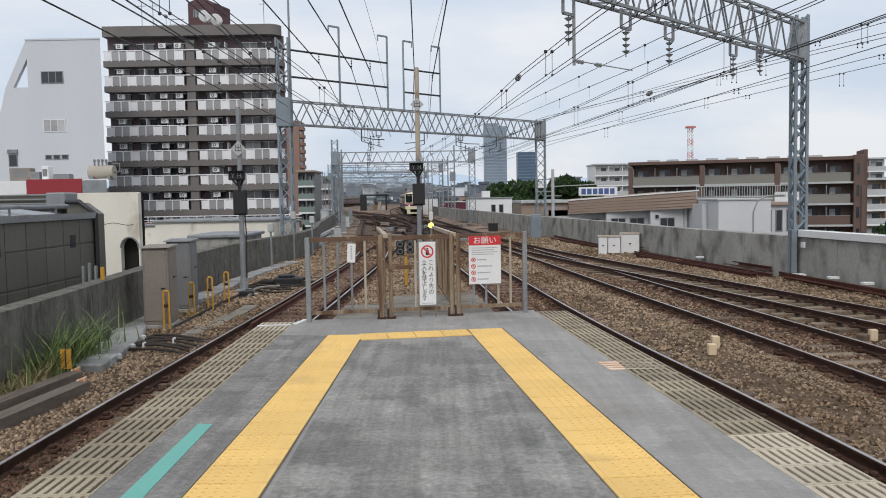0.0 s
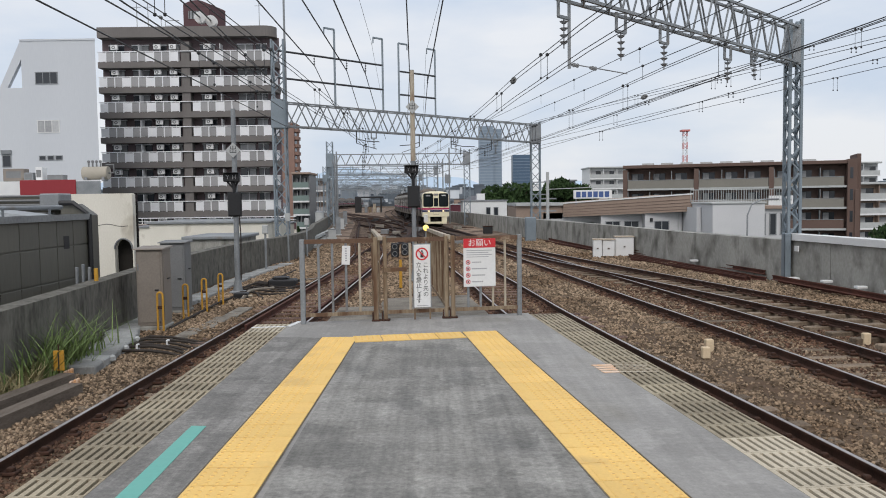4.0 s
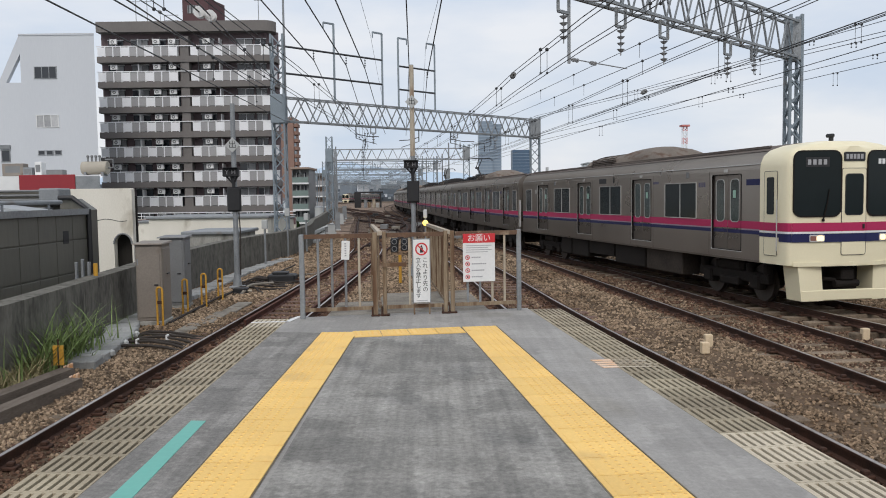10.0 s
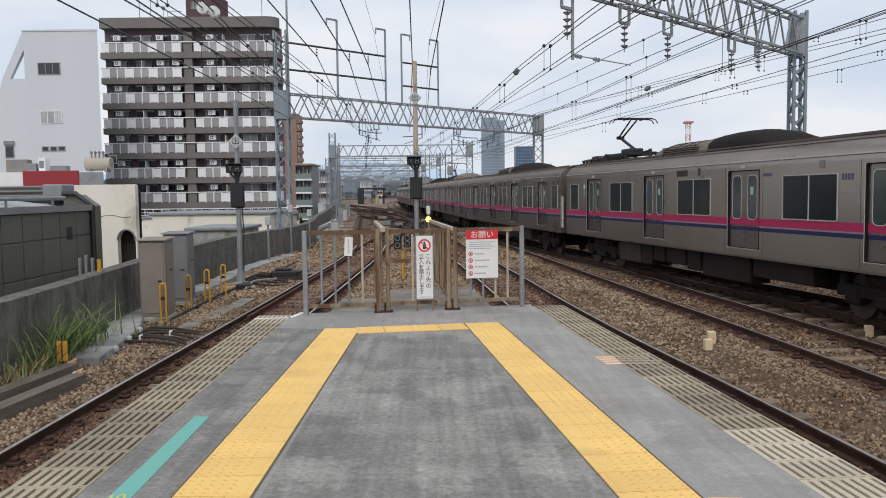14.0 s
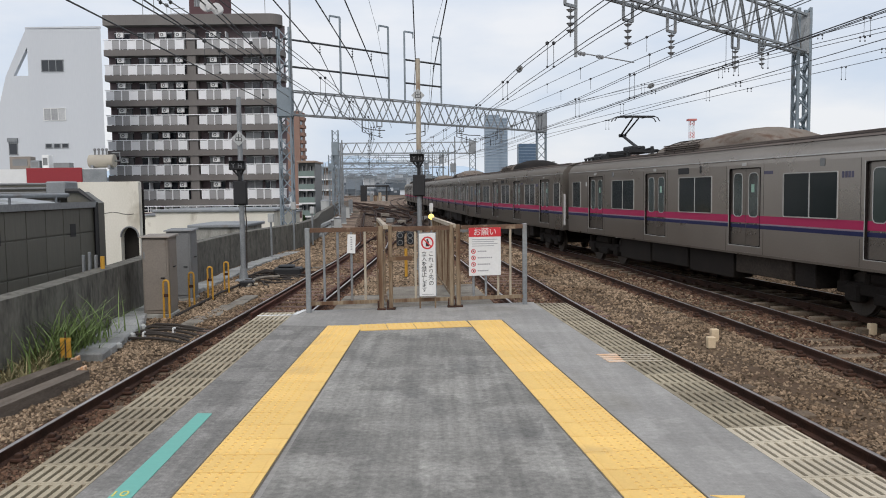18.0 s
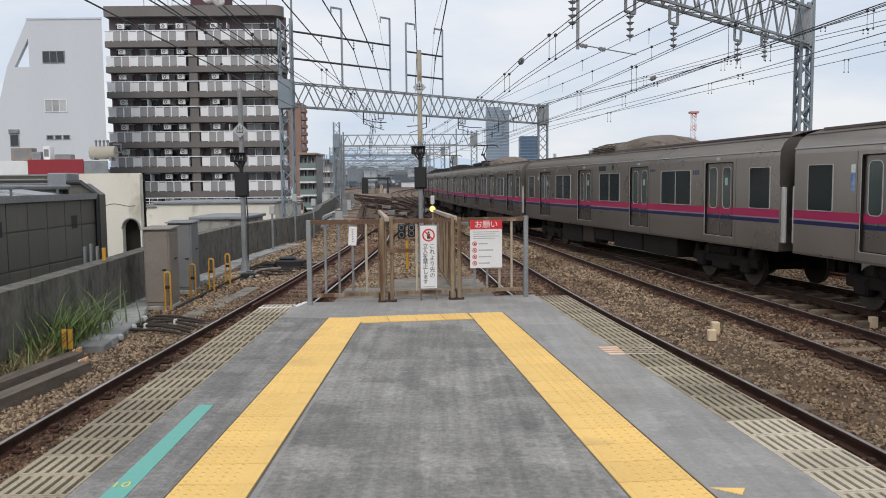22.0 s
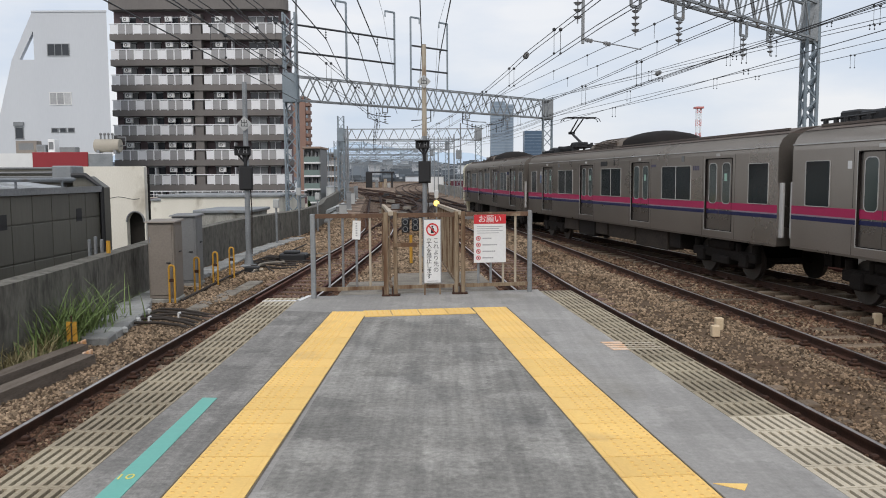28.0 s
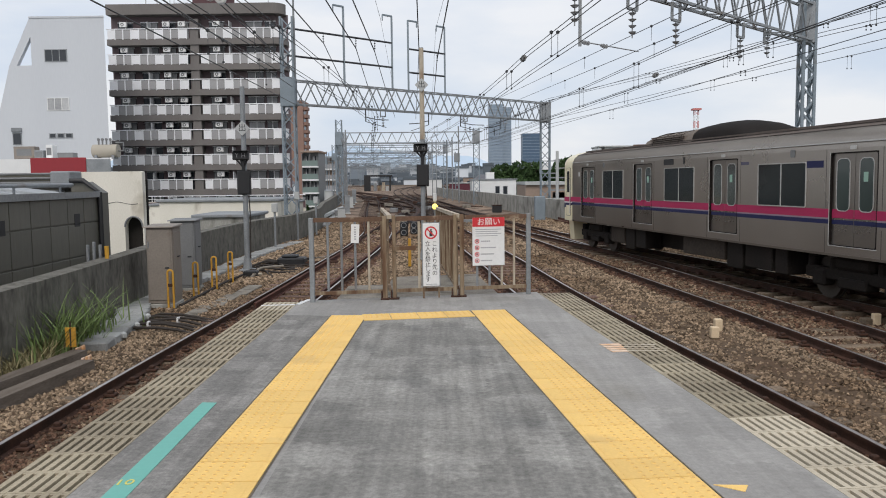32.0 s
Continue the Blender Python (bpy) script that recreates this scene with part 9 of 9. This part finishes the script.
def cable_runs():
    rnd = random.Random(3)

    def run(pts, r, label):
        solid("cable", Shape().tube(pts, r, 8), M_cable, label, "cable", group="lineside cables", smooth=True)

    for k in range(6):
        y = 14.9 + 0.27 * k + rnd.uniform(-0.06, 0.06)
        run([(-6.2, y + 0.3, BED_Z + 0.02), (-5.85, y + 0.12, BED_Z + 0.10 + 0.02 * (k % 3)), (-5.4, y + rnd.uniform(-0.05, 0.08), BED_Z + 0.11 + 0.02 * (k % 2)), (-5.0, y - 0.05, BED_Z + 0.08), (-4.65, y - 0.1 + rnd.uniform(-0.1, 0.1), BED_Z + 0.0)], 0.027,
            "black cable crossing the ballast from trough to rail")
    for x, y in ((-5.72, 15.3), (-5.3, 15.75)):
        solid("cable_tie", Shape().soft(x - 0.02, y - 0.06, BED_Z + 0.05, x + 0.02, y + 0.06, BED_Z + 0.165, 0.008), M_white, "white tie round the trackside cables", "cable tie", group="cable ties")
    for k in range(4):
        y = 24.6 + 0.7 * k
        run([(-6.4, y + 0.6, BED_Z + 0.05), (-5.7, y - 0.2, BED_Z + 0.12), (-5.1, y - 0.5 + rnd.uniform(-0.2, 0.2), BED_Z + 0.08), (-4.6, y - 0.2, BED_Z + 0.05)], 0.03, "dark cable bundle beside the signal")
    run([(-6.0, 18, BED_Z + 0.05), (-6.05, 22, BED_Z + 0.08), (-5.9, 27, BED_Z + 0.06), (-5.8, 34, BED_Z + 0.05)], 0.032, "dark cable along the trackside")
    # concrete trough lids along the wall
    t = thing("cable_trough", "pale concrete cable trough lids stepping along the parapet", "cable trough", kind="structure")
    lid = Shape().soft(-0.28, -0.24, -0.1, 0.28, 0.24, 0.06, 0.015).mesh("trough_lid", M_lid)
    big = Shape().soft(-0.31, -0.232, -0.25, 0.31, 0.232, 0.0, 0.025).mesh("trough_lid", M_lid)
    for k in range(46):
        y = 13.5 + 0.5 * k
        x = spline([(13, -5.95), (14.5, -6.15), (16.3, -6.45), (17.6, -6.85), (19, -6.98), (24, -7.0), (31, -7.1), (39, -6.3)], [y])[0]
        o = new("trough_lid", big if k < 8 else lid)
        o.parent = t
        o.matrix_basis = pose(x, y, BED_Z + (0.16 if k < 8 else 0.06) + 0.01 * math.sin(k * 2.2), rnd.uniform(-1.5, 1.5), rnd.uniform(-1.5, 1.5), rnd.uniform(-2, 2) + (8 if k < 8 else 4))
        if k in (1, 3, 5):
            part("mortar_lump", Shape().ball((x + 0.3, y + 0.24, BED_Z + 0.1), 0.07, 6), M_concpale, t)


def spare_rails():
    def rail(name, pts, label):
        r = solid(name, Shape().sweep(pts, FOOT), M_sparerail, label, "spare rail", group="spare rails")
        return r

    for a, b, lift in (((9.0, 38.6), (10.75, 26.4), 0.15), ((9.2, 38.9), (10.55, 27.6), 0.16), ((8.8, 37.2), (10.35, 26.7), 0.15), ((9.35, 39.0), (10.95, 27.0), 0.33), ((8.6, 36.0), (10.15, 26.6), 0.15),
                       ((10.85, 25.7), (11.75, 17.0), 0.15), ((11.1, 25.4), (11.95, 17.0), 0.16), ((10.65, 25.6), (11.5, 17.0), 0.3),
                       ((6.9, 52), (8.3, 40.2), 0.15), ((7.15, 52), (8.1, 41.0), 0.3)):
        pts = [Vector((a[0] + (b[0] - a[0]) * i / 8, a[1] + (b[1] - a[1]) * i / 8, BED_Z + lift)) for i in range(9)]
        rail("spare_rail", pts, "rust-red spare rail lying by the wall")
        if lift < 0.155:
            for q in (pts[1], pts[4], pts[7]):
                solid("rail_rest", Shape().soft(q.x - 0.3, q.y - 0.09, BED_Z - 0.05, q.x + 0.45, q.y + 0.09, BED_Z + 0.004, 0.01), M_concpale, "pale block under the spare rails", "rest block", group="rest blocks")
    for x, y in ((10.0, 31.5), (11.2, 23.2), (11.35, 21.6), (11.5, 20.4)):
        solid("white_tag", Shape().soft(x - 0.14, y - 0.1, BED_Z + 0.29, x + 0.14, y + 0.1, BED_Z + 0.36, 0.01), M_white, "small white tag lying on the spare rails", "tag", group="white tags")
    # old sleepers and a check rail beside the left track
    for pts, lab in (([(-5.85, 8.0, BED_Z + 0.05), (-5.42, 11.95, BED_Z + 0.05)], "old dark timber lying beside the track"), ([(-6.25, 9.5, BED_Z + 0.05), (-5.86, 12.7, BED_Z + 0.05)], "old dark timber along the parapet")):
        s = Shape().bar(pts[0], pts[1], 0.24, 0.24)
        solid("old_timber", s, M_oldwood, lab, "timber")
    for x, y in ((-5.45, 12.0), (-5.88, 12.75)):
        s = Shape()
        for k in range(3):
            s.soft(x - 0.07 + 0.05 * k, y - 0.03 + 0.03 * (k % 2), BED_Z + 0.13 + 0.02 * (k % 2), x - 0.035 + 0.05 * k, y + 0.06, BED_Z + 0.19 + 0.02 * k, 0.012)
        solid("timber_end_wrap", s, M_tape, "pale orange frayed wrap on a timber end", "wrap")


def small_things():
    cabinet(-6.42, 18.3, 0.57, 0.72, 1.83, M_cab, "beige-grey steel relay cabinet with closed doors by the parapet", 1, 4)
    cabinet(-6.75, 20.9, 0.6, 0.7, 1.84, M_cabgrey, "grey steel relay cabinet with louvre by the parapet", 1, 4)
    for x, y in ((-6.13, 17.8), (-6.1, 19.5), (-6.05, 20.9), (-6.0, 22.3)):
        hoop(x, y)
    # boxes by the wall
    for i, (x, w, h, d) in enumerate(((7.58, 0.40, 0.84, 0.7), (8.12, 0.57, 0.82, 0.8), (8.9, 0.86, 0.94, 0.8))):
        b = thing("equipment_box", "white painted equipment box with rust-edged lid by the wall", "equipment box", (x, 38.4 + 0.12 * i, BED_Z), -8, group="white boxes")
        part("body", Shape().soft(-w / 2, -d / 2, 0, w / 2, d / 2, h, 0.02), M_white, b)
        part("lid", Shape().soft(-w / 2 - 0.03, -d / 2 - 0.03, h, w / 2 + 0.03, d / 2 + 0.03, h + 0.05, 0.01), M_fencepaint, b, "cream lid with rusty edge")
        part("latch", Shape().box(-0.04, -d / 2 - 0.03, h * 0.5, 0.04, -d / 2, h * 0.56), M_rustrail, b)
    # marker blocks between the tracks
    for x, y, h in ((4.90, 14.55, 0.2), (4.64, 13.95, 0.17), (8.0, 15.0, 0.19)):
        solid("marker_block", Shape().soft(x - 0.07, y - 0.06, BED_Z + 0.0, x + 0.07, y + 0.06, BED_Z + h + 0.03, 0.012), M_markerw, "small cream painted wooden marker block in the ballast", "marker block", group="marker blocks")
    m = thing("kilometre_marker", "small yellow marker board on a thin dark post", "marker board", (-6.02, 12.75, BED_Z))
    part("post", Shape().tube([(0, 0, 0), (0, 0, 0.62)], 0.012, 6), M_rustrail, m)
    part("board", Shape().soft(-0.085, -0.01, 0.2, 0.085, 0.01, 0.52, 0.004), M_yel, m)
    part("board_mark", Shape().box(-0.012, -0.013, 0.22, 0.012, -0.0105, 0.50), M_ink, m)
    # steel stay at the mast foot and the wall number plate
    f = thing("mast_foot", "blue-grey steel foot of the mast bolted to the parapet", "mast foot", (11.05, 25.55, BED_Z - 0.03))
    part("channel", Shape().soft(-0.11, -0.1, 0, 0.11, -0.07, 1.65, 0.01).soft(-0.11, -0.1, 0, -0.08, 0.12, 1.65, 0.01).soft(0.08, -0.1, 0, 0.11, 0.12, 1.65, 0.01), M_galvblue, f)
    for z in (0.2, 0.7, 1.2, 1.55):
        part("bolt_row", Shape().soft(-0.07, -0.115, z, -0.03, -0.1, z + 0.04, 0.005).soft(0.03, -0.115, z, 0.07, -0.1, z + 0.04, 0.005), M_galvblue, f)
    part("white_box", Shape().soft(-0.1, -0.45, 0.02, 0.25, -0.15, 0.28, 0.02), M_white, f, "white terminal box")
    solid("wall_plate", Shape().soft(11.16, 25.0, -0.2, 11.2, 25.25, -0.03, 0.005), M_white, "small white plate on the parapet", "plate")
    c = thing("trackside_case", "pale grey trackside case on the wall end", "case", (6.2, 54.0, BED_Z))
    part("case", Shape().soft(-0.35, -0.3, 0, 0.35, 0.3, 1.6, 0.03), M_galvblue, c)
    part("door", Shape().soft(-0.3, -0.32, 0.1, 0.3, -0.3, 1.5, 0.01), M_galvblue, c)
    # posts and small cases along the left side beyond the signal
    for x, y, h in ((-7.0, 33.0, 1.9), (-6.9, 37.5, 2.3), (-6.6, 41.0, 2.0)):
        p = thing("lineside_post", "short galvanised post with a small white case", "post", (x, y, BED_Z))
        part("post", Shape().tube([(0, 0, 0), (0, 0, h)], 0.045, 8), M_galv, p)
        part("case", Shape().soft(-0.11, -0.09, h - 0.36, 0.11, 0.09, h, 0.02), M_concpale, p)
    p = thing("parapet_fittings", "galvanised brackets and a yellow tube behind the parapet", "bracket", (-7.25, 16.9, -0.5))
    for k in range(3):
        part("bracket", Shape().soft(-0.3 + 0.13 * k, -0.04, 0, -0.25 + 0.13 * k, 0.04, 0.75 + 0.06 * (k % 2), 0.01), M_galv, p)
    part("yellow_tube", Shape().tube([(0.12, 0, 0.3), (0.12, 0, 0.72)], 0.045, 8), M_yel, p)


def clutter_by_signal():
    # flat walkway boards, and a point machine with rodding beside the left track
    for k in range(3):
        x, y = -5.36 + 0.06 * k, 16.3 + 1.75 * k
        solid("walkway_slab", Shape().soft(x - 0.19, y, BED_Z - 0.03, x + 0.19, y + 1.7, BED_Z + 0.045, 0.012, pose(0.05 * k, 0, 0)), M_walkslab, "flat brown-grey concrete slab set in the ballast", "slab", group="walkway slabs")
    p = thing("point_machine", "low black point machine with rods and cables beside the track", "point machine", (-5.0, 26.6, BED_Z))
    part("case", Shape().soft(-0.55, -0.3, 0.04, 0.35, 0.3, 0.30, 0.05), M_black, p)
    part("cover", Shape().soft(-0.42, -0.24, 0.30, 0.1, 0.24, 0.38, 0.04), M_black, p)
    part("base_plate", Shape().box(-0.75, -0.4, 0.0, 0.7, 0.4, 0.04), M_rustrail, p)
    for y in (-0.18, 0.16):
        part("rod", Shape().tube([(0.3, y, 0.12), (1.4, y + 0.1, 0.13)], 0.025, 6), M_rustrail, p)
    for k in range(4):
        part("hose", Shape().tube([(-0.5, -0.2 + 0.12 * k, 0.15), (-0.9, -0.5 + 0.2 * k, 0.22), (-1.3, -0.9 + 0.3 * k, 0.08)], 0.028, 6), M_cable, p)
    rnd = random.Random(31)
    for k in range(11):
        x, y = rnd.uniform(-5.9, -4.9), rnd.uniform(22.6, 28.4)
        pts = [Vector((x, y, BED_Z + 0.05))]
        a = rnd.uniform(-0.6, 0.9)
        for q in range(6):
            a += rnd.uniform(-0.5, 0.5)
            pts.append(pts[-1] + Vector((0.32 * math.sin(a), 0.32 * math.cos(a), rnd.uniform(-0.03, 0.06))))
            pts[-1].z = max(BED_Z + 0.03, min(BED_Z + 0.2, pts[-1].z))
        solid("loose_cable", Shape().tube(pts, rnd.choice((0.022, 0.03, 0.038)), 7), rnd.choice((M_cable, M_cable, M_walkslab)), "loose cable looped on the ballast by the signal", "cable", group="loose cables", smooth=True)
    j = thing("junction_box", "small black cable junction box by the signal foot", "junction box", (-5.75, 23.6, BED_Z))
    part("box", Shape().soft(-0.2, -0.15, 0.0, 0.2, 0.15, 0.2, 0.03), M_black, j)
    part("gland", Shape().tube([(0.2, 0, 0.1), (0.32, 0, 0.1)], 0.035, 8), M_fencepaint, j, "pale cable gland")
    part("gland", Shape().tube([(0.1, -0.15, 0.1), (0.12, -0.27, 0.1)], 0.035, 8), M_fencepaint, j, "pale cable gland")


clutter_by_signal()
M_markerw = mat("cream_marker_paint", (0.72, 0.58, 0.40), (0.58, 0.45, 0.30), 0.7, 0, 40, 4, 0.8, 0.1)
small_things()
grass()
cable_runs()
spare_rails()

motions()
